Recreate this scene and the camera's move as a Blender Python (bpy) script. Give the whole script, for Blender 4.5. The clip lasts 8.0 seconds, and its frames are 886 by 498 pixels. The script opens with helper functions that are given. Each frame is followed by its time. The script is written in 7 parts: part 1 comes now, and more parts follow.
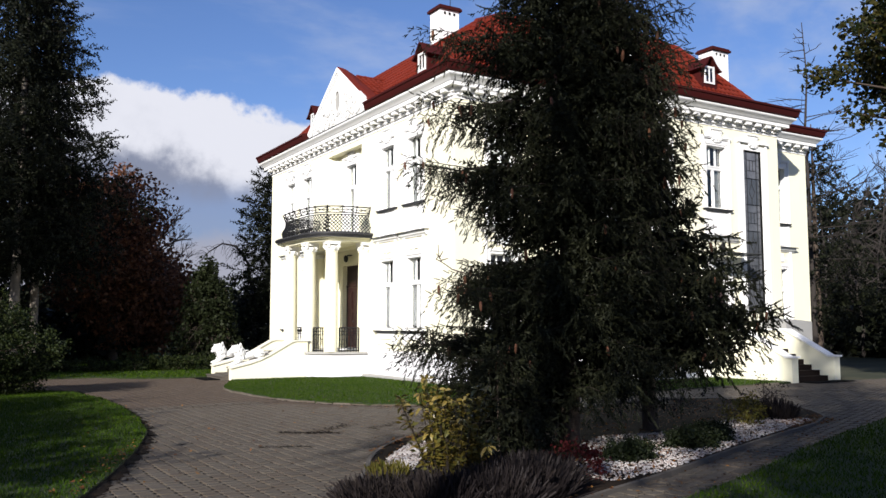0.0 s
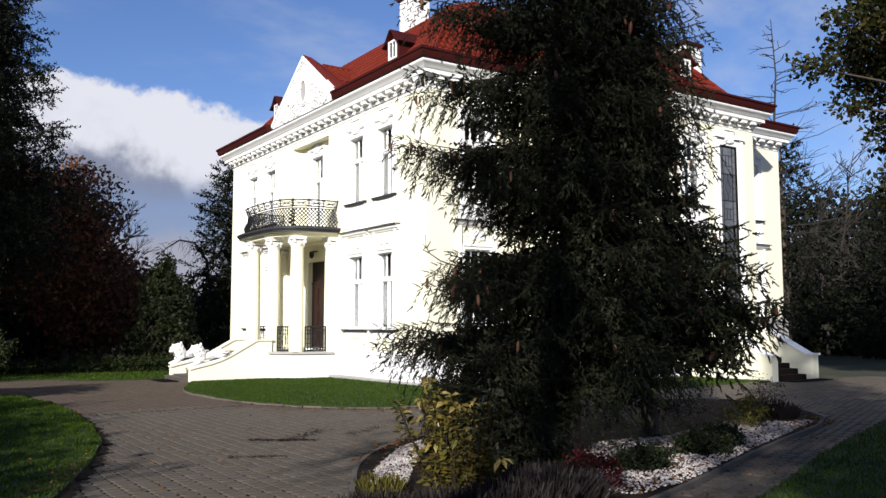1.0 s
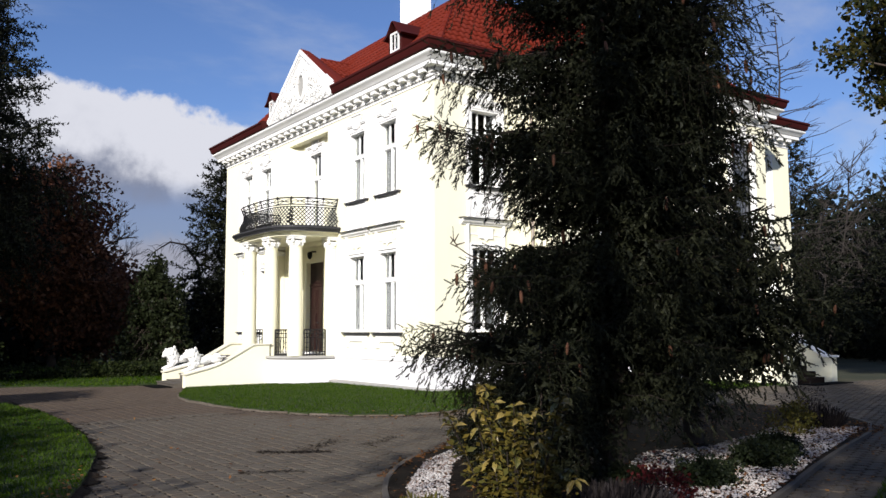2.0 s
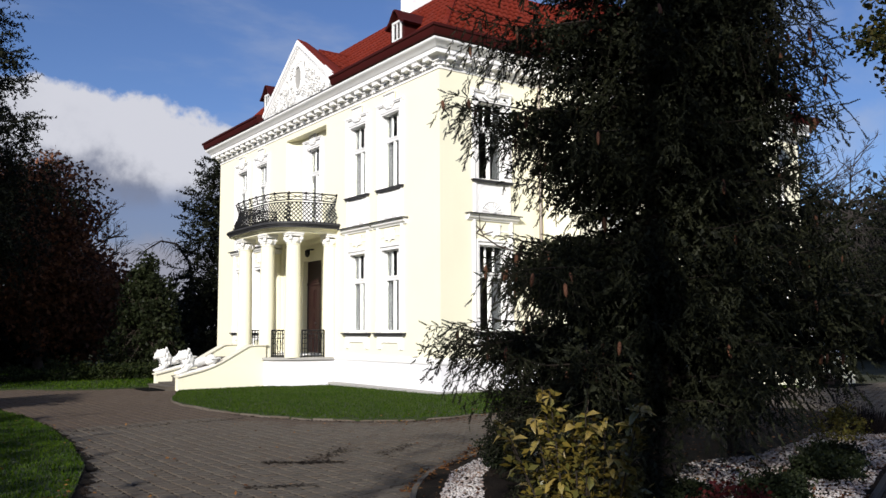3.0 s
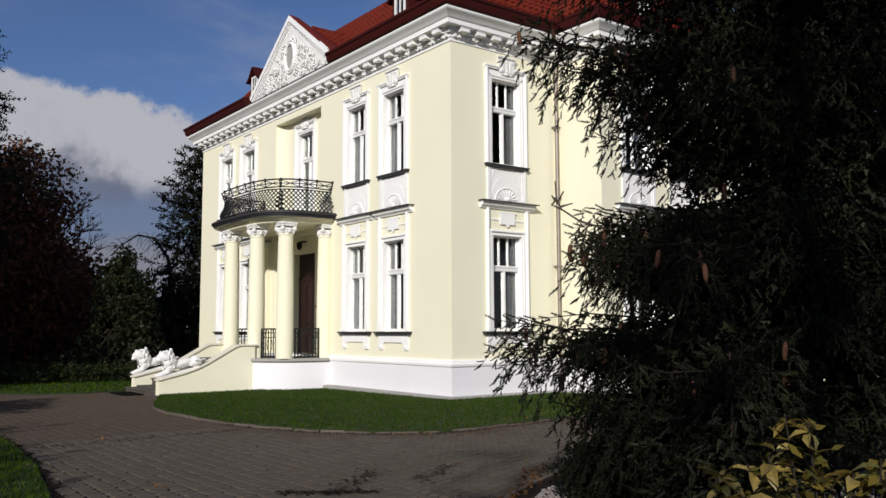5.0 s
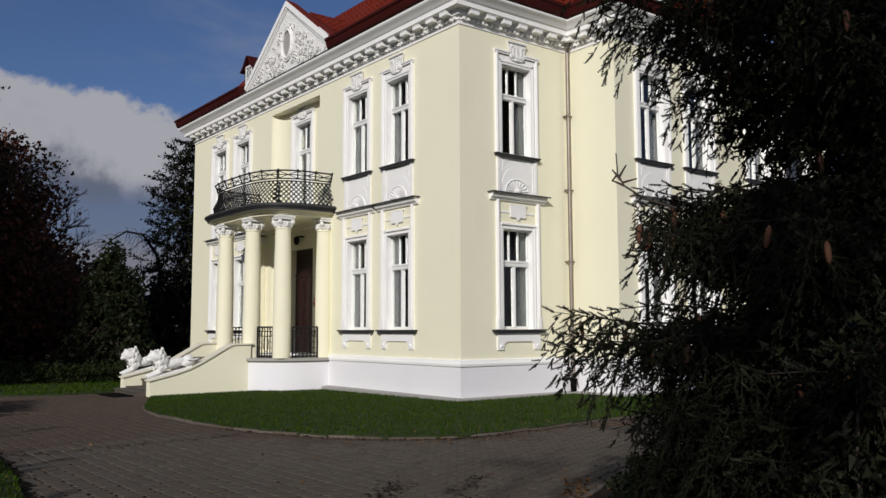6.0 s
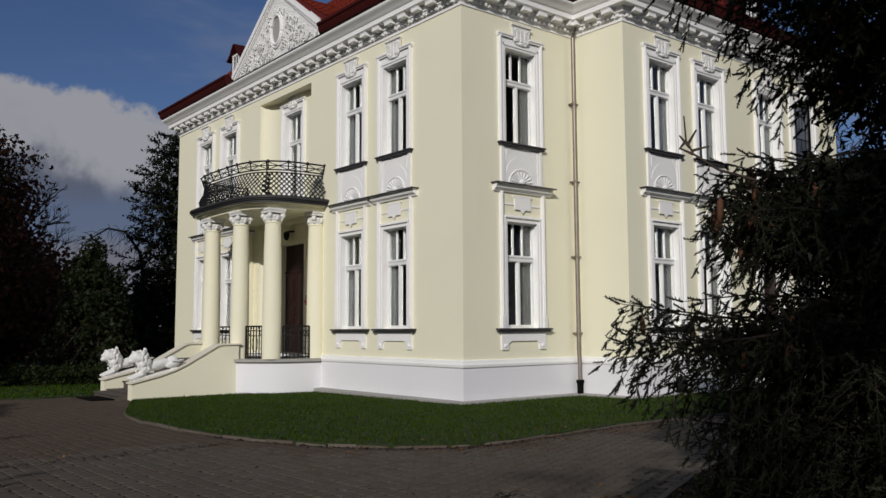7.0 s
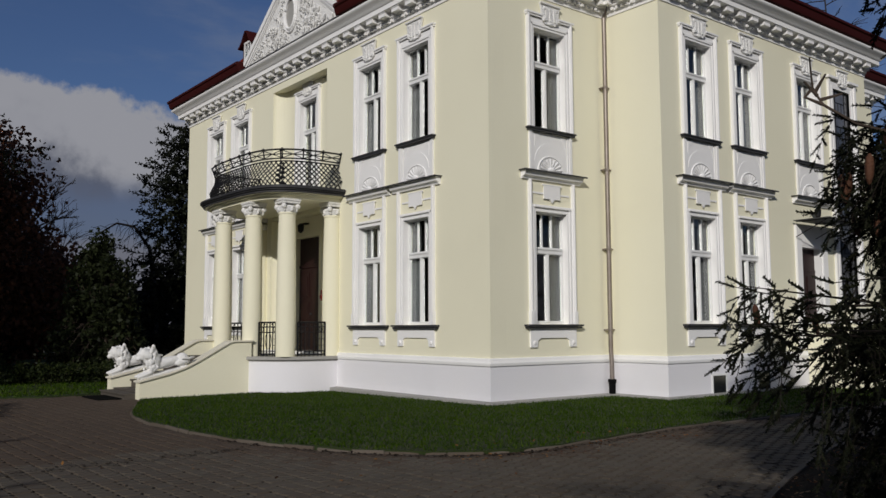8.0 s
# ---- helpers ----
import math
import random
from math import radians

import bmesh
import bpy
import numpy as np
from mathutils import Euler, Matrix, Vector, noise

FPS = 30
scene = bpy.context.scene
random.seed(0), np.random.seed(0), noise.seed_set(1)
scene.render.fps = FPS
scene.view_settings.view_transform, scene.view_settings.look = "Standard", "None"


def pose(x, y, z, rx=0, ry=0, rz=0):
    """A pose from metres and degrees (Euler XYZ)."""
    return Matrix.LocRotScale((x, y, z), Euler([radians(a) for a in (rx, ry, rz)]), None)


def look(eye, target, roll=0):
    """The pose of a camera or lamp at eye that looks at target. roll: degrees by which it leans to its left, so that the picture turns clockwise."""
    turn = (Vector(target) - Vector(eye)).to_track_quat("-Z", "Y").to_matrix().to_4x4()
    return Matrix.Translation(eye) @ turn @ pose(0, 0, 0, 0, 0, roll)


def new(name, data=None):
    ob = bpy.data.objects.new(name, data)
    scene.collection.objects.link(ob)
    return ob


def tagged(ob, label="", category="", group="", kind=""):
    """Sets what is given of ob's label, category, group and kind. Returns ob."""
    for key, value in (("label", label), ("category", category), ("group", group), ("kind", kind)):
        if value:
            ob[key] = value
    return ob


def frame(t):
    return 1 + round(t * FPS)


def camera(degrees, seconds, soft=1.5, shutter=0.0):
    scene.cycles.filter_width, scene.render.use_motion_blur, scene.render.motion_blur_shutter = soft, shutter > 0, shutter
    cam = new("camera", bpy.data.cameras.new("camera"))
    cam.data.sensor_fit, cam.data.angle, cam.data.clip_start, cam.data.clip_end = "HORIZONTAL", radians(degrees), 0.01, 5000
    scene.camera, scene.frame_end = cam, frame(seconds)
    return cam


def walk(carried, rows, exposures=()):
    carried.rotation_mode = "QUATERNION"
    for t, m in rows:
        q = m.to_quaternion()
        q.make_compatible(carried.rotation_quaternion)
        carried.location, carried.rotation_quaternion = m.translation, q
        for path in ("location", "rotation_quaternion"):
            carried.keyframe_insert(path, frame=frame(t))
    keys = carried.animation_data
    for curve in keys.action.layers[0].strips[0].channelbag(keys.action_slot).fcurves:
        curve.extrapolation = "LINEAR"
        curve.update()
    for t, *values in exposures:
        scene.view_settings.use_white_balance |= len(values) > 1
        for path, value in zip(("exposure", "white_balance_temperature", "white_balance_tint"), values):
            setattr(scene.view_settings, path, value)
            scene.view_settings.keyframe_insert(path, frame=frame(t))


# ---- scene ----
cam = camera(55.8, 8.0)
PATH = [
    (0, (0.996, -0.851, 1.881), (2.026, 0.854, 2.06), 0.0),
    (0.5, (1.124, -0.274, 1.836), (2.198, 1.403, 2.013), -0.2),
    (1, (1.208, 0.32, 1.838), (2.321, 1.972, 2.016), -0.1),
    (1.5, (1.272, 0.943, 1.822), (2.401, 2.583, 2.006), -0.2),
    (3, (1.596, 2.617, 1.752), (2.75, 4.239, 1.943), -0.3),
    (3.5, (1.743, 3.203, 1.747), (2.916, 4.81, 1.94), -0.3),
    (4, (1.871, 3.766, 1.736), (3.053, 5.367, 1.932), -0.3),
    (4.5, (2.007, 4.31, 1.738), (3.197, 5.906, 1.93), -0.3),
    (6, (2.412, 6.016, 1.678), (3.632, 7.589, 1.868), -0.2),
    (6.5, (2.608, 6.592, 1.662), (3.844, 8.153, 1.852), -0.3),
    (7, (2.833, 7.144, 1.651), (4.081, 8.696, 1.841), -0.3),
    (7.5, (3.027, 7.699, 1.607), (4.272, 9.253, 1.795), -0.2),
    (8, (3.25, 8.225, 1.605), (4.481, 9.79, 1.791), -0.2),
]
walk(cam, [(t, look(eye, target, roll)) for t, eye, target, roll in PATH],
     [(0.0, 0.80), (1.5, 0.71), (3.0, 0.48), (4.5, 0.08), (6.0, -0.38), (7.0, -0.66), (8.0, -0.74)])

# ---- world, sun ----
SUN_EL, SUN_AZ = radians(24.5), Vector((-0.79, -0.613)).normalized()
SUN_FROM = Vector((SUN_AZ.x * math.cos(SUN_EL), SUN_AZ.y * math.cos(SUN_EL), math.sin(SUN_EL)))
sun = new("sun", bpy.data.lights.new("sun", "SUN"))
sun.data.energy, sun.data.angle, sun.data.color = 4.2, radians(0.6), (1.0, 0.96, 0.90)
sun.matrix_basis = look(SUN_FROM * 200, (0, 0, 0))

world = bpy.data.worlds.new("sky")
scene.world = world
world.use_nodes = True
wn, wl = world.node_tree.nodes, world.node_tree.links
wn.clear()
sky = wn.new("ShaderNodeTexSky")
sky.sky_type, sky.sun_disc = "NISHITA", False
sky.sun_elevation, sky.sun_rotation = SUN_EL, math.atan2(SUN_AZ.x, SUN_AZ.y)
sky.air_density, sky.dust_density, sky.ozone_density = 1.0, 0.6, 2.5


def wnode(kind, **kw):
    n = wn.new(kind)
    for k, v in kw.items():
        n.inputs[k].default_value = v
    return n


def wmath(op, a, b):
    n = wn.new("ShaderNodeMath")
    n.operation = op
    for i, v in enumerate((a, b)):
        if isinstance(v, (int, float)):
            n.inputs[i].default_value = v
        else:
            wl.new(v, n.inputs[i])
    return n.outputs[0]


def wrange(v, a, b, c=0.0, d=1.0):
    n = wn.new("ShaderNodeMapRange")
    n.interpolation_type = "SMOOTHSTEP"
    n.inputs[1].default_value, n.inputs[2].default_value, n.inputs[3].default_value, n.inputs[4].default_value = a, b, c, d
    wl.new(v, n.inputs[0])
    return n.outputs[0]


# cumulus bank low over the north, thin streaks of cirrus above it
tc = wn.new("ShaderNodeTexCoord")
sep = wn.new("ShaderNodeSeparateXYZ")
wl.new(tc.outputs["Generated"], sep.inputs[0])
X, Y, Z = sep.outputs
puff = wnode("ShaderNodeTexNoise", Scale=5.5, Detail=8.0, Roughness=0.58)
wl.new(tc.outputs["Generated"], puff.inputs["Vector"])
fine = wnode("ShaderNodeTexNoise", Scale=16.0, Detail=6.0, Roughness=0.6)
wl.new(tc.outputs["Generated"], fine.inputs["Vector"])
az = wmath("ARCTAN2", X, Y)
# upper edge of the bank sinks towards the east
edge = wmath("SUBTRACT", 0.274, wmath("MULTIPLY", wmath("MAXIMUM", wmath("SUBTRACT", az, 0.26), 0.0), 0.30))
edge = wmath("ADD", edge, wmath("MULTIPLY", wmath("SUBTRACT", puff.outputs[0], 0.5), 0.09))
edge = wmath("ADD", edge, wmath("MULTIPLY", wmath("SUBTRACT", fine.outputs[0], 0.5), 0.075))
below = wmath("SUBTRACT", edge, Z)
bank = wmath("MULTIPLY", wmath("MULTIPLY", wrange(below, -0.002, 0.012), wrange(az, 0.75, 0.45)), wrange(wmath("ADD", Z, wmath("MULTIPLY", fine.outputs[0], 0.04)), 0.150, 0.190))
base = wrange(below, 0.06, 0.125)
shade = wrange(wmath("ADD", wmath("ADD", wmath("MULTIPLY", puff.outputs[0], 0.5), wmath("MULTIPLY", fine.outputs[0], 0.4)), wmath("MULTIPLY", base, 0.50)), 0.42, 0.90)
cmix = wn.new("ShaderNodeMix")
cmix.data_type = "RGBA"
wl.new(shade, cmix.inputs[0])
cmix.inputs[6].default_value, cmix.inputs[7].default_value = (6.4, 6.5, 7.2, 1), (2.0, 2.25, 3.1, 1)
smap = wn.new("ShaderNodeMapping")
smap.inputs["Scale"].default_value, smap.inputs["Rotation"].default_value = (1.2, 7.0, 9.0), (0.3, 0.5, 0.9)
wl.new(tc.outputs["Generated"], smap.inputs[0])
streak = wnode("ShaderNodeTexNoise", Scale=1.6, Detail=6.0, Roughness=0.55)
wl.new(smap.outputs[0], streak.inputs["Vector"])
wisp = wmath("MULTIPLY", wrange(streak.outputs[0], 0.42, 0.74), 0.42)
tint = wn.new("ShaderNodeMix")
tint.data_type, tint.blend_type = "RGBA", "MULTIPLY"
tint.inputs[0].default_value = 1.0
tint.inputs[7].default_value = (0.70, 0.80, 1.09, 1)
wl.new(sky.outputs[0], tint.inputs[6])
mix1 = wn.new("ShaderNodeMix")
mix1.data_type = "RGBA"
wl.new(wisp, mix1.inputs[0])
wl.new(tint.outputs[2], mix1.inputs[6])
mix1.inputs[7].default_value = (4.6, 5.0, 6.0, 1)
haze = wn.new("ShaderNodeMix")
haze.data_type = "RGBA"
wl.new(wmath("MULTIPLY", wrange(wmath("ADD", Z, wmath("MULTIPLY", fine.outputs[0], 0.05)), 0.138, 0.110), 0.85), haze.inputs[0])
# slate-grey layer between the bank and the pale haze at the horizon
slate = wn.new("ShaderNodeMix")
slate.data_type = "RGBA"
wl.new(wmath("MULTIPLY", wmath("MULTIPLY", wrange(Z, 0.20, 0.15), wrange(az, 0.75, 0.45)), 0.72), slate.inputs[0])
wl.new(mix1.outputs[2], slate.inputs[6])
slate.inputs[7].default_value = (1.9, 2.15, 3.2, 1)
wl.new(slate.outputs[2], haze.inputs[6])
haze.inputs[7].default_value = (3.3, 3.3, 3.9, 1)
mix2 = wn.new("ShaderNodeMix")
mix2.data_type = "RGBA"
wl.new(bank, mix2.inputs[0])
wl.new(haze.outputs[2], mix2.inputs[6])
wl.new(cmix.outputs[2], mix2.inputs[7])
bg = wn.new("ShaderNodeBackground")
bg.inputs[1].default_value = 0.072
wl.new(mix2.outputs[2], bg.inputs[0])
wout = wn.new("ShaderNodeOutputWorld")
wl.new(bg.outputs[0], wout.inputs[0])


# ---- materials ----
def mat(name, col, rough=0.8, var=0.12, scale=1.5, fine=30.0, bump=0.15, dist=0.01, metal=0.0, tint2=None, amount=0.5, rand="", rvar=0.25, spec=0.4, coat=0.0):
    """Principled surface: coarse and fine noise in value, a second tint in patches, fine relief; rand varies it by object or by island."""
    m = bpy.data.materials.new(name)
    m.use_nodes = True
    nt = m.node_tree
    n, l = nt.nodes, nt.links
    p = n["Principled BSDF"]
    p.inputs["Roughness"].default_value, p.inputs["Metallic"].default_value = rough, metal
    p.inputs["Specular IOR Level"].default_value, p.inputs["Coat Weight"].default_value = spec, coat
    t = n.new("ShaderNodeTexCoord")
    a, b = n.new("ShaderNodeTexNoise"), n.new("ShaderNodeTexNoise")
    for q, s in ((a, scale), (b, fine)):
        q.inputs["Scale"].default_value, q.inputs["Detail"].default_value = s, 5.0
        l.new(t.outputs["Object"], q.inputs["Vector"])
    add = n.new("ShaderNodeMath")
    add.operation = "MULTIPLY_ADD"
    l.new(b.outputs[0], add.inputs[0])
    add.inputs[1].default_value = 0.5
    l.new(a.outputs[0], add.inputs[2])
    r = n.new("ShaderNodeMapRange")
    r.inputs[1].default_value, r.inputs[2].default_value, r.inputs[3].default_value, r.inputs[4].default_value = 0.45, 1.05, 1 - var, 1 + var
    l.new(add.outputs[0], r.inputs[0])
    value = r.outputs[0]
    if rand:
        src = n.new("ShaderNodeObjectInfo" if rand == "object" else "ShaderNodeNewGeometry")
        rr = n.new("ShaderNodeMapRange")
        rr.inputs[3].default_value, rr.inputs[4].default_value = 1 - rvar, 1 + rvar
        l.new(src.outputs["Random" if rand == "object" else "Random Per Island"], rr.inputs[0])
        mu = n.new("ShaderNodeMath")
        mu.operation = "MULTIPLY"
        l.new(value, mu.inputs[0])
        l.new(rr.outputs[0], mu.inputs[1])
        value = mu.outputs[0]
    c = n.new("ShaderNodeMix")
    c.data_type = "RGBA"
    c.inputs[6].default_value, c.inputs[7].default_value = (*col, 1), (*(tint2 or col), 1)
    f = n.new("ShaderNodeMapRange")
    f.inputs[1].default_value, f.inputs[2].default_value, f.inputs[4].default_value = 0.45, 0.72, amount if tint2 else 0.0
    if tint2 and rand:
        g = n.new("ShaderNodeMath")
        g.operation = "MULTIPLY_ADD"
        l.new(src.outputs["Random" if rand == "object" else "Random Per Island"], g.inputs[0])
        g.inputs[1].default_value = 0.5
        sc = n.new("ShaderNodeMath")
        sc.operation = "MULTIPLY"
        l.new(a.outputs[0], sc.inputs[0])
        sc.inputs[1].default_value = 0.62
        l.new(sc.outputs[0], g.inputs[2])
        l.new(g.outputs[0], f.inputs[0])
    else:
        l.new(a.outputs[0], f.inputs[0])
    l.new(f.outputs[0], c.inputs[0])
    v = n.new("ShaderNodeMix")
    v.data_type, v.blend_type = "RGBA", "MULTIPLY"
    v.inputs[0].default_value = 1.0
    l.new(c.outputs[2], v.inputs[6])
    l.new(value, v.inputs[7])
    l.new(v.outputs[2], p.inputs["Base Color"])
    if bump:
        bu = n.new("ShaderNodeBump")
        bu.inputs["Strength"].default_value, bu.inputs["Distance"].default_value = bump, dist
        l.new(b.outputs[0], bu.inputs["Height"])
        l.new(bu.outputs[0], p.inputs["Normal"])
    return m


def leafy(name, col, tint2, rvar=0.35, amount=0.8, rough=0.55, through_light=0.25):
    m = mat(name, col, rough=rough, var=0.15, scale=0.8, fine=12.0, bump=0.0, tint2=tint2, amount=amount, rand="island", rvar=rvar, spec=0.12)
    n, l = m.node_tree.nodes, m.node_tree.links
    p, out = n["Principled BSDF"], n["Material Output"]
    tr, mx = n.new("ShaderNodeBsdfTranslucent"), n.new("ShaderNodeMixShader")
    l.new(p.inputs["Base Color"].links[0].from_socket, tr.inputs[0])
    mx.inputs[0].default_value = through_light
    l.new(p.outputs[0], mx.inputs[1])
    l.new(tr.outputs[0], mx.inputs[2])
    l.new(mx.outputs[0], out.inputs[0])
    return m


M_CREAM = mat("cream_render", (0.85, 0.815, 0.63), 0.9, 0.06, 0.35, 55, 0.12, 0.004, tint2=(0.80, 0.775, 0.61), amount=0.6)
M_WHITE = mat("white_stucco", (0.87, 0.86, 0.85), 0.85, 0.05, 0.8, 60, 0.15, 0.004)
M_PLINTH = mat("plinth_render", (0.80, 0.79, 0.82), 0.9, 0.06, 0.5, 60, 0.2, 0.005, tint2=(0.74, 0.72, 0.72), amount=0.5)
M_RELIEF = mat("carved_stucco", (0.85, 0.84, 0.82), 0.85, 0.08, 3.0, 22, 0.8, 0.05, tint2=(0.62, 0.61, 0.58), amount=0.4)
M_FRAME = mat("white_window_paint", (0.80, 0.80, 0.79), 0.45, 0.04, 2, 50, 0.05)
M_METAL = mat("dark_sheet_metal", (0.040, 0.040, 0.043), 0.6, 0.2, 3, 40, 0.1, spec=0.3)
M_IRON = mat("black_wrought_iron", (0.009, 0.009, 0.010), 0.55, 0.2, 6, 60, 0.1, spec=0.25)
M_TILE = mat("red_clay_tile", (0.145, 0.016, 0.0065), 0.7, 0.22, 1.2, 25, 0.25, 0.006, tint2=(0.10, 0.016, 0.010), amount=0.7, rand="island", rvar=0.18, spec=0.15)
M_TILEO = mat("red_clay_tile_single", (0.145, 0.016, 0.0065), 0.7, 0.22, 1.2, 25, 0.25, 0.006, tint2=(0.10, 0.016, 0.010), amount=0.7, rand="object", rvar=0.18, spec=0.15)
M_EAVE = mat("maroon_sheet_metal", (0.045, 0.007, 0.006), 0.65, 0.15, 1.0, 20, 0.1, spec=0.12)
M_STEP = mat("brown_stone_step", (0.085, 0.072, 0.06), 0.85, 0.18, 2, 40, 0.3, tint2=(0.08, 0.07, 0.06), amount=0.6)
M_COPING = mat("pale_coping", (0.74, 0.70, 0.58), 0.85, 0.1, 2, 40, 0.2)
M_STEPDARK = mat("dark_brown_step", (0.014, 0.0085, 0.0065), 0.9, 0.18, 2, 40, 0.3, tint2=(0.009, 0.006, 0.005), amount=0.6, spec=0.15)
M_STONE = mat("grey_stone", (0.36, 0.35, 0.33), 0.85, 0.18, 2, 40, 0.3, tint2=(0.28, 0.27, 0.25), amount=0.6)
M_DOOR = mat("dark_red_wood", (0.022, 0.007, 0.006), 0.5, 0.25, 1.2, 30, 0.2, tint2=(0.02, 0.007, 0.006), amount=0.6)
M_ZINC = mat("zinc_pipe", (0.29, 0.25, 0.22), 0.45, 0.2, 2, 30, 0.1, metal=0.6, tint2=(0.16, 0.13, 0.11), amount=0.7)
M_BLACK = mat("black_rubber", (0.006, 0.006, 0.006), 0.95, 0.2, 4, 80, 0.4, spec=0.05)
M_CURTAIN = mat("grey_curtain", (0.075, 0.077, 0.08), 0.9, 0.08, 2, 60, 0.1)
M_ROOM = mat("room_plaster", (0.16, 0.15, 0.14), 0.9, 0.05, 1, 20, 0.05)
M_LEAD = mat("leaded_glass", (0.085, 0.09, 0.10), 0.18, 0.35, 1.6, 9, 0.1, 0.01, tint2=(0.11, 0.11, 0.12), amount=0.7, rand="object", rvar=0.3, spec=0.6)
M_DARKGLASS = mat("dark_glass", (0.014, 0.016, 0.018), 0.12, 0.2, 2, 20, 0.0, spec=0.5)
M_STATUE = mat("white_stone_statue", (0.78, 0.77, 0.75), 0.85, 0.1, 4, 30, 0.5, 0.02)
M_GREYCOVER = mat("grey_concrete", (0.30, 0.295, 0.285), 0.9, 0.12, 1.5, 40, 0.3)
M_CANOPY = mat("smoky_canopy_sheet", (0.05, 0.05, 0.05), 0.3, 0.2, 2, 20, 0.05)
M_RED = mat("red_enamel", (0.45, 0.02, 0.015), 0.4, 0.05, 2, 20, 0.0)
M_GLASS = bpy.data.materials.new("window_glass")
M_GLASS.use_nodes = True
gp = M_GLASS.node_tree.nodes["Principled BSDF"]
gp.inputs["Base Color"].default_value = (0.86, 0.9, 0.9, 1)
gp.inputs["Transmission Weight"].default_value, gp.inputs["Roughness"].default_value, gp.inputs["IOR"].default_value = 1.0, 0.01, 1.45

M_PAVER = mat("concrete_paver", (0.096, 0.079, 0.061), 0.9, 0.16, 0.35, 60, 0.4, 0.004, tint2=(0.052, 0.039, 0.028), amount=0.85, rand="island", rvar=0.32)
M_PAVERO = mat("concrete_paver_single", (0.096, 0.079, 0.061), 0.9, 0.16, 0.35, 60, 0.4, 0.004, tint2=(0.052, 0.039, 0.028), amount=0.85, rand="object", rvar=0.32)
M_PAVERBROWN = mat("earthy_paver", (0.078, 0.054, 0.037), 0.92, 0.2, 0.5, 50, 0.4, 0.004, tint2=(0.040, 0.027, 0.019), amount=0.7, rand="island", rvar=0.22)
M_JOINT = mat("joint_sand", (0.012, 0.010, 0.008), 0.95, 0.25, 2, 60, 0.5)
M_TURF = mat("turf", (0.017, 0.030, 0.003), 0.95, 0.35, 0.7, 25, 0.8, 0.03, tint2=(0.021, 0.029, 0.006), amount=0.7)
M_SOIL = mat("soil", (0.014, 0.010, 0.0075), 0.98, 0.35, 1.5, 25, 0.8, 0.03, tint2=(0.030, 0.019, 0.011), amount=0.7, spec=0.1)
M_FARGROUND = mat("rough_grass", (0.024, 0.028, 0.009), 0.95, 0.35, 0.25, 6, 0.5, 0.05, tint2=(0.06, 0.05, 0.025), amount=0.7)
M_KERB = mat("kerb_stone", (0.105, 0.082, 0.062), 0.9, 0.2, 1.5, 40, 0.4, tint2=(0.10, 0.085, 0.07), amount=0.6, rand="object", rvar=0.2)
M_PEBBLE = mat("white_pebble", (0.60, 0.56, 0.54), 0.8, 0.1, 2, 40, 0.2, rand="island", rvar=0.3, tint2=(0.16, 0.11, 0.09), amount=0.9)
M_LITTER = leafy("fallen_leaf", (0.12, 0.048, 0.020), (0.20, 0.10, 0.030))
M_BLADE = leafy("grass_blade", (0.025, 0.060, 0.0012), (0.040, 0.065, 0.0018), 0.4)
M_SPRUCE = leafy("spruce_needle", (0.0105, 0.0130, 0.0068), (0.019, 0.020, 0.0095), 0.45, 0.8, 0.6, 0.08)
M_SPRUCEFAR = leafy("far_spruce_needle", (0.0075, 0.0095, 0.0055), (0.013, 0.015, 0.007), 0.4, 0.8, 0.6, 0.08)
M_BARK = mat("spruce_bark", (0.075, 0.055, 0.042), 0.95, 0.3, 3, 25, 1.0, 0.02, tint2=(0.035, 0.026, 0.02), amount=0.7)
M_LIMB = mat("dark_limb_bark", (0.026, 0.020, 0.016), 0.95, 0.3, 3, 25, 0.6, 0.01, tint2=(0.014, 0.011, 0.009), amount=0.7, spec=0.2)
M_PALEBARK = mat("pale_bark", (0.22, 0.19, 0.16), 0.95, 0.3, 2, 15, 0.8, 0.02, tint2=(0.12, 0.10, 0.08), amount=0.8)
M_TWIG = mat("bare_twig", (0.032, 0.026, 0.023), 0.95, 0.2, 2, 20, 0.2)
M_CONE = mat("spruce_cone", (0.085, 0.034, 0.016), 0.75, 0.3, 8, 90, 0.9, 0.01, rand="object", rvar=0.3)
M_BEECH = leafy("copper_leaf", (0.15, 0.064, 0.036), (0.20, 0.084, 0.042), 0.45)
M_THUJA = leafy("thuja_spray", (0.013, 0.018, 0.007), (0.021, 0.026, 0.010))
M_HEDGE = leafy("hedge_leaf", (0.012, 0.020, 0.006), (0.024, 0.030, 0.008))
M_OAK = leafy("oak_leaf", (0.014, 0.021, 0.005), (0.048, 0.034, 0.008), 0.5, 0.6, 0.5, 0.2)
M_LAUREL = leafy("variegated_leaf", (0.15, 0.110, 0.022), (0.045, 0.045, 0.012), 0.35, 0.9, 0.4, 0.2)
M_LAVENDER = leafy("lavender_stalk", (0.030, 0.024, 0.025), (0.018, 0.014, 0.012), 0.5)
M_REDSHRUB = leafy("red_shrub_leaf", (0.075, 0.011, 0.012), (0.055, 0.013, 0.010))
M_DWARF = leafy("dwarf_conifer", (0.012, 0.018, 0.008), (0.022, 0.027, 0.011))
M_YELLOWSHRUB = leafy("yellow_shrub_leaf", (0.13, 0.105, 0.022), (0.08, 0.085, 0.02))


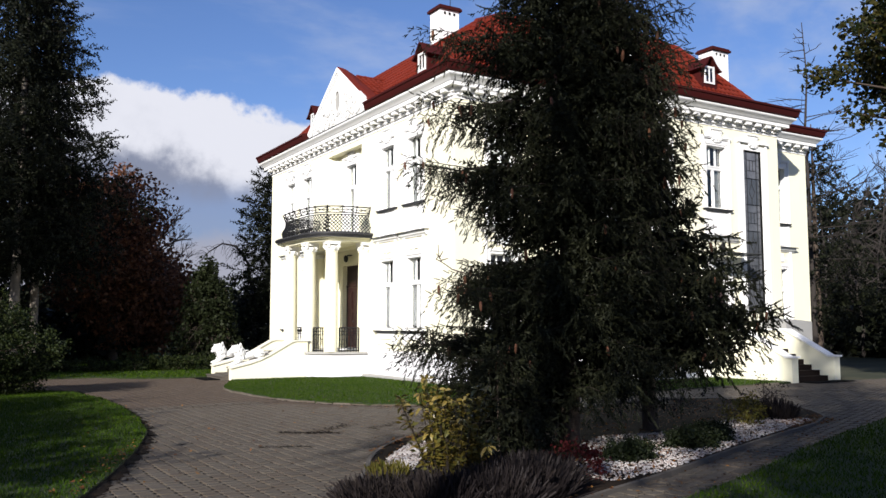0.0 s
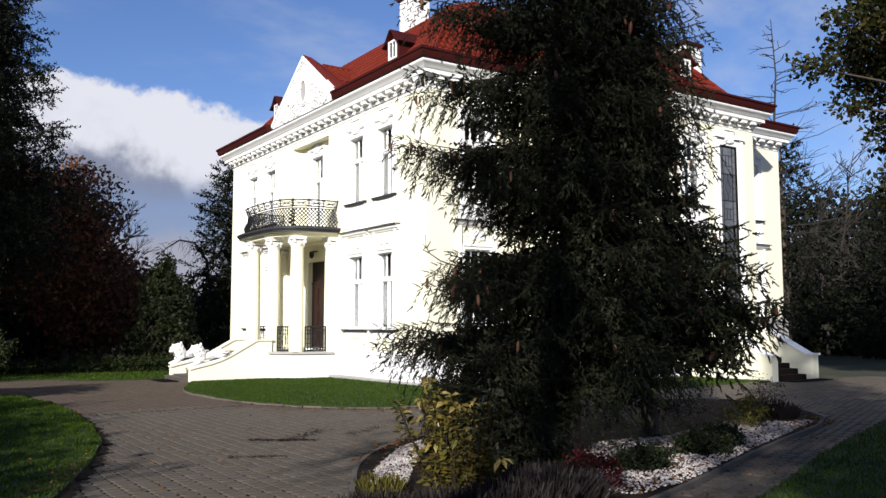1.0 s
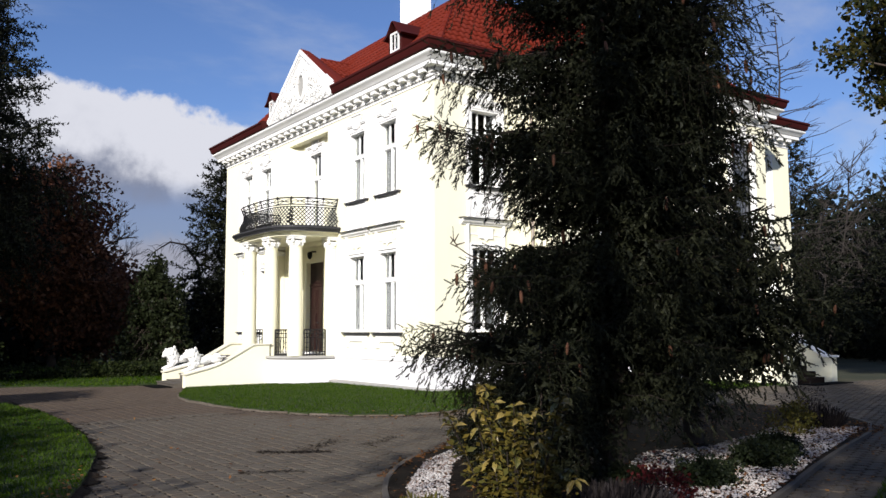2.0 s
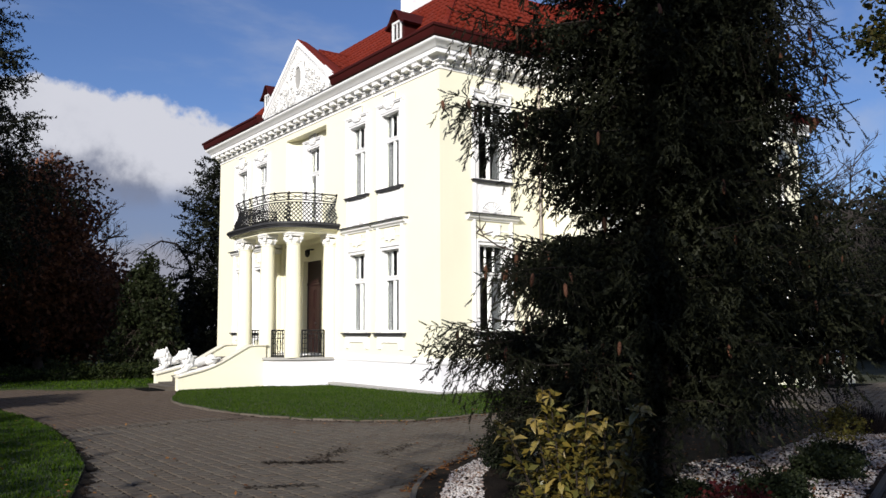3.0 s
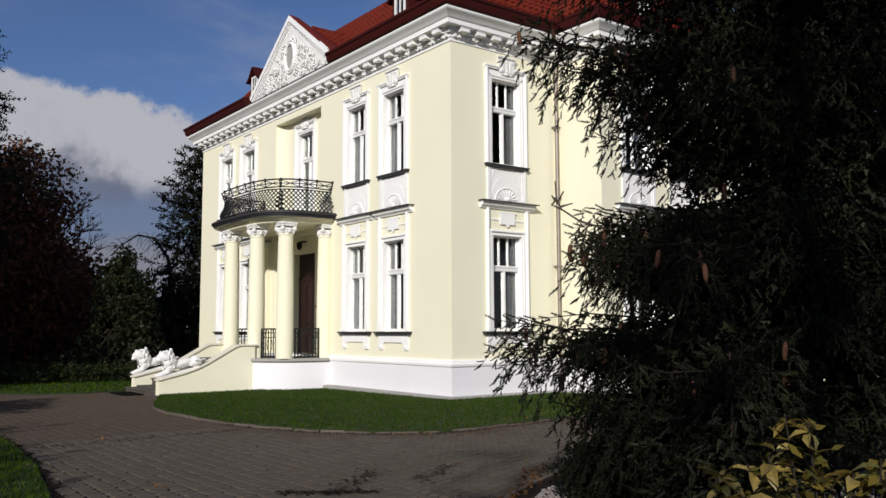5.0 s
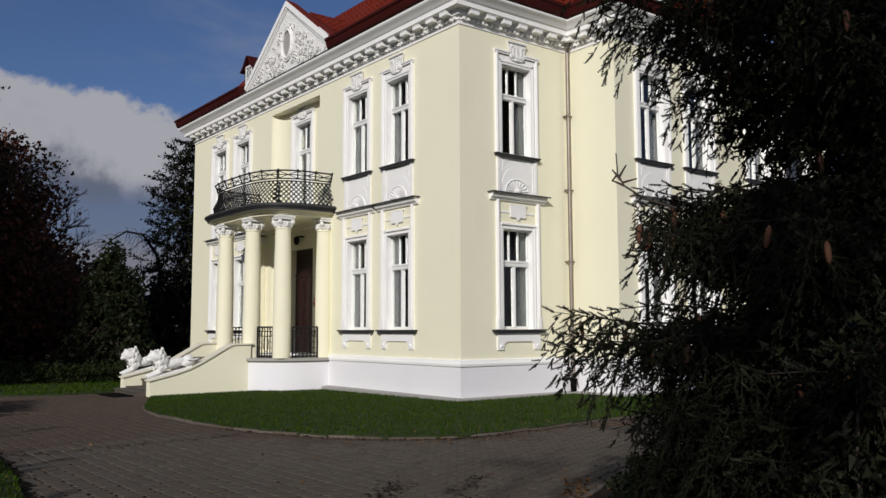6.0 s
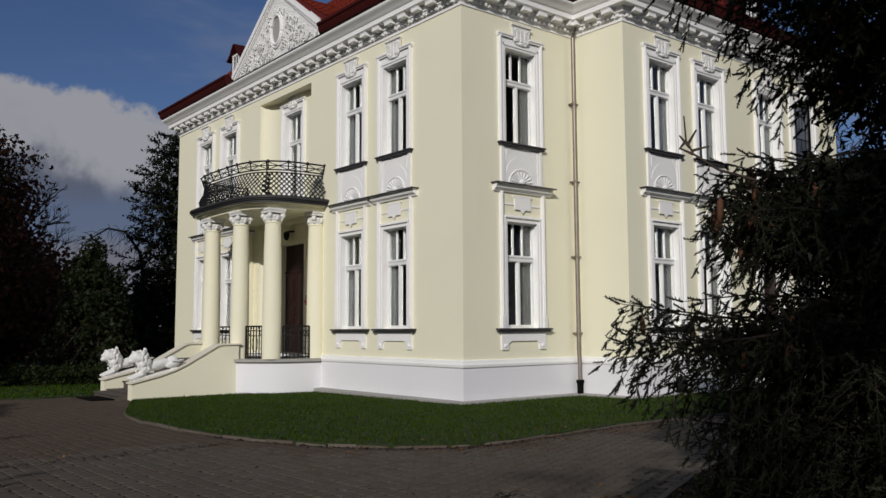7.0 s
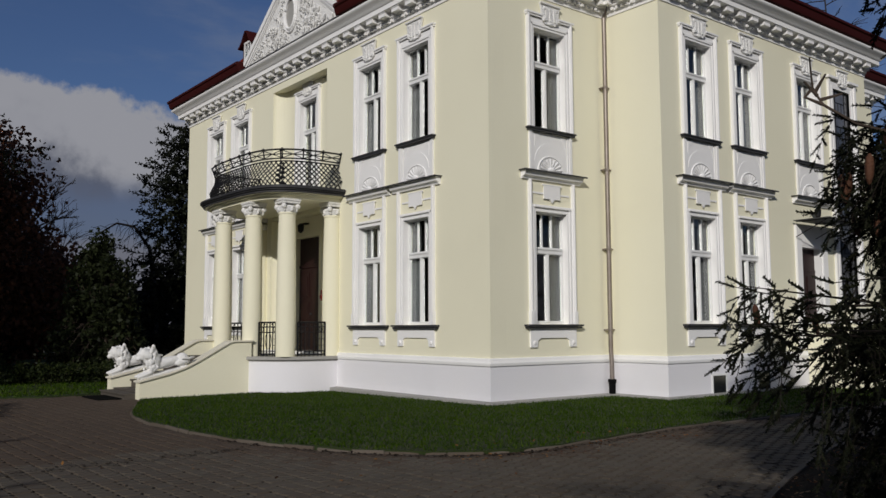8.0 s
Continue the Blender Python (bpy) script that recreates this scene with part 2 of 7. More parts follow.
# ---- mesh tools ----
def obj(name, me, material, parent=None, m=None):
    ob = new(name, me)
    if material and not me.materials:
        me.materials.append(material)
    if parent is not None:
        ob.parent = parent
        if parent.type == "EMPTY":
            ob.matrix_parent_inverse = Matrix.Translation(-parent.location)
    if m is not None:
        ob.matrix_basis = m
    return ob


def mesh_of(bm, name, smooth=0.0):
    me = bpy.data.meshes.new(name)
    bmesh.ops.recalc_face_normals(bm, faces=bm.faces)
    bm.to_mesh(me)
    bm.free()
    if smooth:
        me.shade_smooth()
        me.set_sharp_from_angle(angle=radians(smooth))
    return me


def part(name, bm, material, parent, label="", smooth=0.0, m=None):
    ob = obj(name, mesh_of(bm, name, smooth), material, parent, m)
    return tagged(ob, label=label)


def thing(name, place, label, category, group="", kind=""):
    ob = new(name)
    ob.location = place
    return tagged(ob, label, category, group, kind)


def raw_mesh(name, verts, tris, smooth=False):
    """A mesh from arrays: verts (n, 3), tris (k, 3)."""
    me = bpy.data.meshes.new(name)
    verts, tris = np.asarray(verts, np.float32), np.asarray(tris, np.int32)
    me.vertices.add(len(verts))
    me.vertices.foreach_set("co", verts.ravel())
    me.loops.add(tris.size)
    me.loops.foreach_set("vertex_index", tris.ravel())
    me.polygons.add(len(tris))
    me.polygons.foreach_set("loop_start", np.arange(0, tris.size, tris.shape[1], dtype=np.int32))
    me.update(calc_edges=True)
    me.validate()
    if smooth:
        me.shade_smooth()
    return me


def box(bm, x0, x1, y0, y1, z0, z1):
    v = [bm.verts.new((x, y, z)) for z in (z0, z1) for x, y in ((x0, y0), (x1, y0), (x1, y1), (x0, y1))]
    for q in ((0, 1, 5, 4), (1, 2, 6, 5), (2, 3, 7, 6), (3, 0, 4, 7), (4, 5, 6, 7), (3, 2, 1, 0)):
        bm.faces.new([v[i] for i in q])


def boxes(*rows):
    bm = bmesh.new()
    for r in rows:
        box(bm, *r)
    return bm


def prism(bm, outline, y0, y1):
    """An outline in x, z, extruded from y0 to y1."""
    a, b = [bm.verts.new((x, y0, z)) for x, z in outline], [bm.verts.new((x, y1, z)) for x, z in outline]
    bm.faces.new(a)
    bm.faces.new(b[::-1])
    for i in range(len(a)):
        j = (i + 1) % len(a)
        bm.faces.new((a[i], a[j], b[j], b[i]))


def slab(bm, outline, z0, z1):
    a, b = [bm.verts.new((x, y, z0)) for x, y in outline], [bm.verts.new((x, y, z1)) for x, y in outline]
    bm.faces.new(a[::-1])
    bm.faces.new(b)
    for i in range(len(a)):
        j = (i + 1) % len(a)
        bm.faces.new((a[i], a[j], b[j], b[i]))


def lathe(bm, rings, x, y, n=24, turn=0.0):
    """Rings of (radius, z) round the upright through x, y."""
    loops = [[bm.verts.new((x + r * math.cos(2 * math.pi * k / n + turn), y + r * math.sin(2 * math.pi * k / n + turn), z)) for k in range(n)] for r, z in rings]
    for a, b in zip(loops, loops[1:]):
        for k in range(n):
            bm.faces.new((a[k], a[(k + 1) % n], b[(k + 1) % n], b[k]))
    bm.faces.new(loops[0][::-1])
    bm.faces.new(loops[-1])


def tube(bm, pts, r, n=6, r1=None):
    pts = [Vector(p) for p in pts]
    loops = []
    for i, p in enumerate(pts):
        d = (pts[min(i + 1, len(pts) - 1)] - pts[max(i - 1, 0)]).normalized()
        s = d.orthogonal().normalized() if abs(d.z) > 0.99 else d.cross(Vector((0, 0, 1))).normalized()
        u = s.cross(d)
        k = r if r1 is None else r + (r1 - r) * i / (len(pts) - 1)
        loops.append([bm.verts.new(p + k * (math.cos(2 * math.pi * j / n) * s + math.sin(2 * math.pi * j / n) * u)) for j in range(n)])
    for a, b in zip(loops, loops[1:]):
        for j in range(n):
            bm.faces.new((a[j], a[(j + 1) % n], b[(j + 1) % n], b[j]))
    bm.faces.new(loops[0][::-1])
    bm.faces.new(loops[-1])


def ball(bm, at, r, sx=1, sy=1, sz=1, level=2):
    made = bmesh.ops.create_icosphere(bm, subdivisions=level, radius=1.0)["verts"]
    for v in made:
        v.co = Vector((at[0] + v.co.x * r * sx, at[1] + v.co.y * r * sy, at[2] + v.co.z * r * sz))
    return made


def sweep(bm, profile, path, closed=True):
    """A profile of (offset outwards, z) led round a rectilinear plan that runs anticlockwise."""
    n = len(path)
    rings = []
    for i, p in enumerate(path):
        normals = []
        for a, b in ((path[i - 1], p), (p, path[(i + 1) % n])):
            if not closed and ((i == 0 and a is path[-1]) or (i == n - 1 and b is path[0])):
                continue
            d = Vector((b[0] - a[0], b[1] - a[1])).normalized()
            normals.append(Vector((d.y, -d.x)))
        o = normals[0] if len(normals) == 1 or normals[0].dot(normals[1]) > 0.9 else normals[0] + normals[1]
        rings.append([bm.verts.new((p[0] + o.x * k, p[1] + o.y * k, z)) for k, z in profile])
    for i in range(n if closed else n - 1):
        a, b = rings[i], rings[(i + 1) % n]
        for j in range(len(profile) - 1):
            bm.faces.new((a[j], b[j], b[j + 1], a[j + 1]))
    if not closed:
        bm.faces.new(rings[0])
        bm.faces.new(rings[-1][::-1])


def inside(poly, pts):
    """Which of the points (n, 2) lie in the polygon."""
    pts = np.asarray(pts, float)
    hit = np.zeros(len(pts), bool)
    for (xa, ya), (xb, yb) in zip(poly, poly[1:] + poly[:1]):
        cross = (ya > pts[:, 1]) != (yb > pts[:, 1])
        with np.errstate(divide="ignore", invalid="ignore"):
            xs = (xb - xa) * (pts[:, 1] - ya) / (yb - ya) + xa
        hit ^= cross & (pts[:, 0] < xs)
    return hit


def gz(y):
    """The ground falls gently towards the house."""
    return 0.009 * (17.0 - max(-6.0, min(36.0, y)))


def gzs(y):
    return 0.009 * (17.0 - np.clip(y, -6.0, 36.0))


def rounded(poly, times=2):
    for _ in range(times):
        poly = [q for a, b in zip(poly, poly[1:] + poly[:1]) for q in ((0.75 * a[0] + 0.25 * b[0], 0.75 * a[1] + 0.25 * b[1]), (0.25 * a[0] + 0.75 * b[0], 0.25 * a[1] + 0.75 * b[1]))]
    return poly


def sheet(poly, z0, z1):
    """A slab over a plan outline that follows the ground, its top z1 and its foot z0 over it."""
    bm = bmesh.new()
    slab(bm, poly, z0, z1)
    for y in (-6, 10, 20, 36):
        bmesh.ops.bisect_plane(bm, geom=bm.verts[:] + bm.edges[:] + bm.faces[:], plane_co=(0, y, 0), plane_no=(0, 1, 0))
    for v in bm.verts:
        v.co.z += gz(v.co.y)
    bmesh.ops.triangulate(bm, faces=bm.faces[:])
    return bm


# ---- the villa ----
XF, YS, YB, XI, XO, XE, YN = 14.89, 21.43, 19.80, 18.65, 28.60, 32.60, 38.40
AXIS = 29.9
PLAN = [(XF, YS), (XI, YS), (XI, YB), (XO, YB), (XO, YS), (XE, YS), (XE, YN), (XF, YN)]
villa = thing("villa", (23.7, 29.9, 0), "two-storey cream stucco villa with white mouldings and red tiled roof", "house")


def facade(px, py, turn=0):
    return pose(px, py, 0, 0, 0, turn)


def wall_mesh(bm, width, z0, z1, holes, thick=0.45):
    """A wall along x from 0 to width, outer face at y = 0, with openings (x0, x1, z0, z1) cut through it."""
    xs = sorted({0, width, *[h[0] for h in holes], *[h[1] for h in holes]})
    zs = sorted({z0, z1, *[h[2] for h in holes], *[h[3] for h in holes]})
    grid = {}

    def vert(x, y, z):
        key = (round(x, 4), y, round(z, 4))
        if key not in grid:
            grid[key] = bm.verts.new((x, y, z))
        return grid[key]

    def solid(i, k):
        if not (0 <= i < len(xs) - 1 and 0 <= k < len(zs) - 1):
            return False
        x, z = (xs[i] + xs[i + 1]) / 2, (zs[k] + zs[k + 1]) / 2
        return not any(h[0] < x < h[1] and h[2] < z < h[3] for h in holes)

    for i in range(len(xs) - 1):
        for k in range(len(zs) - 1):
            if not solid(i, k):
                continue
            a, b, c, d = xs[i], xs[i + 1], zs[k], zs[k + 1]
            bm.faces.new([vert(a, 0, c), vert(b, 0, c), vert(b, 0, d), vert(a, 0, d)])
            bm.faces.new([vert(a, thick, c), vert(a, thick, d), vert(b, thick, d), vert(b, thick, c)])
            for di, dk, (p, q) in ((-1, 0, ((a, c), (a, d))), (1, 0, ((b, d), (b, c))), (0, -1, ((b, c), (a, c))), (0, 1, ((a, d), (b, d)))):
                if not solid(i + di, k + dk):
                    bm.faces.new([vert(p[0], 0, p[1]), vert(q[0], 0, q[1]), vert(q[0], thick, q[1]), vert(p[0], thick, p[1])])


HALF = 0.54
U0, U1, G0, G1 = 6.05, 8.40, 1.66, 4.20


def wall(name, m, width, holes, z1=9.3):
    bm = bmesh.new()
    wall_mesh(bm, width, -0.4, z1, holes)
    return part(name, bm, M_CREAM, villa, m=m)


def both(c):
    return [(c - HALF, c + HALF, U0, U1), (c - HALF, c + HALF, G0, G1)]


FRONT_WINDOWS = (24.03, 26.03, 33.77, 35.77)
NICHE = (28.27, 31.53)
holes = [h for y in FRONT_WINDOWS for h in both(YN - y)]
holes += [(YN - NICHE[1], YN - NICHE[0], 0.70, 4.85), (YN - NICHE[1], YN - NICHE[0], 5.20, 8.88)]
wall("wall_front", facade(XF, YN, -90), YN - YS, holes)
wall("wall_corner", facade(XF + 0.45, YS), XI - XF, both(16.74 - XF - 0.45))
wall("wall_return", facade(XI, YS, -90), YS - YB, [])
SIDE_WINDOWS = (20.12, 22.15, 25.10)
BAY_X = XI + 0.45
bay_holes = [h for x in SIDE_WINDOWS[:2] for h in both(x - BAY_X)]
bay_holes += [(25.10 - HALF - BAY_X, 25.10 + HALF - BAY_X, U0, U1), (25.0 - 0.55 - BAY_X, 25.0 + 0.55 - BAY_X, 1.0, 3.75), (27.10 - 0.5 - BAY_X, 27.10 + 0.5 - BAY_X, 2.30, U1)]
wall("wall_bay", facade(BAY_X, YB), XO - 0.45 - BAY_X, bay_holes)
wall("wall_bay_end", pose(XO, YB, 0, 0, 0, 90), YS - YB + 0.45, [])
wall("wall_wing", facade(XO, YS), XE - XO - 0.45, both(30.65 - XO))
wall("wall_end", pose(XE, YS, 0, 0, 0, 90), YN - YS, [])
wall("wall_back", pose(XE - 0.45, YN, 0, 0, 0, 180), XE - XF - 0.9, [])
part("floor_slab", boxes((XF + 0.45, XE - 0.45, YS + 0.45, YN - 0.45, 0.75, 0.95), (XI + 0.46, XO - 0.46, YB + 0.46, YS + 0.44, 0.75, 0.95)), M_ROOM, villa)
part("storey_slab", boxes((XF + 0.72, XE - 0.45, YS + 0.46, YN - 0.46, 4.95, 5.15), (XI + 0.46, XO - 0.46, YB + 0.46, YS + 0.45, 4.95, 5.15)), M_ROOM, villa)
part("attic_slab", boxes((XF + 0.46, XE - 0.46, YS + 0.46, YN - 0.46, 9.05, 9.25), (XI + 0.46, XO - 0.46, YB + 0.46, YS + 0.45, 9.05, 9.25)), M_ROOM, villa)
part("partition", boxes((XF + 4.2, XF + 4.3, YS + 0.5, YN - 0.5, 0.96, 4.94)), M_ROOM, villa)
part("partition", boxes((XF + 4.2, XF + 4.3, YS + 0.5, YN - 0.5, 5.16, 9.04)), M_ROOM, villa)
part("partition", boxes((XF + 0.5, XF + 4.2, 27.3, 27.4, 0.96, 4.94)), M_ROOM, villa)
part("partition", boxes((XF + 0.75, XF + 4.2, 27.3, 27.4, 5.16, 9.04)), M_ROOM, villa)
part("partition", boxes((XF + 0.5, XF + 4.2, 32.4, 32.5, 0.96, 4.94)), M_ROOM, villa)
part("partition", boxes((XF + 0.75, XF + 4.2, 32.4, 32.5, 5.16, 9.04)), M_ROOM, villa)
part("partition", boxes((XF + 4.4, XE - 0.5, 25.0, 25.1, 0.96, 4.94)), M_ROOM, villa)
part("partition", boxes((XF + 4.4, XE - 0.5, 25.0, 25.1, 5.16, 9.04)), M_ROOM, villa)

# plinth with its string course
bm = bmesh.new()
sweep(bm, [(0.0, -0.5), (0.05, -0.5), (0.05, 0.78), (0.0, 0.78)], PLAN)
part("plinth", bm, M_PLINTH, villa, "pale grey rendered plinth")
bm = bmesh.new()
sweep(bm, [(0.0, 0.784), (0.075, 0.784), (0.085, 0.81), (0.085, 0.85), (0.06, 0.875), (0.05, 0.93), (0.02, 0.95), (0.0, 0.95)], PLAN)
part("string_course", bm, M_WHITE, villa, "white moulded string course", smooth=40)

# main cornice
bm = bmesh.new()
sweep(bm, [(0.0, 9.10), (0.025, 9.10), (0.025, 9.19), (0.05, 9.20), (0.05, 9.29), (0.13, 9.30), (0.13, 9.435), (0.33, 9.44), (0.33, 9.56), (0.36, 9.575), (0.38, 9.60), (0.42, 9.65), (0.48, 9.70), (0.52, 9.73), (0.53, 9.75), (0.53, 9.785), (0.0, 9.79)], PLAN)
cornice = part("cornice", bm, M_WHITE, villa, "white moulded cornice with modillions", smooth=35)
bm = boxes((-0.14, 0.14, -0.29, -0.132, 9.315, 9.41), (-0.15, 0.15, -0.305, -0.133, 9.411, 9.433))
block_mesh = mesh_of(bm, "modillion")
dentil_bm = bmesh.new()
for (xa, ya), (xb, yb) in zip(PLAN[:5] + PLAN[7:], PLAN[1:6] + PLAN[:1]):
    length = math.hypot(xb - xa, yb - ya)
    turn = math.degrees(math.atan2(yb - ya, xb - xa))
    n = max(1, round(length / 0.56))
    for k in range(n):
        s = length * (k + 0.5) / n
        obj("modillion", block_mesh, M_WHITE, cornice, pose(xa + (xb - xa) * s / length, ya + (yb - ya) * s / length, 0, 0, 0, turn))
    nd = round(length / 0.15)
    mm = pose(xa, ya, 0, 0, 0, turn)
    for k in range(nd):
        s = length * (k + 0.5) / nd
        first = len(dentil_bm.verts)
        box(dentil_bm, s - 0.04, s + 0.04, -0.11, -0.052, 9.205, 9.275)
        dentil_bm.verts.ensure_lookup_table()
        for v in dentil_bm.verts[first:]:
            v.co = mm @ v.co
tagged(part("dentil", dentil_bm, M_WHITE, cornice), kind="stuff")


# ---- windows ----
def window_frame(half, z0, z1, cut=0.66, mullions=2):
    """Casement window with a transom, top light in three, two casements below. Returns the outer frame, its parts and its lights."""
    y0, y1 = 0.14, 0.20
    zt = z0 + (z1 - z0) * cut
    f, s = 0.036, 0.020
    lo, hi = z0 + f + 0.02, zt - 0.07
    frame_bm = boxes((-half, -half + f, y0, y1, z0, z1), (half - f, half, y0, y1, z0, z1), (-half + f, half - f, y0, y1, z0, lo), (-half + f, half - f, y0, y1, z1 - f, z1))
    pieces = [("transom", boxes((-half + f, half - f, y0 - 0.03, y1, hi, zt + 0.07), (-half + f, half - f, y0 - 0.05, y0 - 0.03, zt + 0.02, zt + 0.05))),
              ("mullion", boxes((-0.042, 0.042, y0 - 0.015, y1, lo, hi), (-0.02, 0.02, y0 - 0.03, y0 - 0.015, lo, hi)))]
    lights = []
    for a, b in ((-half + f, -0.042), (0.042, half - f)):
        pieces.append(("casement", boxes((a, a + s, y0 + 0.01, y1 - 0.01, lo, hi), (b - s, b, y0 + 0.01, y1 - 0.01, lo, hi), (a + s, b - s, y0 + 0.01, y1 - 0.01, lo, lo + s), (a + s, b - s, y0 + 0.01, y1 - 0.01, hi - s, hi))))
        lights.append((a + s, b - s, lo + s, hi - s))
    w = (2 * half - 2 * f) / (mullions + 1)
    for k in range(mullions):
        x = -half + f + w * (k + 1)
        pieces.append(("glazing_bar", boxes((x - 0.020, x + 0.020, y0 + 0.005, y1 - 0.005, zt + 0.07, z1 - f))))
    for k in range(mullions + 1):
        lights.append((-half + f + w * k + 0.020, -half + f + w * (k + 1) - 0.020, zt + 0.07, z1 - f))
    return mesh_of(frame_bm, "frame"), [(n, mesh_of(b, n)) for n, b in pieces], lights


def curtain_bm(x0, x1, z0, z1, seed):
    bm = bmesh.new()
    r = random.Random(seed)
    n = 22
    ph = r.uniform(0, 6)
    top = [bm.verts.new((x0 + (x1 - x0) * k / n, 0.275 + 0.022 * math.sin(k * 1.5 + ph), z1)) for k in range(n + 1)]
    low = [bm.verts.new((x0 + (x1 - x0) * k / n, 0.275 + 0.034 * math.sin(k * 1.5 + ph + 0.4), z0)) for k in range(n + 1)]
    for k in range(n):
        bm.faces.new((top[k], top[k + 1], low[k + 1], low[k]))
    return bm


def upper_surround():
    a = boxes((-0.54, -0.50, -0.03, 0.139, U0, U1), (0.50, 0.54, -0.03, 0.139, U0, U1), (-0.50, 0.50, -0.03, 0.139, U1 - 0.04, U1),
              (-0.652, -0.54, -0.025, -0.001, U0, 8.60), (0.54, 0.652, -0.025, -0.001, U0, 8.60), (-0.54, 0.54, -0.025, -0.001, U1, 8.60),
              (-0.722, -0.652, -0.07, -0.001, U0, 8.66), (0.652, 0.722, -0.07, -0.001, U0, 8.66),
              (-0.705, -0.669, -0.088, -0.07, U0, 8.66), (0.669, 0.705, -0.088, -0.07, U0, 8.66),
              (-0.60, -0.555, -0.05, -0.025, U0, 8.47), (0.555, 0.60, -0.05, -0.025, U0, 8.47), (-0.60, 0.60, -0.05, -0.025, 8.42, 8.47),
              (-0.764, -0.27, -0.10, -0.001, 8.66, 8.70), (0.27, 0.764, -0.10, -0.001, 8.66, 8.70),
              (-0.750, -0.27, -0.075, -0.001, 8.62, 8.66), (0.27, 0.750, -0.075, -0.001, 8.62, 8.66))
    return a


def keystone_bm():
    bm = bmesh.new()
    prism(bm, [(-0.26, 8.62), (-0.30, 8.90), (-0.33, 8.98), (0.33, 8.98), (0.30, 8.90), (0.26, 8.62), (0.16, 8.50), (-0.16, 8.50)], -0.075, -0.026)
    box(bm, -0.33, 0.33, -0.11, -0.075, 8.95, 8.99)
    for x in (-0.13, 0.0, 0.13):
        box(bm, x - 0.03, x + 0.03, -0.098, -0.075, 8.58, 8.88)
    for s in (-1, 1):
        ball(bm, (s * 0.2, -0.07, 8.60), 0.06, 1, 0.6, 1.2)
        ball(bm, (s * 0.19, -0.075, 8.86), 0.045, 1, 0.6, 1)
    ball(bm, (0, -0.07, 8.52), 0.06, 1.6, 0.6, 0.8)
    return bm


def shell_panel_bm():
    """The panel between the storeys: side strips, corner pieces and a fluted shell."""
    bm = boxes((-0.68, -0.60, -0.05, -0.001, 5.09, 5.99), (0.60, 0.68, -0.05, -0.001, 5.09, 5.99), (-0.60, 0.60, -0.012, -0.001, 5.09, 5.30),
               (-0.58, -0.54, -0.03, -0.001, 5.12, 5.95), (0.54, 0.58, -0.03, -0.001, 5.12, 5.95))
    box(bm, -0.53, 0.53, -0.007, -0.001, 5.302, 5.97)
    arch = [(0.50 * math.cos(a), 5.30 + 0.44 * math.sin(a)) for a in np.linspace(0, math.pi, 15)]
    prism(bm, arch, -0.016, -0.001)
    for sgn in (-1, 1):
        prism(bm, [(sgn * 0.50, 5.94), (sgn * 0.30, 5.94), (sgn * 0.36, 5.86), (sgn * 0.44, 5.78), (sgn * 0.50, 5.62)], -0.018, -0.002)
    for k in range(9):
        a0, a1 = math.pi * k / 9 + 0.03, math.pi * (k + 1) / 9 - 0.03
        am = (a0 + a1) / 2
        v = [bm.verts.new((r * math.cos(a), y, 5.11 + r * 0.8 * math.sin(a))) for r, a, y in ((0.09, am, -0.028), (0.33, a0, -0.018), (0.37, am, -0.042), (0.33, a1, -0.018))]
        bm.faces.new((v[0], v[1], v[2]))
        bm.faces.new((v[0], v[2], v[3]))
    ring = [(0.40 * math.cos(a), 5.10 + 0.335 * math.sin(a)) for a in np.linspace(0, math.pi, 14)]
    tube(bm, [(x, -0.02, z) for x, z in ring], 0.018, 5)
    ball(bm, (0, -0.05, 5.13), 0.08, 1.4, 0.6, 0.8)
    return bm


def band_bm(half=0.93):
    bm = bmesh.new()
    prof = [(-0.02, 4.86), (-0.05, 4.86), (-0.07, 4.90), (-0.13, 4.93), (-0.15, 4.98), (-0.17, 5.03), (-0.001, 5.03), (-0.001, 4.86)]
    a, b = [bm.verts.new((-half, y, z)) for y, z in prof], [bm.verts.new((half, y, z)) for y, z in prof]
    bm.faces.new(a)
    bm.faces.new(b[::-1])
    for i in range(len(prof)):
        j = (i + 1) % len(prof)
        bm.faces.new((a[i], a[j], b[j], b[i]))
    return bm


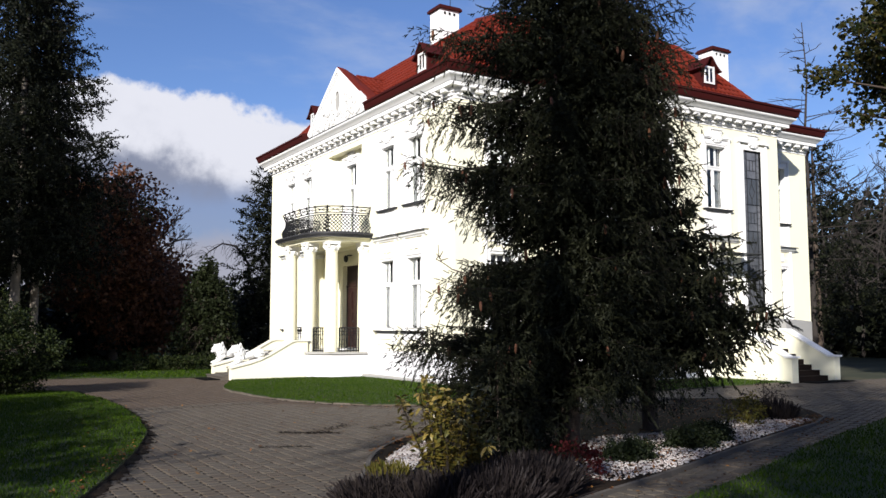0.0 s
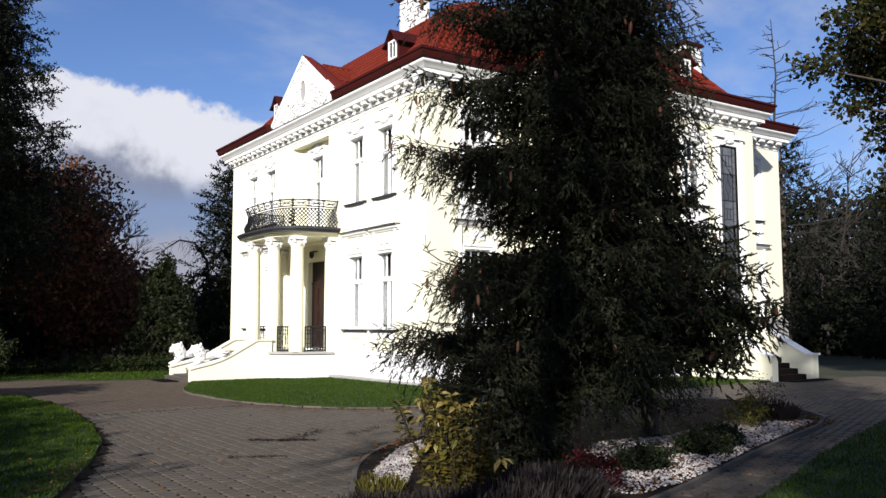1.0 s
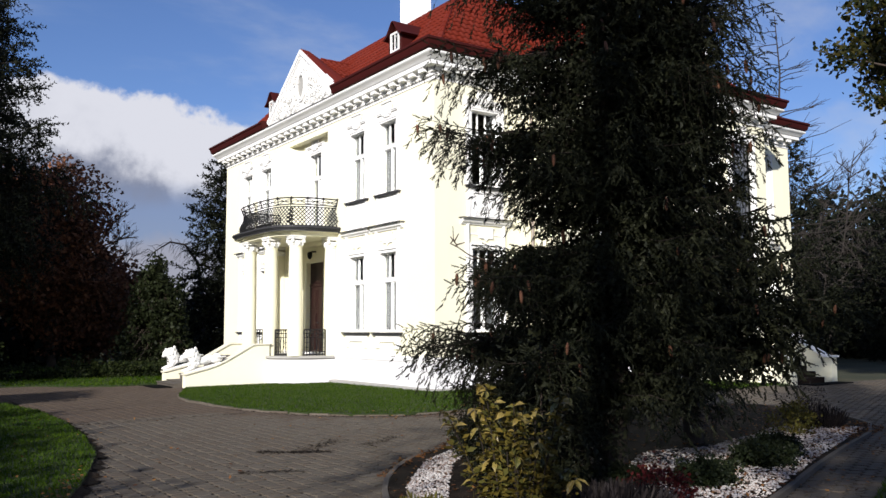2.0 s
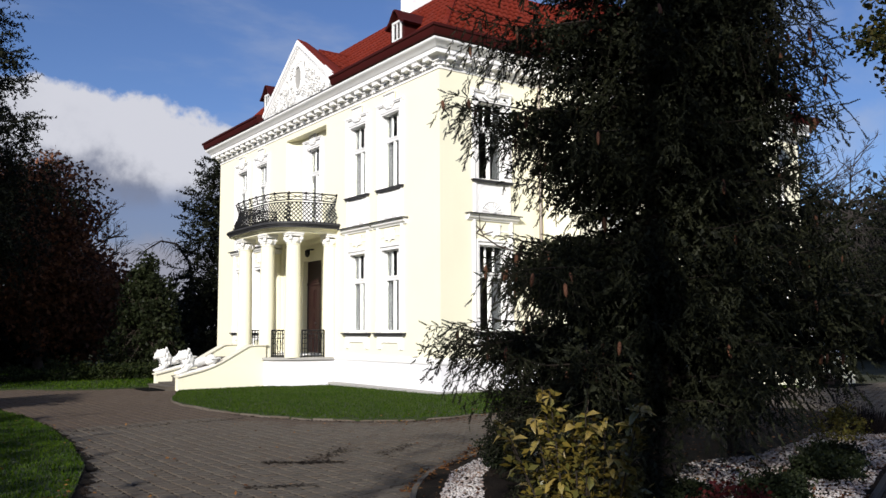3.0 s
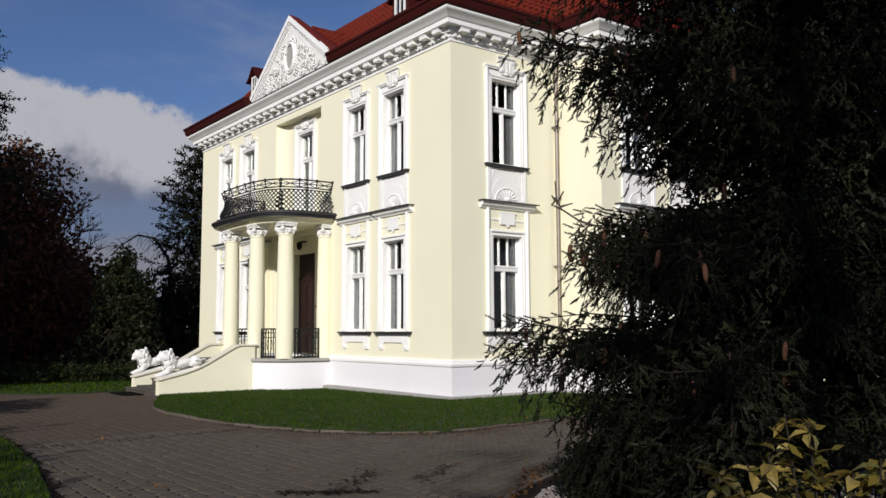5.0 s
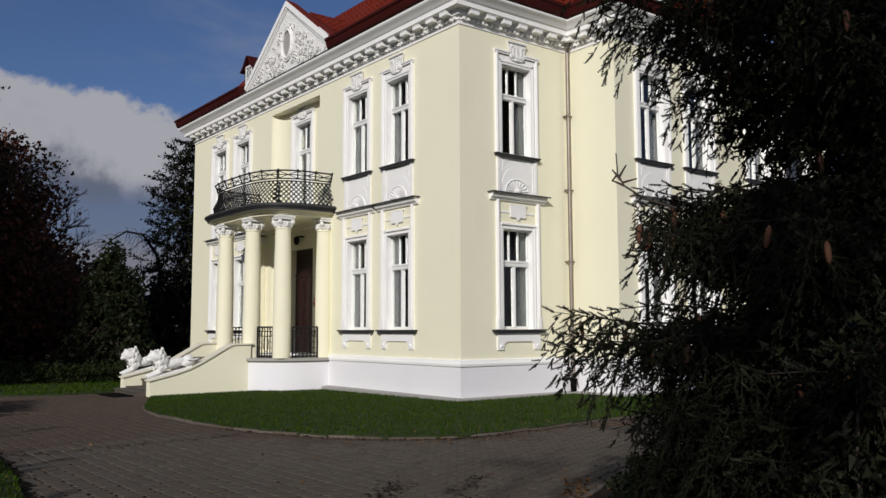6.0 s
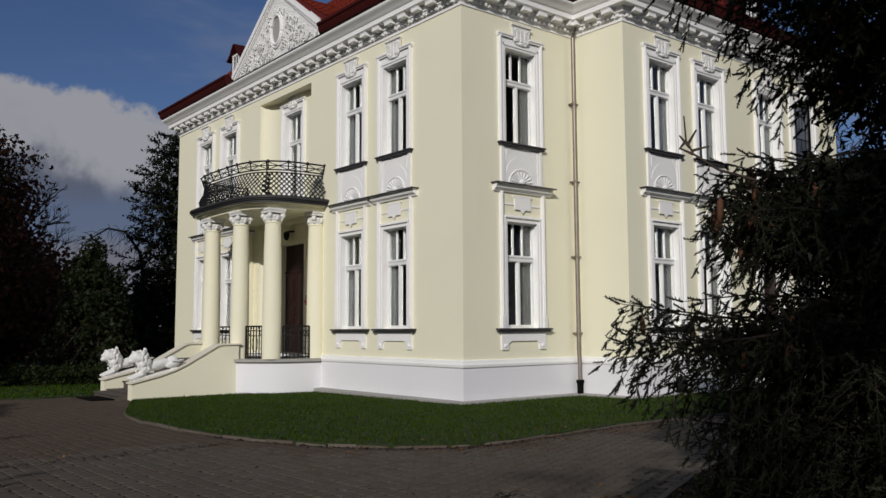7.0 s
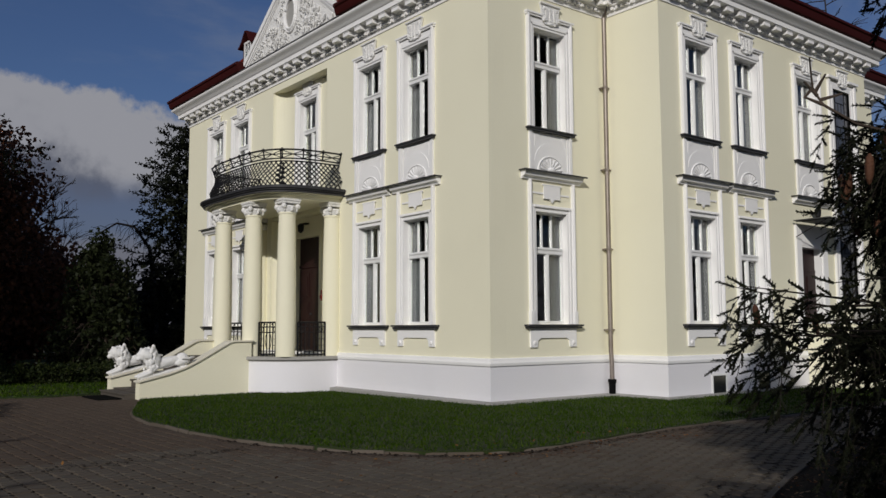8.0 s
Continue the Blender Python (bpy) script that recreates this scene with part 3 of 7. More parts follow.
def lower_surround():
    bm = boxes((-0.54, -0.50, -0.03, 0.139, G0, G1), (0.50, 0.54, -0.03, 0.139, G0, G1), (-0.50, 0.50, -0.03, 0.139, G1 - 0.04, G1),
               (-0.666, -0.54, -0.025, -0.001, G0, 4.30), (0.54, 0.666, -0.025, -0.001, G0, 4.30), (-0.54, 0.54, -0.025, -0.001, G1, 4.30),
               (-0.722, -0.652, -0.07, -0.001, G0, 4.86), (0.652, 0.722, -0.07, -0.001, G0, 4.86),
               (-0.705, -0.669, -0.088, -0.07, G0, 4.86), (0.669, 0.705, -0.088, -0.07, G0, 4.86),
               (-0.60, -0.555, -0.05, -0.025, G0, 4.30), (0.555, 0.60, -0.05, -0.025, G0, 4.30), (-0.60, 0.60, -0.06, -0.025, 4.25, 4.31),
               (-0.736, -0.638, -0.095, -0.001, G0, 1.95), (0.638, 0.736, -0.095, -0.001, G0, 1.95),
               (-0.58, 0.58, -0.02, -0.001, 4.56, 4.60))
    for k in range(24):
        box(bm, -0.58 + k * 0.0492, -0.55 + k * 0.0492, -0.075, -0.06, 4.255, 4.30)
    prism(bm, [(-0.26, 4.46), (-0.26, 4.76), (0.26, 4.76), (0.26, 4.46), (0.08, 4.46), (0.0, 4.38), (-0.08, 4.46)], -0.05, -0.021)
    box(bm, -0.30, 0.30, -0.055, -0.02, 4.76, 4.79)
    return bm


def apron_bm():
    bm = bmesh.new()
    prism(bm, [(-0.72, 1.16), (-0.72, 1.59), (0.72, 1.59), (0.72, 1.16), (0.52, 1.16), (0.50, 1.30), (0.42, 1.36), (-0.42, 1.36), (-0.50, 1.30), (-0.52, 1.16)], -0.045, -0.001)
    for s in (-1, 1):
        ball(bm, (s * 0.61, -0.045, 1.25), 0.05, 1, 0.6, 1)
    return bm


UP_FRAME, UP_BARS, UP_LIGHTS = window_frame(0.50, U0, U1 - 0.04)
LOW_FRAME, LOW_BARS, LOW_LIGHTS = window_frame(0.50, G0, G1 - 0.04)
UP_PANES = [mesh_of(boxes((a, b, 0.165, 0.171, c, d)), "pane") for a, b, c, d in UP_LIGHTS]
LOW_PANES = [mesh_of(boxes((a, b, 0.165, 0.171, c, d)), "pane") for a, b, c, d in LOW_LIGHTS]
UP_SURROUND, LOW_SURROUND = mesh_of(upper_surround(), "surround"), mesh_of(lower_surround(), "surround")
KEYSTONE, SHELL = mesh_of(keystone_bm(), "keystone", 40), mesh_of(shell_panel_bm(), "shell_panel", 30)
BAND, APRON = mesh_of(band_bm(), "hood_mould"), mesh_of(apron_bm(), "apron")
BAND_TOP = mesh_of(boxes((-0.99, 0.99, -0.22, -0.002, 5.033, 5.05), (-0.995, 0.995, -0.225, -0.21, 5.018, 5.051)), "flashing")
UP_SILL = mesh_of(boxes((-0.76, 0.76, -0.12, 0.139, U0 - 0.035, U0 - 0.003), (-0.73, 0.73, -0.10, -0.001, U0 - 0.08, U0 - 0.046)), "sill")
LOW_SILL = mesh_of(boxes((-0.87, 0.87, -0.14, 0.139, G0 - 0.045, G0 - 0.003), (-0.84, 0.84, -0.11, -0.001, G0 - 0.09, G0 - 0.051)), "sill")
CURTAINS = [(mesh_of(curtain_bm(-0.538, -0.20, U0 + 0.02, U1 - 0.02, 1), "curtain"), mesh_of(curtain_bm(0.20, 0.538, U0 + 0.02, U1 - 0.02, 2), "curtain")),
            (mesh_of(curtain_bm(-0.538, -0.18, G0 + 0.02, G1 - 0.02, 3), "curtain"), mesh_of(curtain_bm(0.20, 0.538, G0 + 0.02, G1 - 0.02, 4), "curtain"))]


def window(m, upper, extras=True, drawn=True):
    w = obj("window", UP_FRAME if upper else LOW_FRAME, M_FRAME, villa, m)
    tagged(w, "white casement window with a divided top light", "", "windows of the villa")
    for n, me in (UP_BARS if upper else LOW_BARS):
        obj(n, me, M_FRAME, w)
    for me in (UP_PANES if upper else LOW_PANES):
        obj("pane", me, M_GLASS, w).visible_shadow = False
    obj("surround", UP_SURROUND if upper else LOW_SURROUND, M_WHITE, w)
    obj("sill", UP_SILL if upper else LOW_SILL, M_METAL, w)
    if upper:
        obj("keystone", KEYSTONE, M_RELIEF, w)
        if extras:
            obj("shell_panel", SHELL, M_WHITE, w)
    else:
        obj("apron", APRON, M_WHITE, w)
    if extras and not upper:
        obj("hood_mould", BAND, M_WHITE, w)
        obj("flashing", BAND_TOP, M_METAL, w)
    if drawn:
        for me in CURTAINS[0 if upper else 1]:
            obj("curtain", me, M_CURTAIN, w)
    return w


for y in FRONT_WINDOWS:
    window(facade(XF, y, -90), True)
    window(facade(XF, y, -90), False)
for x, y in ((16.74, YS), (20.12, YB), (22.15, YB), (30.65, YS)):
    window(facade(x, y), True)
    window(facade(x, y), False)
window(facade(25.10, YB), True)
top_band = obj("hood_mould", BAND, M_WHITE, villa, facade(25.10, YB))
obj("flashing", BAND_TOP, M_METAL, top_band)

# curved niche with the balcony door, and the recess of the main door below it
def niche_points(depth, flat):
    pts = [(NICHE[0], 0.0)]
    half, mid = (NICHE[1] - NICHE[0]) / 2, (NICHE[0] + NICHE[1]) / 2
    for k in range(1, 8):
        a = k / 8 * math.pi / 2
        pts.append((NICHE[0] + (half - flat) * (1 - math.cos(a)), depth * math.sin(a)))
    pts.append((mid - flat, depth))
    return pts + [(2 * mid - y, d) for y, d in pts[::-1]]


def niche(name, depth, flat, z0, z1, gap, label=""):
    """Wall behind the facade's opening; gap: half width and z of its own opening in the flat middle."""
    bm = bmesh.new()
    pts = niche_points(depth, flat)
    mid = (NICHE[0] + NICHE[1]) / 2
    for (ya, da), (yb, db) in zip(pts, pts[1:]):
        if abs((ya + yb) / 2 - mid) < 0.01:
            rows = [(ya, mid - gap[0], z0, z1), (mid + gap[0], yb, z0, z1), (mid - gap[0], mid + gap[0], gap[2], z1)]
            if gap[1] > z0:
                rows.append((mid - gap[0], mid + gap[0], z0, gap[1]))
            for p, q, lo, hi in rows:
                box(bm, XF + da, XF + da + 0.30, p, q, lo, hi)
        else:
            v = [bm.verts.new(c) for c in ((XF + da, ya, z0), (XF + db, yb, z0), (XF + db, yb, z1), (XF + da, ya, z1))]
            bm.faces.new(v)
    v = [bm.verts.new((XF + d, y, z1 + 0.004)) for y, d in pts]
    bm.faces.new(v)
    return part(name, bm, M_CREAM, villa, label, smooth=25)


niche("niche", 0.34, 0.86, 5.20, 8.87, (0.54, 5.36, U1), "concave niche behind the balcony")
niche("entrance_recess", 0.34, 1.05, 0.70, 4.84, (0.78, 0.90, 4.31))
me, bars, lights = window_frame(0.50, 5.37, U1 - 0.04, 0.70)
bd = obj("balcony_door", me, M_FRAME, villa, facade(XF + 0.34, AXIS, -90))
tagged(bd, "white glazed balcony door with a divided top light")
for n, me in bars:
    obj(n, me, M_FRAME, bd)
for a, b, c, d in lights:
    obj("pane", mesh_of(boxes((a, b, 0.165, 0.171, c, d)), "pane"), M_GLASS, bd).visible_shadow = False
obj("surround", UP_SURROUND, M_WHITE, bd)
obj("keystone", KEYSTONE, M_RELIEF, bd)
for sgn in (-1, 1):
    bm = bmesh.new()
    for a, b, c, d, lo in ((0.50, 0.54, -0.03, 0.139, 5.37), (0.54, 0.652, -0.025, -0.001, 5.31), (0.652, 0.722, -0.07, -0.001, 5.31)):
        box(bm, min(sgn * a, sgn * b), max(sgn * a, sgn * b), c, d, lo, U0 - 0.002)
    obj("jamb", mesh_of(bm, "jamb"), M_WHITE, bd)

# main door: two dark leaves with panels under a transom, white surround
dm = facade(XF + 0.34, AXIS, -90)
bm = boxes((-0.72, -0.005, 0.16, 0.22, 0.90, 3.35), (0.005, 0.72, 0.16, 0.22, 0.90, 3.35), (-0.72, 0.72, 0.14, 0.22, 3.36, 3.46), (-0.72, 0.72, 0.17, 0.21, 3.47, 4.25))
for s in (-1, 1):
    for lo, hi in ((1.05, 1.60), (1.75, 2.35), (2.50, 3.20)):
        x0, x1 = sorted((s * 0.12, s * 0.60))
        box(bm, x0, x1, 0.135, 0.16, lo, hi)
        box(bm, x0 + 0.07, x1 - 0.07, 0.12, 0.135, lo + 0.07, hi - 0.07)
door = part("main_door", bm, M_DOOR, villa, "dark red-brown panelled double door, shut", m=dm)
bm = bmesh.new()
ball(bm, (0.08, 0.09, 2.0), 0.035)
tube(bm, [(0.08, 0.16, 2.0), (0.08, 0.09, 2.0)], 0.012)
part("door_handle", bm, M_METAL, door)
part("door_surround", boxes((-0.88, -0.72, -0.02, 0.22, 0.90, 4.40), (0.72, 0.88, -0.02, 0.22, 0.90, 4.40), (-0.72, 0.72, -0.02, 0.22, 4.25, 4.40)), M_CREAM, villa, m=dm)
part("call_panel", boxes((0.90, 0.99, -0.05, -0.001, 2.36, 2.66), (0.91, 0.98, -0.09, -0.051, 2.42, 2.52)), M_RED, villa, "small red call box", m=dm)
bm = boxes((-0.10, 0.10, -0.13, -0.001, 4.62, 4.66), (-0.02, 0.02, -0.20, -0.13, 4.60, 4.64))
lathe(bm, [(0.03, 4.64), (0.10, 4.58), (0.085, 4.42), (0.03, 4.36)], 0, -0.22, 8)
part("wall_lantern", bm, M_IRON, villa, "black iron wall lantern", m=dm)


# ---- porch and balcony ----
def bow(a, b, n, count=40):
    """Half of a rounded plan in front of the facade, from the near end to the far end."""
    pts = []
    for k in range(count + 1):
        t = math.pi * k / count - math.pi / 2
        c, s = abs(math.cos(t)), math.sin(t)
        pts.append((XF - a * c ** (2 / n), AXIS + b * math.copysign(abs(s) ** (2 / n), s)))
    return pts


bm = bmesh.new()
slab(bm, bow(2.15, 2.40, 3.0) , -0.5, 0.74)
part("porch_base", bm, M_PLINTH, villa, "curved pale rendered porch base", smooth=30)
bm = bmesh.new()
slab(bm, bow(2.17, 2.42, 3.0), 0.744, 0.78)
slab(bm, bow(2.22, 2.47, 3.0), 0.782, 0.86)
part("porch_floor", bm, M_STONE, villa, "grey stone porch floor slab", smooth=30)

column_bm = bmesh.new()
lathe(column_bm, [(0.25, 0.862), (0.255, 1.6), (0.25, 2.6), (0.235, 3.8), (0.218, 4.55), (0.235, 4.56), (0.235, 4.60), (0.22, 4.61)], 0, 0, 28)
column_me = mesh_of(column_bm, "column", 40)
cap = bmesh.new()
lathe(cap, [(0.22, 4.60), (0.25, 4.66), (0.27, 4.74), (0.25, 4.78)], 0, 0, 24)
for sx in (-1, 1):
    for sy in (-1, 1):
        for k, r in enumerate((0.072, 0.05, 0.03)):
            ball(cap, (sx * (0.20 + 0.012 * k), sy * (0.20 + 0.012 * k), 4.76), r, 1, 1, 1.1)
for k in range(8):
    a = 2 * math.pi * k / 8
    ball(cap, (0.24 * math.cos(a), 0.24 * math.sin(a), 4.68), 0.06, 0.8, 0.8, 1.3)
box(cap, -0.245, 0.245, -0.245, 0.245, 4.84, 4.90)
box(cap, -0.265, 0.265, -0.265, 0.265, 4.90, 4.955)
cap_me = mesh_of(cap, "capital", 40)
for x, y in ((13.50, 27.86), (13.07, 28.94), (13.07, 2 * AXIS - 28.94), (13.50, 2 * AXIS - 27.86), (14.80, 27.75), (14.80, 2 * AXIS - 27.75)):
    col = obj("column", column_me, M_CREAM, villa, pose(x, y, 0))
    tagged(col, "smooth cream column with a white Ionic capital", group="porch columns")
    obj("capital", cap_me, M_RELIEF, col)

bm = bmesh.new()
slab(bm, bow(2.06, 2.42, 3.6), 4.957, 5.04)
slab(bm, bow(2.14, 2.50, 3.8), 5.042, 5.09)
slab(bm, bow(2.22, 2.58, 4.0), 5.092, 5.15)
balcony = part("balcony", bm, M_CREAM, villa, "bowed balcony on columns", smooth=30)
bm = bmesh.new()
for a, b, z0, z1 in ((2.26, 2.62, 5.10, 5.16), (2.30, 2.66, 5.162, 5.20), (2.34, 2.70, 5.202, 5.255), (2.28, 2.64, 5.257, 5.285)):
    slab(bm, bow(a, b, 4.0), z0, z1)
part("slab_edge", bm, M_METAL, balcony, "dark sheet-clad slab edge", smooth=30)


def rail_point(s, h):
    """A point of the bulging balustrade: s from 0 (near) to 1 (far), h from 0 to 1."""
    pts = RAIL
    k = min(int(s * (len(pts) - 1)), len(pts) - 2)
    f = s * (len(pts) - 1) - k
    x, y = pts[k][0] * (1 - f) + pts[k + 1][0] * f, pts[k][1] * (1 - f) + pts[k + 1][1] * f
    c = Vector((x - XF, y - AXIS))
    swell = 0.16 * math.exp(-((h - 0.22) / 0.22) ** 2) + 0.10 * max(0.0, h - 0.72) / 0.28
    c *= 1 + swell / max(c.length, 0.5)
    return Vector((min(XF - 0.02, XF + c.x), AXIS + c.y, 5.29 + 0.97 * h))


def even(pts, n):
    d = [0.0]
    for a, b in zip(pts, pts[1:]):
        d.append(d[-1] + math.dist(a, b))
    out = []
    for k in range(n + 1):
        t = d[-1] * k / n
        i = max(j for j in range(len(d) - 1) if d[j] <= t + 1e-9)
        f = (t - d[i]) / (d[i + 1] - d[i])
        out.append((pts[i][0] * (1 - f) + pts[i + 1][0] * f, pts[i][1] * (1 - f) + pts[i + 1][1] * f))
    return out, d[-1]


RAIL, RAIL_LENGTH = even(bow(2.00, 2.36, 3.6, 240), 160)
rail_bm = bmesh.new()
for h, r in ((0.02, 0.020), (0.70, 0.018), (0.77, 0.020), (0.88, 0.014), (1.0, 0.024)):
    tube(rail_bm, [rail_point(k / 120, h) for k in range(121)], r)
railing = part("railing", rail_bm, M_IRON, balcony, "black wrought-iron lattice balustrade")
bm = bmesh.new()
step = 0.135 / RAIL_LENGTH
lean = 0.62 / RAIL_LENGTH
k = -5
while k * step < 1.0:
    for sgn in (-1, 1):
        pts = []
        for j in range(7):
            h = 0.02 + 0.68 * j / 6
            s = k * step + (lean * j / 6 if sgn > 0 else lean * (1 - j / 6))
            if 0.0 <= s <= 1.0:
                pts.append(rail_point(s, h))
        if len(pts) > 2:
            tube(bm, pts, 0.016, 4)
    k += 1
tagged(part("lattice", bm, M_IRON, railing), kind="stuff")
bm = bmesh.new()
n = 14
for k in range(n):
    for sgn in (-1, 1):
        tube(bm, [rail_point((k + (j / 6)) / n, 0.78 + 0.2 * (j / 6 if sgn > 0 else 1 - j / 6)) for j in range(7)], 0.011, 4)
part("frieze_bars", bm, M_IRON, railing)
for k in range(n + 1):
    bm = bmesh.new()
    tube(bm, [rail_point(k / n, h) for h in (0.76, 0.9, 1.0)], 0.02, 6)
    ball(bm, rail_point(k / n, 1.02), 0.034, level=1)
    part("stud", bm, M_IRON, railing)
for s in (0.22, 0.78):
    bm = bmesh.new()
    tube(bm, [rail_point(s, h) for h in (0.0, 0.2, 0.4, 0.6, 0.8, 1.0)], 0.02)
    for j in range(9):
        p = rail_point(s + (0.008 if j % 2 else -0.008), 0.08 + 0.07 * j)
        ball(bm, p, 0.072 - 0.004 * j, 1, 1, 0.8, 1)
    part("rosette", bm, M_IRON, railing, "wrought-iron leaf ornament")


def grille(a, b):
    """A porch grille between two points of the floor."""
    a, b = Vector((*a, 0.865)), Vector((*b, 0.865))
    bm = bmesh.new()

    def p(u, h):
        q = a.lerp(b, u)
        return (q.x, q.y, q.z + h)

    for h, r in ((0.04, 0.022), (0.13, 0.014), (0.62, 0.014), (0.76, 0.016), (0.88, 0.026)):
        tube(bm, [p(0, h), p(1, h)], r)
    for u in (0.0, 0.13, 0.26, 0.42, 0.58, 0.74, 0.87, 1.0):
        tube(bm, [p(u, 0.0), p(u, 0.88)], 0.026 if u in (0.0, 1.0) else 0.017)
    for h in (0.28, 0.45):
        tube(bm, [p(0, h), p(0.25, h)], 0.009)
        tube(bm, [p(0.75, h), p(1, h)], 0.009)
    tube(bm, [p(0.5 + 0.16 * math.cos(t), 0.40 + 0.22 * math.sin(t)) for t in np.linspace(0, 2 * math.pi, 15)], 0.010)
    for c in (0.16, 0.84):
        tube(bm, [p(c + 0.07 * math.cos(t), 0.70 + 0.06 * math.sin(t)) for t in np.linspace(0, 2 * math.pi, 9)], 0.009)
    for c in (0.30, 0.70):
        ball(bm, p(c, 0.83), 0.025, level=1)
    part("grille", bm, M_IRON, villa, "black wrought-iron porch grille")


for s in (1, -1):
    for a, b in (((13.14, 28.66), (13.40, 28.10)), ((13.78, 27.72), (14.55, 27.66))):
        grille((a[0], a[1] if s > 0 else 2 * AXIS - a[1]), (b[0], b[1] if s > 0 else 2 * AXIS - b[1]))

# front steps between sloping parapets
stair = thing("front_steps", (11.3, AXIS, gz(AXIS)), "grey stone front steps between cream parapets", "steps")
part("step", boxes((9.80, 10.12, AXIS - 0.95, AXIS + 0.95, -0.4, -0.005), (9.76, 10.12, AXIS - 0.955, AXIS + 0.955, -0.004, 0.03)), M_STEP, stair)
for k in range(5):
    z = -0.12 + 0.196 * (k + 1)
    part("step", boxes((10.15 + 0.42 * k, 12.72 if k == 4 else 10.15 + 0.42 * (k + 1) + 0.03, AXIS - 0.96, AXIS + 0.96, z - 0.30, z - 0.04), (10.11 + 0.42 * k, 12.72 if k == 4 else 10.15 + 0.42 * (k + 1), AXIS - 0.965, AXIS + 0.965, z - 0.04, z - 0.002)), M_STEP, stair)
LINE = [(10.05, 0.30), (10.75, 0.47), (11.15, 0.60), (11.45, 0.74), (12.30, 1.21), (12.42, 1.24), (12.92, 1.24)]
for y0, y1 in ((AXIS - 1.27, AXIS - 0.97), (AXIS + 0.97, AXIS + 1.27)):
    bm = bmesh.new()
    prism(bm, [(10.05, -0.5), *LINE, (12.92, -0.5)], y0, y1)
    par = part("parapet", bm, M_CREAM, stair)
    bm = bmesh.new()
    prism(bm, [(x - 0.04 if k == 0 else x, z + 0.003) for k, (x, z) in enumerate(LINE)] + [(x if k else x + 0.05, z + 0.042) for k, (x, z) in enumerate(LINE[::-1])][:-1] + [(10.01, 0.342)], y0 - 0.045, y1 + 0.045)
    part("coping", bm, M_COPING, par, "pale stone coping")


def lion(y):
    """A reclining lion on the lower slope of a parapet, facing away from the house."""
    bm = bmesh.new()
    r = random.Random(5)

    def blob(x, dy, z, s, sx=1.0, sy=1.0, sz=1.0):
        ball(bm, (x, y + dy, z), s, sx, sy, sz)

    x0, z0 = 10.22, 0.42
    box(bm, x0 - 0.15, x0 + 1.25, y - 0.15, y + 0.15, z0 - 0.10, z0 - 0.03)
    blob(x0 + 0.62, 0, z0 + 0.19, 0.20, 2.2, 0.72, 0.80)
    blob(x0 + 1.02, 0, z0 + 0.18, 0.18, 1.0, 0.8, 1.0)
    blob(x0 + 0.98, 0.10, z0 + 0.10, 0.12, 1.7, 0.7, 0.9)
    blob(x0 + 0.98, -0.10, z0 + 0.10, 0.12, 1.7, 0.7, 0.9)
    blob(x0 + 0.30, 0, z0 + 0.33, 0.22, 0.9, 0.85, 1.3)
    blob(x0 + 0.12, 0, z0 + 0.55, 0.19, 0.95, 1.0, 1.05)
    blob(x0 - 0.05, 0, z0 + 0.49, 0.085, 0.9, 1.0, 0.9)
    blob(x0 - 0.03, 0, z0 + 0.60, 0.06, 0.9, 1.2, 0.9)
    for k in range(60):
        a, h = r.uniform(0.5, 5.8), r.uniform(0.12, 0.70)
        rr = 0.203 - 0.10 * max(0, h - 0.55)
        blob(x0 + 0.22 - rr * 0.9 * math.cos(a), rr * 0.85 * math.sin(a), z0 + h, r.uniform(0.030, 0.055), 1, 0.8, 1.7)
    for s in (-1, 1):
        blob(x0 + 0.20, s * 0.13, z0 + 0.62, 0.03)
        tube(bm, [(x0 + 0.34, y + s * 0.12, z0 + 0.16), (x0 + 0.10, y + s * 0.12, z0 + 0.03), (x0 - 0.10, y + s * 0.11, z0 + 0.0)], 0.075, 8, 0.06)
        blob(x0 - 0.12, s * 0.11, z0 + 0.0, 0.07, 1.3, 0.9, 0.7)
    tube(bm, [(x0 + 1.20, y, z0 + 0.15), (x0 + 1.30, y - 0.08, z0 + 0.14), (x0 + 1.12, y - 0.19, z0 + 0.16), (x0 + 0.95, y - 0.19, z0 + 0.22)], 0.04, 6, 0.03)
    ob = obj("lion_statue", mesh_of(bm, "lion_statue", 60), M_STATUE)
    rm = ob.modifiers.new("merge", "REMESH")
    rm.mode, rm.voxel_size, rm.use_smooth_shade = "VOXEL", 0.016, True
    # follow the slope of the coping
    ob.matrix_basis = Matrix.Translation((10.05, 0, 0.36)) @ Matrix.Rotation(radians(-13), 4, "Y") @ Matrix.Diagonal((0.97, 1.0, 0.86, 1.0)) @ Matrix.Translation((-10.05, 0, -0.33))
    tagged(ob, "white stone statue of a reclining lion on a parapet", "statue", "pair of lions")


lion(AXIS - 1.12)
lion(AXIS + 1.12)
mat_bm = bmesh.new()
mz = gz(AXIS) + 0.006
ribs = [(9.25, mz), (9.25, mz + 0.022)]
for k in range(9):
    ribs += [(9.29 + 0.078 * k, mz + 0.022), (9.29 + 0.078 * k, mz + 0.031), (9.33 + 0.078 * k, mz + 0.031), (9.33 + 0.078 * k, mz + 0.022)]
prism(mat_bm, ribs + [(10.0, mz + 0.022), (10.0, mz)], AXIS - 0.75, AXIS + 0.65)
tagged(obj("doormat", mesh_of(mat_bm, "doormat"), M_BLACK), "black ribbed doormat before the front steps", "doormat")

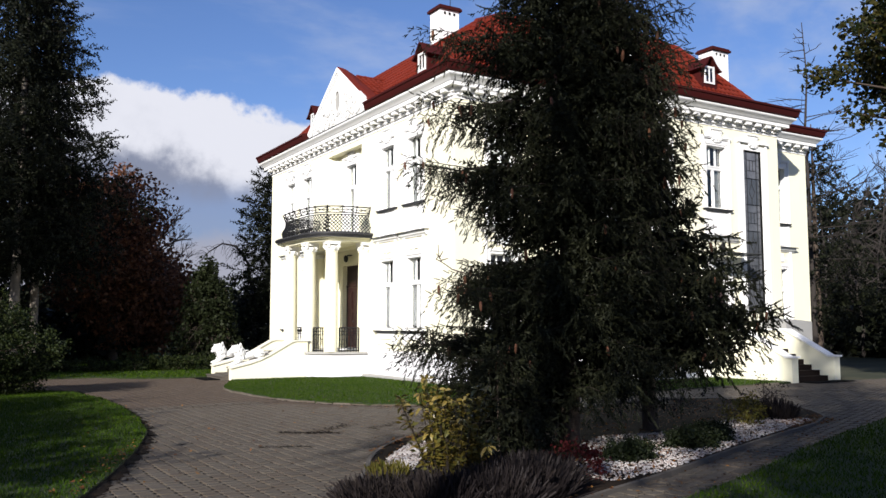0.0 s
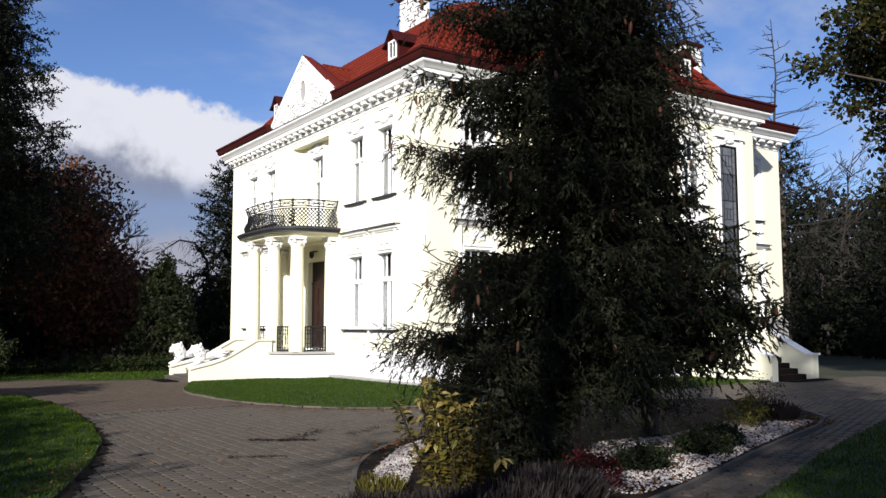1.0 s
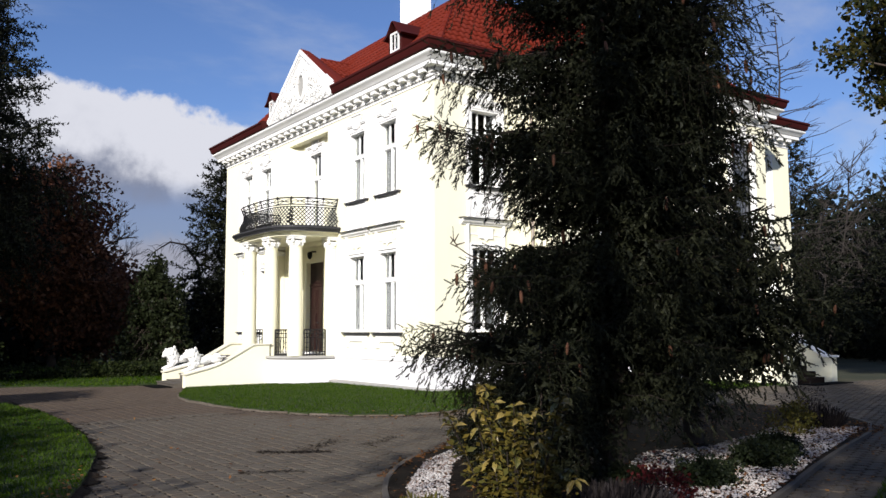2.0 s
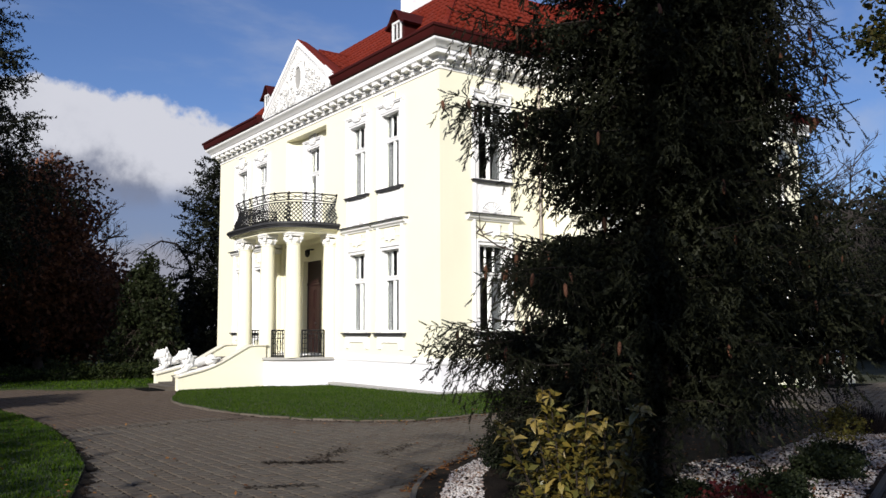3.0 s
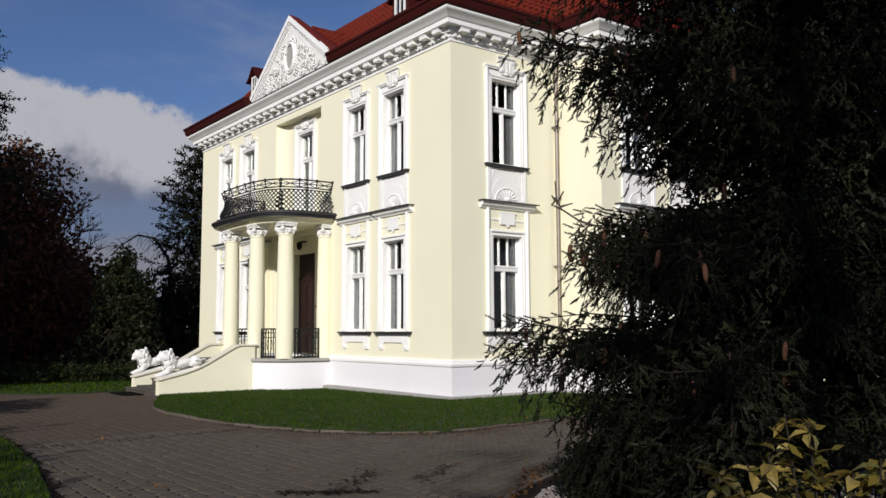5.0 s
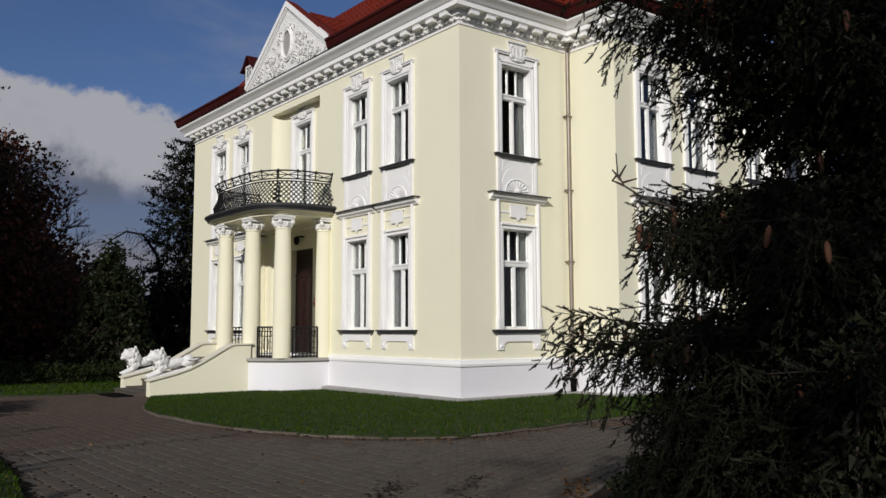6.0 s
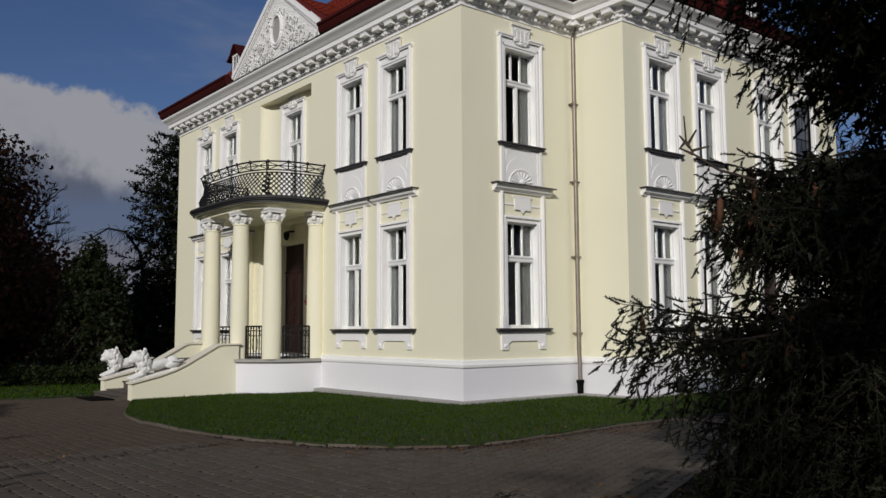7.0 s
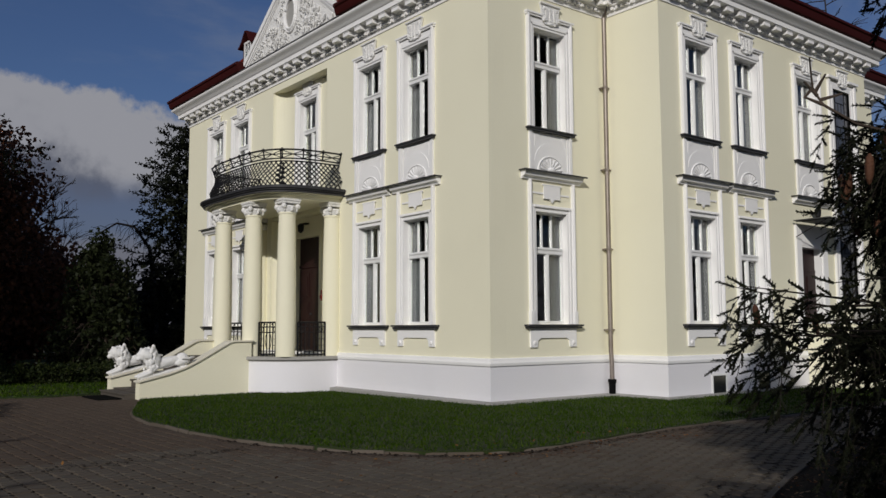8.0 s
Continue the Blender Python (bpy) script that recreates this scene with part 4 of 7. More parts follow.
# side door, canopy, stairs
sd = part("side_door", boxes((-0.50, 0.50, 0.16, 0.22, 1.0, 3.05)), M_DOOR, villa, "dark brown panelled side door", m=facade(25.0, YB))
part("transom_panel", boxes((-0.50, 0.50, 0.17, 0.21, 3.124, 3.70)), M_DOOR, sd)
part("transom", boxes((-0.50, 0.50, 0.15, 0.22, 3.052, 3.12)), M_DOOR, sd)
for x in (-0.42, 0.04):
    for lo, hi in ((1.15, 1.9), (2.0, 2.95)):
        part("panel", boxes((x, x + 0.38, 0.14, 0.159, lo, hi)), M_DOOR, sd)
part("surround", boxes((-0.55, -0.50, -0.03, 0.2, 1.0, 3.75), (0.50, 0.55, -0.03, 0.2, 1.0, 3.75), (-0.5, 0.5, -0.03, 0.2, 3.70, 3.75), (-0.80, -0.55, -0.07, -0.001, 1.0, 4.3), (0.55, 0.80, -0.07, -0.001, 1.0, 4.3), (-0.55, 0.55, -0.04, -0.001, 3.75, 4.3)), M_WHITE, sd)
bm = bmesh.new()
prism(bm, [(24.05, 4.36), (26.25, 4.36), (26.25, 4.385), (24.05, 4.385)], YB - 1.05, YB - 0.08)
can = part("canopy", bm, M_CANOPY, villa, "flat dark canopy on iron stays")
for x in (24.15, 25.15, 26.15):
    bm = bmesh.new()
    tube(bm, [(x, YB - 0.98, 4.37), (x, YB - 0.09, 3.95)], 0.012)
    tube(bm, [(x, YB - 1.04, 4.35), (x, YB - 0.09, 4.35)], 0.012)
    part("stay", bm, M_IRON, can)
bm = boxes((-0.05, 0.05, -0.14, -0.001, 4.62, 4.68))
lathe(bm, [(0.02, 4.80), (0.09, 4.74), (0.075, 4.56), (0.03, 4.50)], 0, -0.18, 8)
part("wall_lantern", bm, M_IRON, villa, m=facade(25.15, YB))

# tall leaded stair window
tw = part("stair_window", boxes((-0.50, -0.44, 0.045, 0.08, 2.30, U1), (0.44, 0.50, 0.045, 0.08, 2.30, U1), (-0.44, 0.44, 0.045, 0.08, 2.30, 2.36), (-0.44, 0.44, 0.045, 0.08, U1 - 0.06, U1)), M_IRON, villa, "tall leaded stair window", m=facade(27.10, YB))
for k in range(6):
    z0, z1 = 2.36 + k * 0.997, 2.36 + (k + 1) * 0.997
    for x0, x1 in ((-0.44, -0.27), (-0.26, 0.26), (0.27, 0.44)):
        obj("pane", mesh_of(boxes((x0, x1, 0.055, 0.061, z0 + 0.01, z1 - 0.01)), "pane"), M_LEAD, tw)
    bm = boxes((-0.44, 0.44, 0.04, 0.054, z0 - 0.012, z0 + 0.012), (-0.275, -0.255, 0.04, 0.054, z0, z1), (0.255, 0.275, 0.04, 0.054, z0, z1))
    for j in range(1, 4):
        box(bm, -0.44, -0.275, 0.043, 0.054, z0 + 0.25 * j - 0.006, z0 + 0.25 * j + 0.006)
        box(bm, 0.275, 0.44, 0.043, 0.054, z0 + 0.25 * j - 0.006, z0 + 0.25 * j + 0.006)
    c = (z0 + z1) / 2
    if k % 2 == 0:
        for p, q in (((0, 0.3), (0.16, 0)), ((0.16, 0), (0, -0.3)), ((0, -0.3), (-0.16, 0)), ((-0.16, 0), (0, 0.3)), ((0, 0.3), (0, 0.48)), ((0, -0.3), (0, -0.48))):
            tube(bm, [(p[0], 0.048, c + p[1]), (q[0], 0.048, c + q[1])], 0.008, 4)
    else:
        for x in (-0.09, 0.09):
            box(bm, x - 0.007, x + 0.007, 0.043, 0.054, c - 0.2, c + 0.2)
        for h in (-0.2, 0.2):
            box(bm, -0.255, 0.255, 0.043, 0.054, c + h - 0.008, c + h + 0.008)
    part("lead_bars", bm, M_IRON, tw)
part("surround", boxes((-0.54, -0.50, -0.03, 0.2, 2.30, U1), (0.50, 0.54, -0.03, 0.2, 2.30, U1), (-0.70, -0.54, -0.025, -0.001, 2.2, 8.6), (0.54, 0.70, -0.025, -0.001, 2.2, 8.6), (-0.54, 0.54, -0.025, -0.001, U1 + 0.002, 8.6), (-0.80, -0.70, -0.07, -0.001, 2.2, 8.66), (0.70, 0.80, -0.07, -0.001, 2.2, 8.66), (-0.62, -0.57, -0.05, -0.025, 2.2, 8.5), (0.57, 0.62, -0.05, -0.025, 2.2, 8.5),
              (-0.88, -0.30, -0.12, -0.001, 8.66, 8.73), (0.30, 0.88, -0.12, -0.001, 8.66, 8.73)), M_WHITE, tw)
obj("keystone", KEYSTONE, M_RELIEF, tw)

steps2 = thing("side_steps", (25.8, 18.2, 0), "stone side steps between cream parapets", "steps")
for k in range(6):
    part("step", boxes((24.86, 26.74, 16.75 + 0.3 * k, 19.74 if k == 5 else 16.75 + 0.3 * (k + 1) + 0.02, -0.3 if k == 0 else 0.17 * k - 0.1, 0.17 * (k + 1) - 0.003)), M_STEPDARK, steps2)
for x0, x1 in ((24.55, 24.85), (26.75, 27.05)):
    bm = bmesh.new()
    ln = [(16.50, 0.79), (16.72, 0.79), (18.35, 1.66), (19.74, 1.66)]
    a = [bm.verts.new((x0, y, z)) for y, z in [(16.50, -0.4), *ln, (19.74, -0.4)]]
    b = [bm.verts.new((x1, y, z)) for y, z in [(16.50, -0.4), *ln, (19.74, -0.4)]]
    bm.faces.new(a)
    bm.faces.new(b[::-1])
    for i in range(len(a)):
        j = (i + 1) % len(a)
        bm.faces.new((a[i], a[j], b[j], b[i]))
    par = part("parapet", bm, M_CREAM, steps2)
    bm = bmesh.new()
    ln = [(16.44, 0.793), (16.72, 0.793), (18.35, 1.663), (19.74, 1.663)]
    loop = ln + [(y, z + 0.06) for y, z in ln[::-1]]
    a, b = [bm.verts.new((x0 - 0.05, y, z)) for y, z in loop], [bm.verts.new((x1 + 0.05, y, z)) for y, z in loop]
    bm.faces.new(a)
    bm.faces.new(b[::-1])
    for i in range(len(a)):
        j = (i + 1) % len(a)
        bm.faces.new((a[i], a[j], b[j], b[i]))
    part("coping", bm, M_WHITE, par)
bm = boxes((27.08, 28.55, 18.55, 19.70, -0.3, 2.1))
bm.verts.ensure_lookup_table()
for v in bm.verts:
    if v.co.z > 2 and v.co.y < 19:
        v.co.z -= 0.12
tagged(obj("concrete_box", mesh_of(bm, "concrete_box"), M_GREYCOVER), "grey concrete box against the house wall beside the side steps", "concrete box")
tagged(obj("doormat", mesh_of(boxes((24.9, 26.9, 15.9, 16.45, gz(16.2) + 0.004, gz(16.2) + 0.03)), "doormat"), M_BLACK), "dark mat at the foot of the side steps", "doormat")

# cellar windows in the plinth
for x in (20.50, 22.4):
    cw = part("cellar_window", boxes((-0.30, -0.26, -0.075, -0.052, 0.04, 0.50), (0.26, 0.30, -0.075, -0.052, 0.04, 0.50), (-0.26, 0.26, -0.075, -0.052, 0.46, 0.50)), M_FRAME, villa, m=facade(x, YB))
    part("pane", boxes((-0.26, 0.26, -0.060, -0.053, 0.04, 0.46)), M_DARKGLASS, cw, "dark cellar pane")
    part("sill", boxes((-0.40, 0.40, -0.24, -0.052, -0.06, 0.02)), M_STONE, cw)

# rainwater pipe in the corner of the bay
bm = bmesh.new()
px, py = XI - 0.15, YS - 0.15
tube(bm, [(px + 0.02, py - 0.20, 9.72), (px + 0.02, py - 0.20, 9.55), (px, py, 9.05), (px, py, 1.05), (px, py - 0.02, 0.80), (px, py - 0.02, 0.36)], 0.055, 10)
pipe = part("downpipe", bm, M_ZINC, villa, "weathered zinc downpipe", smooth=50)
for z in (7.3, 5.3, 3.4, 1.5):
    bm = bmesh.new()
    lathe(bm, [(0.062, z), (0.066, z + 0.01), (0.066, z + 0.05), (0.062, z + 0.06)], px, py, 10)
    box(bm, px - 0.07, px + 0.14, py - 0.015, py + 0.14, z + 0.015, z + 0.045)
    part("bracket", bm, M_ZINC, pipe)
bm = bmesh.new()
lathe(bm, [(0.075, -0.2), (0.08, 0.30), (0.10, 0.33), (0.10, 0.38), (0.07, 0.39)], px, py - 0.02, 10)
part("foot_pipe", bm, M_BLACK, pipe, "black cast foot of the downpipe")


# ---- roof ----
bm = bmesh.new()
sweep(bm, [(0.0, 9.80), (0.50, 9.80), (0.57, 9.84), (0.60, 9.93), (0.62, 10.02), (0.66, 10.05), (0.66, 10.12), (0.60, 10.15), (-0.4, 10.25)], [(XF, AXIS - 3.03)] + PLAN + [(XF, AXIS + 3.03)], False)
part("eave", bm, M_EAVE, villa, "maroon sheet-metal eaves", smooth=30)
MAIN = (14.34, 20.88, 33.15, 38.95)
BAY = (18.10, 19.25, 29.15, 33.0)
RINGS = [(0.80, 10.00), (0.85, 10.22), (3.10, 12.95)]


def hip_ring(r, s):
    return [(r[0] + s, r[1] + s), (r[2] - s, r[1] + s), (r[2] - s, r[3] - s), (r[0] + s, r[3] - s)]


bm = bmesh.new()
for r, top in ((MAIN, (7.6, 15.6)), (BAY, (5.3, 14.30))):
    loops = [[bm.verts.new((x, y, z - 0.06)) for x, y in hip_ring(r, s)] for s, z in RINGS + [top]]
    for a, b in zip(loops, loops[1:]):
        for k in range(4):
            bm.faces.new((a[k], a[(k + 1) % 4], b[(k + 1) % 4], b[k]))
    bm.faces.new(loops[-1])
roof = part("roof", bm, M_TILE, villa, "steep hipped roof of red clay pantiles")

TW, TL = 0.235, 0.31
tile_v, tile_f = [], []
for row, (ly, lift) in enumerate(((0.0, 0.045), (0.0, 0.020), (TL + 0.03, 0.010))):
    for k in range(6):
        u = k / 5
        wave = 0.034 * math.sin(math.pi * min(1.0, u / 0.55)) if u < 0.55 else -0.012 * math.sin(math.pi * (u - 0.55) / 0.45)
        tile_v.append((TW * (u - 0.5), ly, wave + (lift if row != 1 else lift - 0.01)))
for k in range(5):
    tile_f += [(6 + k, k + 1, k), (6 + k, 7 + k, k + 1), (k, k + 1, 13 + k), (k, 13 + k, 12 + k)]
tile_v, tile_f = np.array(tile_v), np.array(tile_f)
TILE = raw_mesh("tile", tile_v, tile_f)
tiles_left = 300
all_v, all_f, count_v = [], [], 0


def lay_tiles(o, u, v, width, slope_len, k0, k1, near):
    """Rows of tiles on a slope from o along u, up along v; the sides close in by k0 and k1 a metre."""
    global tiles_left, count_v
    o, u, v = Vector(o), Vector(u).normalized(), Vector(v).normalized()
    nrm = u.cross(v)
    rot = Matrix((u, v, nrm)).transposed().to_4x4()
    rows = int(slope_len / TL)
    for j in range(rows):
        h = j * TL
        a, b = k0 * (h + 0.15), width - k1 * (h + 0.15)
        n = int((b - a) / TW)
        for k in range(n):
            s = a + (b - a) * (k + 0.5) / n
            p = o + u * s + v * h
            jit = Matrix.Rotation(random.uniform(-0.012, 0.012), 4, "Z")
            m = Matrix.Translation(p) @ rot @ jit
            if near(p) and tiles_left > 0:
                tiles_left -= 1
                obj("tile", TILE, M_TILEO, roof, m)
            else:
                mm = np.array(m)
                all_v.append(tile_v @ mm[:3, :3].T + mm[:3, 3])
                all_f.append(tile_f + count_v)
                count_v += len(tile_v)


rise, run = RINGS[2][1] - RINGS[1][1], RINGS[2][0] - RINGS[1][0]
SL = math.hypot(rise, run)
kk = run / SL
near_front = lambda p: p.y < 25.6 and p.x < 17.5
s1 = 0.85
lay_tiles((MAIN[0] + s1, MAIN[3] - s1, RINGS[1][1]), (0, -1, 0), (run, 0, rise), MAIN[3] - MAIN[1] - 2 * s1, SL, kk, kk, near_front)
lay_tiles((MAIN[0] + s1, MAIN[1] + s1, RINGS[1][1]), (1, 0, 0), (0, run, rise), MAIN[2] - MAIN[0] - 2 * s1, SL, kk, kk, lambda p: p.x < 17.5)
lay_tiles((BAY[0] + s1, BAY[1] + s1, RINGS[1][1]), (1, 0, 0), (0, run, rise), BAY[2] - BAY[0] - 2 * s1, SL, kk, kk, lambda p: False)
lay_tiles((BAY[0] + s1, BAY[1] + s1 + 4, RINGS[1][1]), (0, -1, 0), (run, 0, rise), 4.0, SL, 0, kk, lambda p: False)
r2, q2 = 15.6 - 12.95, 7.6 - 3.10
l2 = math.hypot(r2, q2)
lay_tiles((MAIN[0] + 3.1, MAIN[1] + 3.1, 12.95), (1, 0, 0), (0, q2, r2), MAIN[2] - MAIN[0] - 6.2, l2, q2 / l2, q2 / l2, lambda p: False)
r3, q3 = 14.3 - 12.95, 5.3 - 3.1
l3 = math.hypot(r3, q3)
lay_tiles((BAY[0] + 3.1, BAY[1] + 3.1, 12.95), (1, 0, 0), (0, q3, r3), BAY[2] - BAY[0] - 6.2, l3, q3 / l3, q3 / l3, lambda p: False)


def ridge(pts, r=0.10):
    bm = bmesh.new()
    for a, b in zip(pts, pts[1:]):
        a, b = Vector(a), Vector(b)
        n = max(1, round((b - a).length / 0.38))
        for k in range(n):
            tube(bm, [a.lerp(b, k / n), a.lerp(b, (k + 1.12) / n)], r * 1.06, 8, r * 0.9)
    part("ridge_cap", bm, M_TILE, roof)


for r, top in ((MAIN, (7.6, 15.6)), (BAY, (5.3, 14.30))):
    rings = [[(x, y, z - 0.02) for x, y in hip_ring(r, s)] for s, z in RINGS[1:] + [top]]
    for k in range(4 if r is MAIN else 2):
        ridge([g[k] for g in rings])
    ridge([rings[1][3], rings[1][0], rings[1][1]] if r is MAIN else [rings[1][0], rings[1][1]], 0.06)

# pediment
PX, PH, PZ, PT = 14.60, 3.02, 9.93, 12.30
bm = bmesh.new()
prof = [(AXIS - PH + 0.02, PZ), (AXIS + PH - 0.02, PZ), (AXIS + PH - 0.02, PZ + 0.18), (AXIS, PT - 0.22), (AXIS - PH + 0.02, PZ + 0.18)]
a = [bm.verts.new((PX, y, z)) for y, z in prof]
b = [bm.verts.new((PX + 0.30, y, z)) for y, z in prof]
bm.faces.new(a)
bm.faces.new(b[::-1])
for i in range(5):
    bm.faces.new((a[i], a[(i + 1) % 5], b[(i + 1) % 5], b[i]))
pediment = part("pediment", bm, M_RELIEF, villa, "white carved triangular pediment with an oval niche")
for s in (-1, 1):
    bm = bmesh.new()
    d = Vector((0, s * PH, PZ + 0.22 - PT)).normalized()
    nrm = Vector((0, s * -d.z, s * d.y))
    for o, w, t in ((0.0, 0.15, 0.10), (0.15, 0.09, 0.06), (0.24, 0.06, 0.03)):
        q = [Vector((PX, AXIS, PT)) - nrm * o, Vector((PX, AXIS + s * PH, PZ + 0.22)) - nrm * o + d * 0.05]
        for p in q:
            p.z = max(p.z, PZ + 0.002)
        v = []
        for p in q:
            for ox, on in ((-t, 0), (-t, -w), (0.04, -w), (0.04, 0)):
                c = p + nrm * on + Vector((ox, 0, 0))
                if p is q[0]:
                    c.y = AXIS
                    c.z = p.z + on / max(0.2, abs(nrm.z))
                v.append(bm.verts.new(c))
        for k in range(4):
            j = (k + 1) % 4
            bm.faces.new((v[k], v[j], v[4 + j], v[4 + k]))
        bm.faces.new(v[:4])
        bm.faces.new(v[4:][::-1])
    part("raking_mould", bm, M_WHITE, pediment)
rnd = random.Random(3)
bm = bmesh.new()
for k in range(330):
    y = rnd.uniform(-2.5, 2.5)
    z = rnd.uniform(0.08, 1.85)
    if z > 1.72 * (1 - abs(y) / 2.75) or (y / 0.46) ** 2 + ((z - 0.95) / 0.60) ** 2 < 1:
        continue
    a = rnd.uniform(0, math.pi)
    r = rnd.uniform(0.05, 0.11)
    tube(bm, [(PX - 0.02 - 0.035 * math.sin(math.pi * t), AXIS + y + r * math.cos(a + 2.6 * t) * (0.4 + t), PZ + z + r * math.sin(a + 2.6 * t) * (0.4 + t)) for t in (0, 0.25, 0.5, 0.75, 1)], 0.034, 5, 0.014)
tagged(part("scroll_relief", bm, M_RELIEF, pediment, "carved scrolling leaf relief"), kind="stuff")
bm = bmesh.new()
for rr, th in ((0.32, 0.05), (0.39, 0.03)):
    tube(bm, [(PX - 0.03, AXIS + rr * math.cos(t), PZ + 0.95 + rr * 1.45 * math.sin(t)) for t in np.linspace(0, 2 * math.pi, 33)], th, 6)
part("oval_ring", bm, M_WHITE, pediment)
bm = bmesh.new()
rings = [[bm.verts.new((PX - 0.012 + d, AXIS + f * 0.32 * math.cos(t), PZ + 0.95 + 1.45 * f * 0.32 * math.sin(t))) for t in np.linspace(0, 2 * math.pi, 32, endpoint=False)] for f, d in ((1.0, -0.02), (0.9, 0.004), (0.5, 0.008))]
for a, b in zip(rings, rings[1:]):
    for k in range(32):
        bm.faces.new((a[k], a[(k + 1) % 32], b[(k + 1) % 32], b[k]))
bm.faces.new(rings[-1])
part("oval_field", bm, M_STONE, pediment, "grey recessed oval niche")
part("flashing", boxes((XF - 0.54, PX + 0.1, AXIS - PH + 0.01, AXIS + PH - 0.01, 9.80, 9.83), (PX - 0.06, PX + 0.1, AXIS - PH + 0.01, AXIS + PH - 0.01, 9.832, 9.925)), M_METAL, pediment)

# gable roof behind the pediment, its ridge dropping behind the raised front
RIDGE = 12.04
bm = bmesh.new()
for s in (-1, 1):
    rings = []
    for x, top in ((PX - 0.05, PT + 0.05), (PX + 0.30, PT), (PX + 0.85, RIDGE), (PX + 3.0, RIDGE)):
        f = (top - PZ) / (RIDGE - PZ)
        rings.append([bm.verts.new((x, AXIS + s * y, PZ + z * f)) for y, z in ((PH + 0.10, 0.20), (PH - 0.55, 0.52), (PH - 1.4, 1.08), (0.0, RIDGE - PZ))])
    rim = [bm.verts.new((v.co.x, v.co.y, v.co.z - 0.06)) for v in rings[0]]
    for a, b in zip([rim] + rings, rings):
        for k in range(3):
            bm.faces.new((a[k], a[k + 1], b[k + 1], b[k]))
part("gable_roof", bm, M_TILE, villa, "red tiled gable roof")
lay_tiles((PX + 0.75, AXIS - PH + 0.55, PZ + 0.53), (1, 0, 0), (0, 0.85, 0.56), 1.9, 1.02, 0, 0, lambda p: False)
g2 = Vector((0, PH - 1.4, RIDGE - PZ - 1.08))
lay_tiles((PX + 0.75, AXIS - PH + 1.4, PZ + 1.09), (1, 0, 0), tuple(g2), 1.9, g2.length, 0, 0, lambda p: False)
ridge([(PX + 0.8, AXIS, RIDGE + 0.02), (PX + 2.6, AXIS, RIDGE + 0.02)], 0.08)
tagged(obj("pantile", raw_mesh("pantile", np.concatenate(all_v), np.concatenate(all_f)), M_TILE, roof), kind="stuff")


def dormer(m):
    """Small roof window with an arched hood; local y runs into the roof."""
    fr = part("dormer", boxes((-0.27, -0.20, -0.04, 0.03, 10.98, 11.66), (0.20, 0.27, -0.04, 0.03, 10.98, 11.66), (-0.20, 0.20, -0.04, 0.03, 10.98, 11.05), (-0.20, 0.20, -0.04, 0.03, 11.59, 11.66), (-0.02, 0.02, -0.03, 0.02, 11.05, 11.59)), M_FRAME, villa, "white dormer window under a pointed maroon hood", m=m)
    for a, b in ((-0.20, -0.02), (0.02, 0.20)):
        obj("pane", mesh_of(boxes((a, b, -0.008, -0.002, 11.05, 11.59)), "pane"), M_GLASS, fr)
    bm = boxes((-0.42, -0.27, 0.0, 0.06, 10.55, 11.54), (0.27, 0.42, 0.0, 0.06, 10.55, 11.54), (-0.27, 0.27, 0.0, 0.06, 10.55, 10.98), (-0.27, 0.27, 0.031, 0.06, 10.98, 11.66), (-0.42, -0.37, 0.06, 1.6, 10.55, 11.54), (0.37, 0.42, 0.06, 1.6, 10.55, 11.54))
    prism(bm, [(0.40, 11.53), (0.22, 11.70), (0.0, 11.92), (-0.22, 11.70), (-0.40, 11.53)], 0.061, 0.10)
    part("cheeks", bm, M_EAVE, fr)
    bm = bmesh.new()
    arc = [(0.60, 11.50), (0.46, 11.58), (0.32, 11.70), (0.18, 11.88), (0.06, 12.02), (-0.06, 12.02), (-0.18, 11.88), (-0.32, 11.70), (-0.46, 11.58), (-0.60, 11.50)]
    prism(bm, arc + [(x * 0.86, z - 0.05) for x, z in arc[::-1]], -0.14, 1.9)
    part("hood", bm, M_EAVE, fr, smooth=40)


dormer(facade(15.62, 24.80, -90))
dormer(facade(15.62, 35.0, -90))
dormer(facade(25.75, 20.55))
dormer(facade(21.50, 20.55))


def chimney(x0, x1, y0, y1, z0, z1):
    bm = boxes((x0, x1, y0, y1, z0, z1))
    ch = part("chimney", bm, M_WHITE, villa, "white rendered chimney with a maroon cap")
    bm = boxes((x0 - 0.10, x1 + 0.10, y0 - 0.10, y1 + 0.10, z1 + 0.002, z1 + 0.10), (x0 - 0.05, x1 + 0.05, y0 - 0.05, y1 + 0.05, z1 + 0.10, z1 + 0.16))
    part("cap", bm, M_EAVE, ch, "maroon sheet cap")
    for k in range(3):
        bm = bmesh.new()
        x = x0 + (x1 - x0) * (0.25 + 0.25 * k)
        box(bm, x - 0.05, x + 0.05, y0 - 0.006, y0 + 0.05, z1 - 0.22, z1 - 0.10)
        part("vent", bm, M_BLACK, ch)


chimney(18.05, 18.95, 27.6, 28.4, 12.6, 14.75)
chimney(29.9, 30.9, 23.9, 24.7, 11.5, 14.0)
bm = bmesh.new()
tube(bm, [(18.9, 28.2, 14.8), (18.9, 28.2, 17.2)], 0.014)
part("lightning_rod", bm, M_IRON, villa)


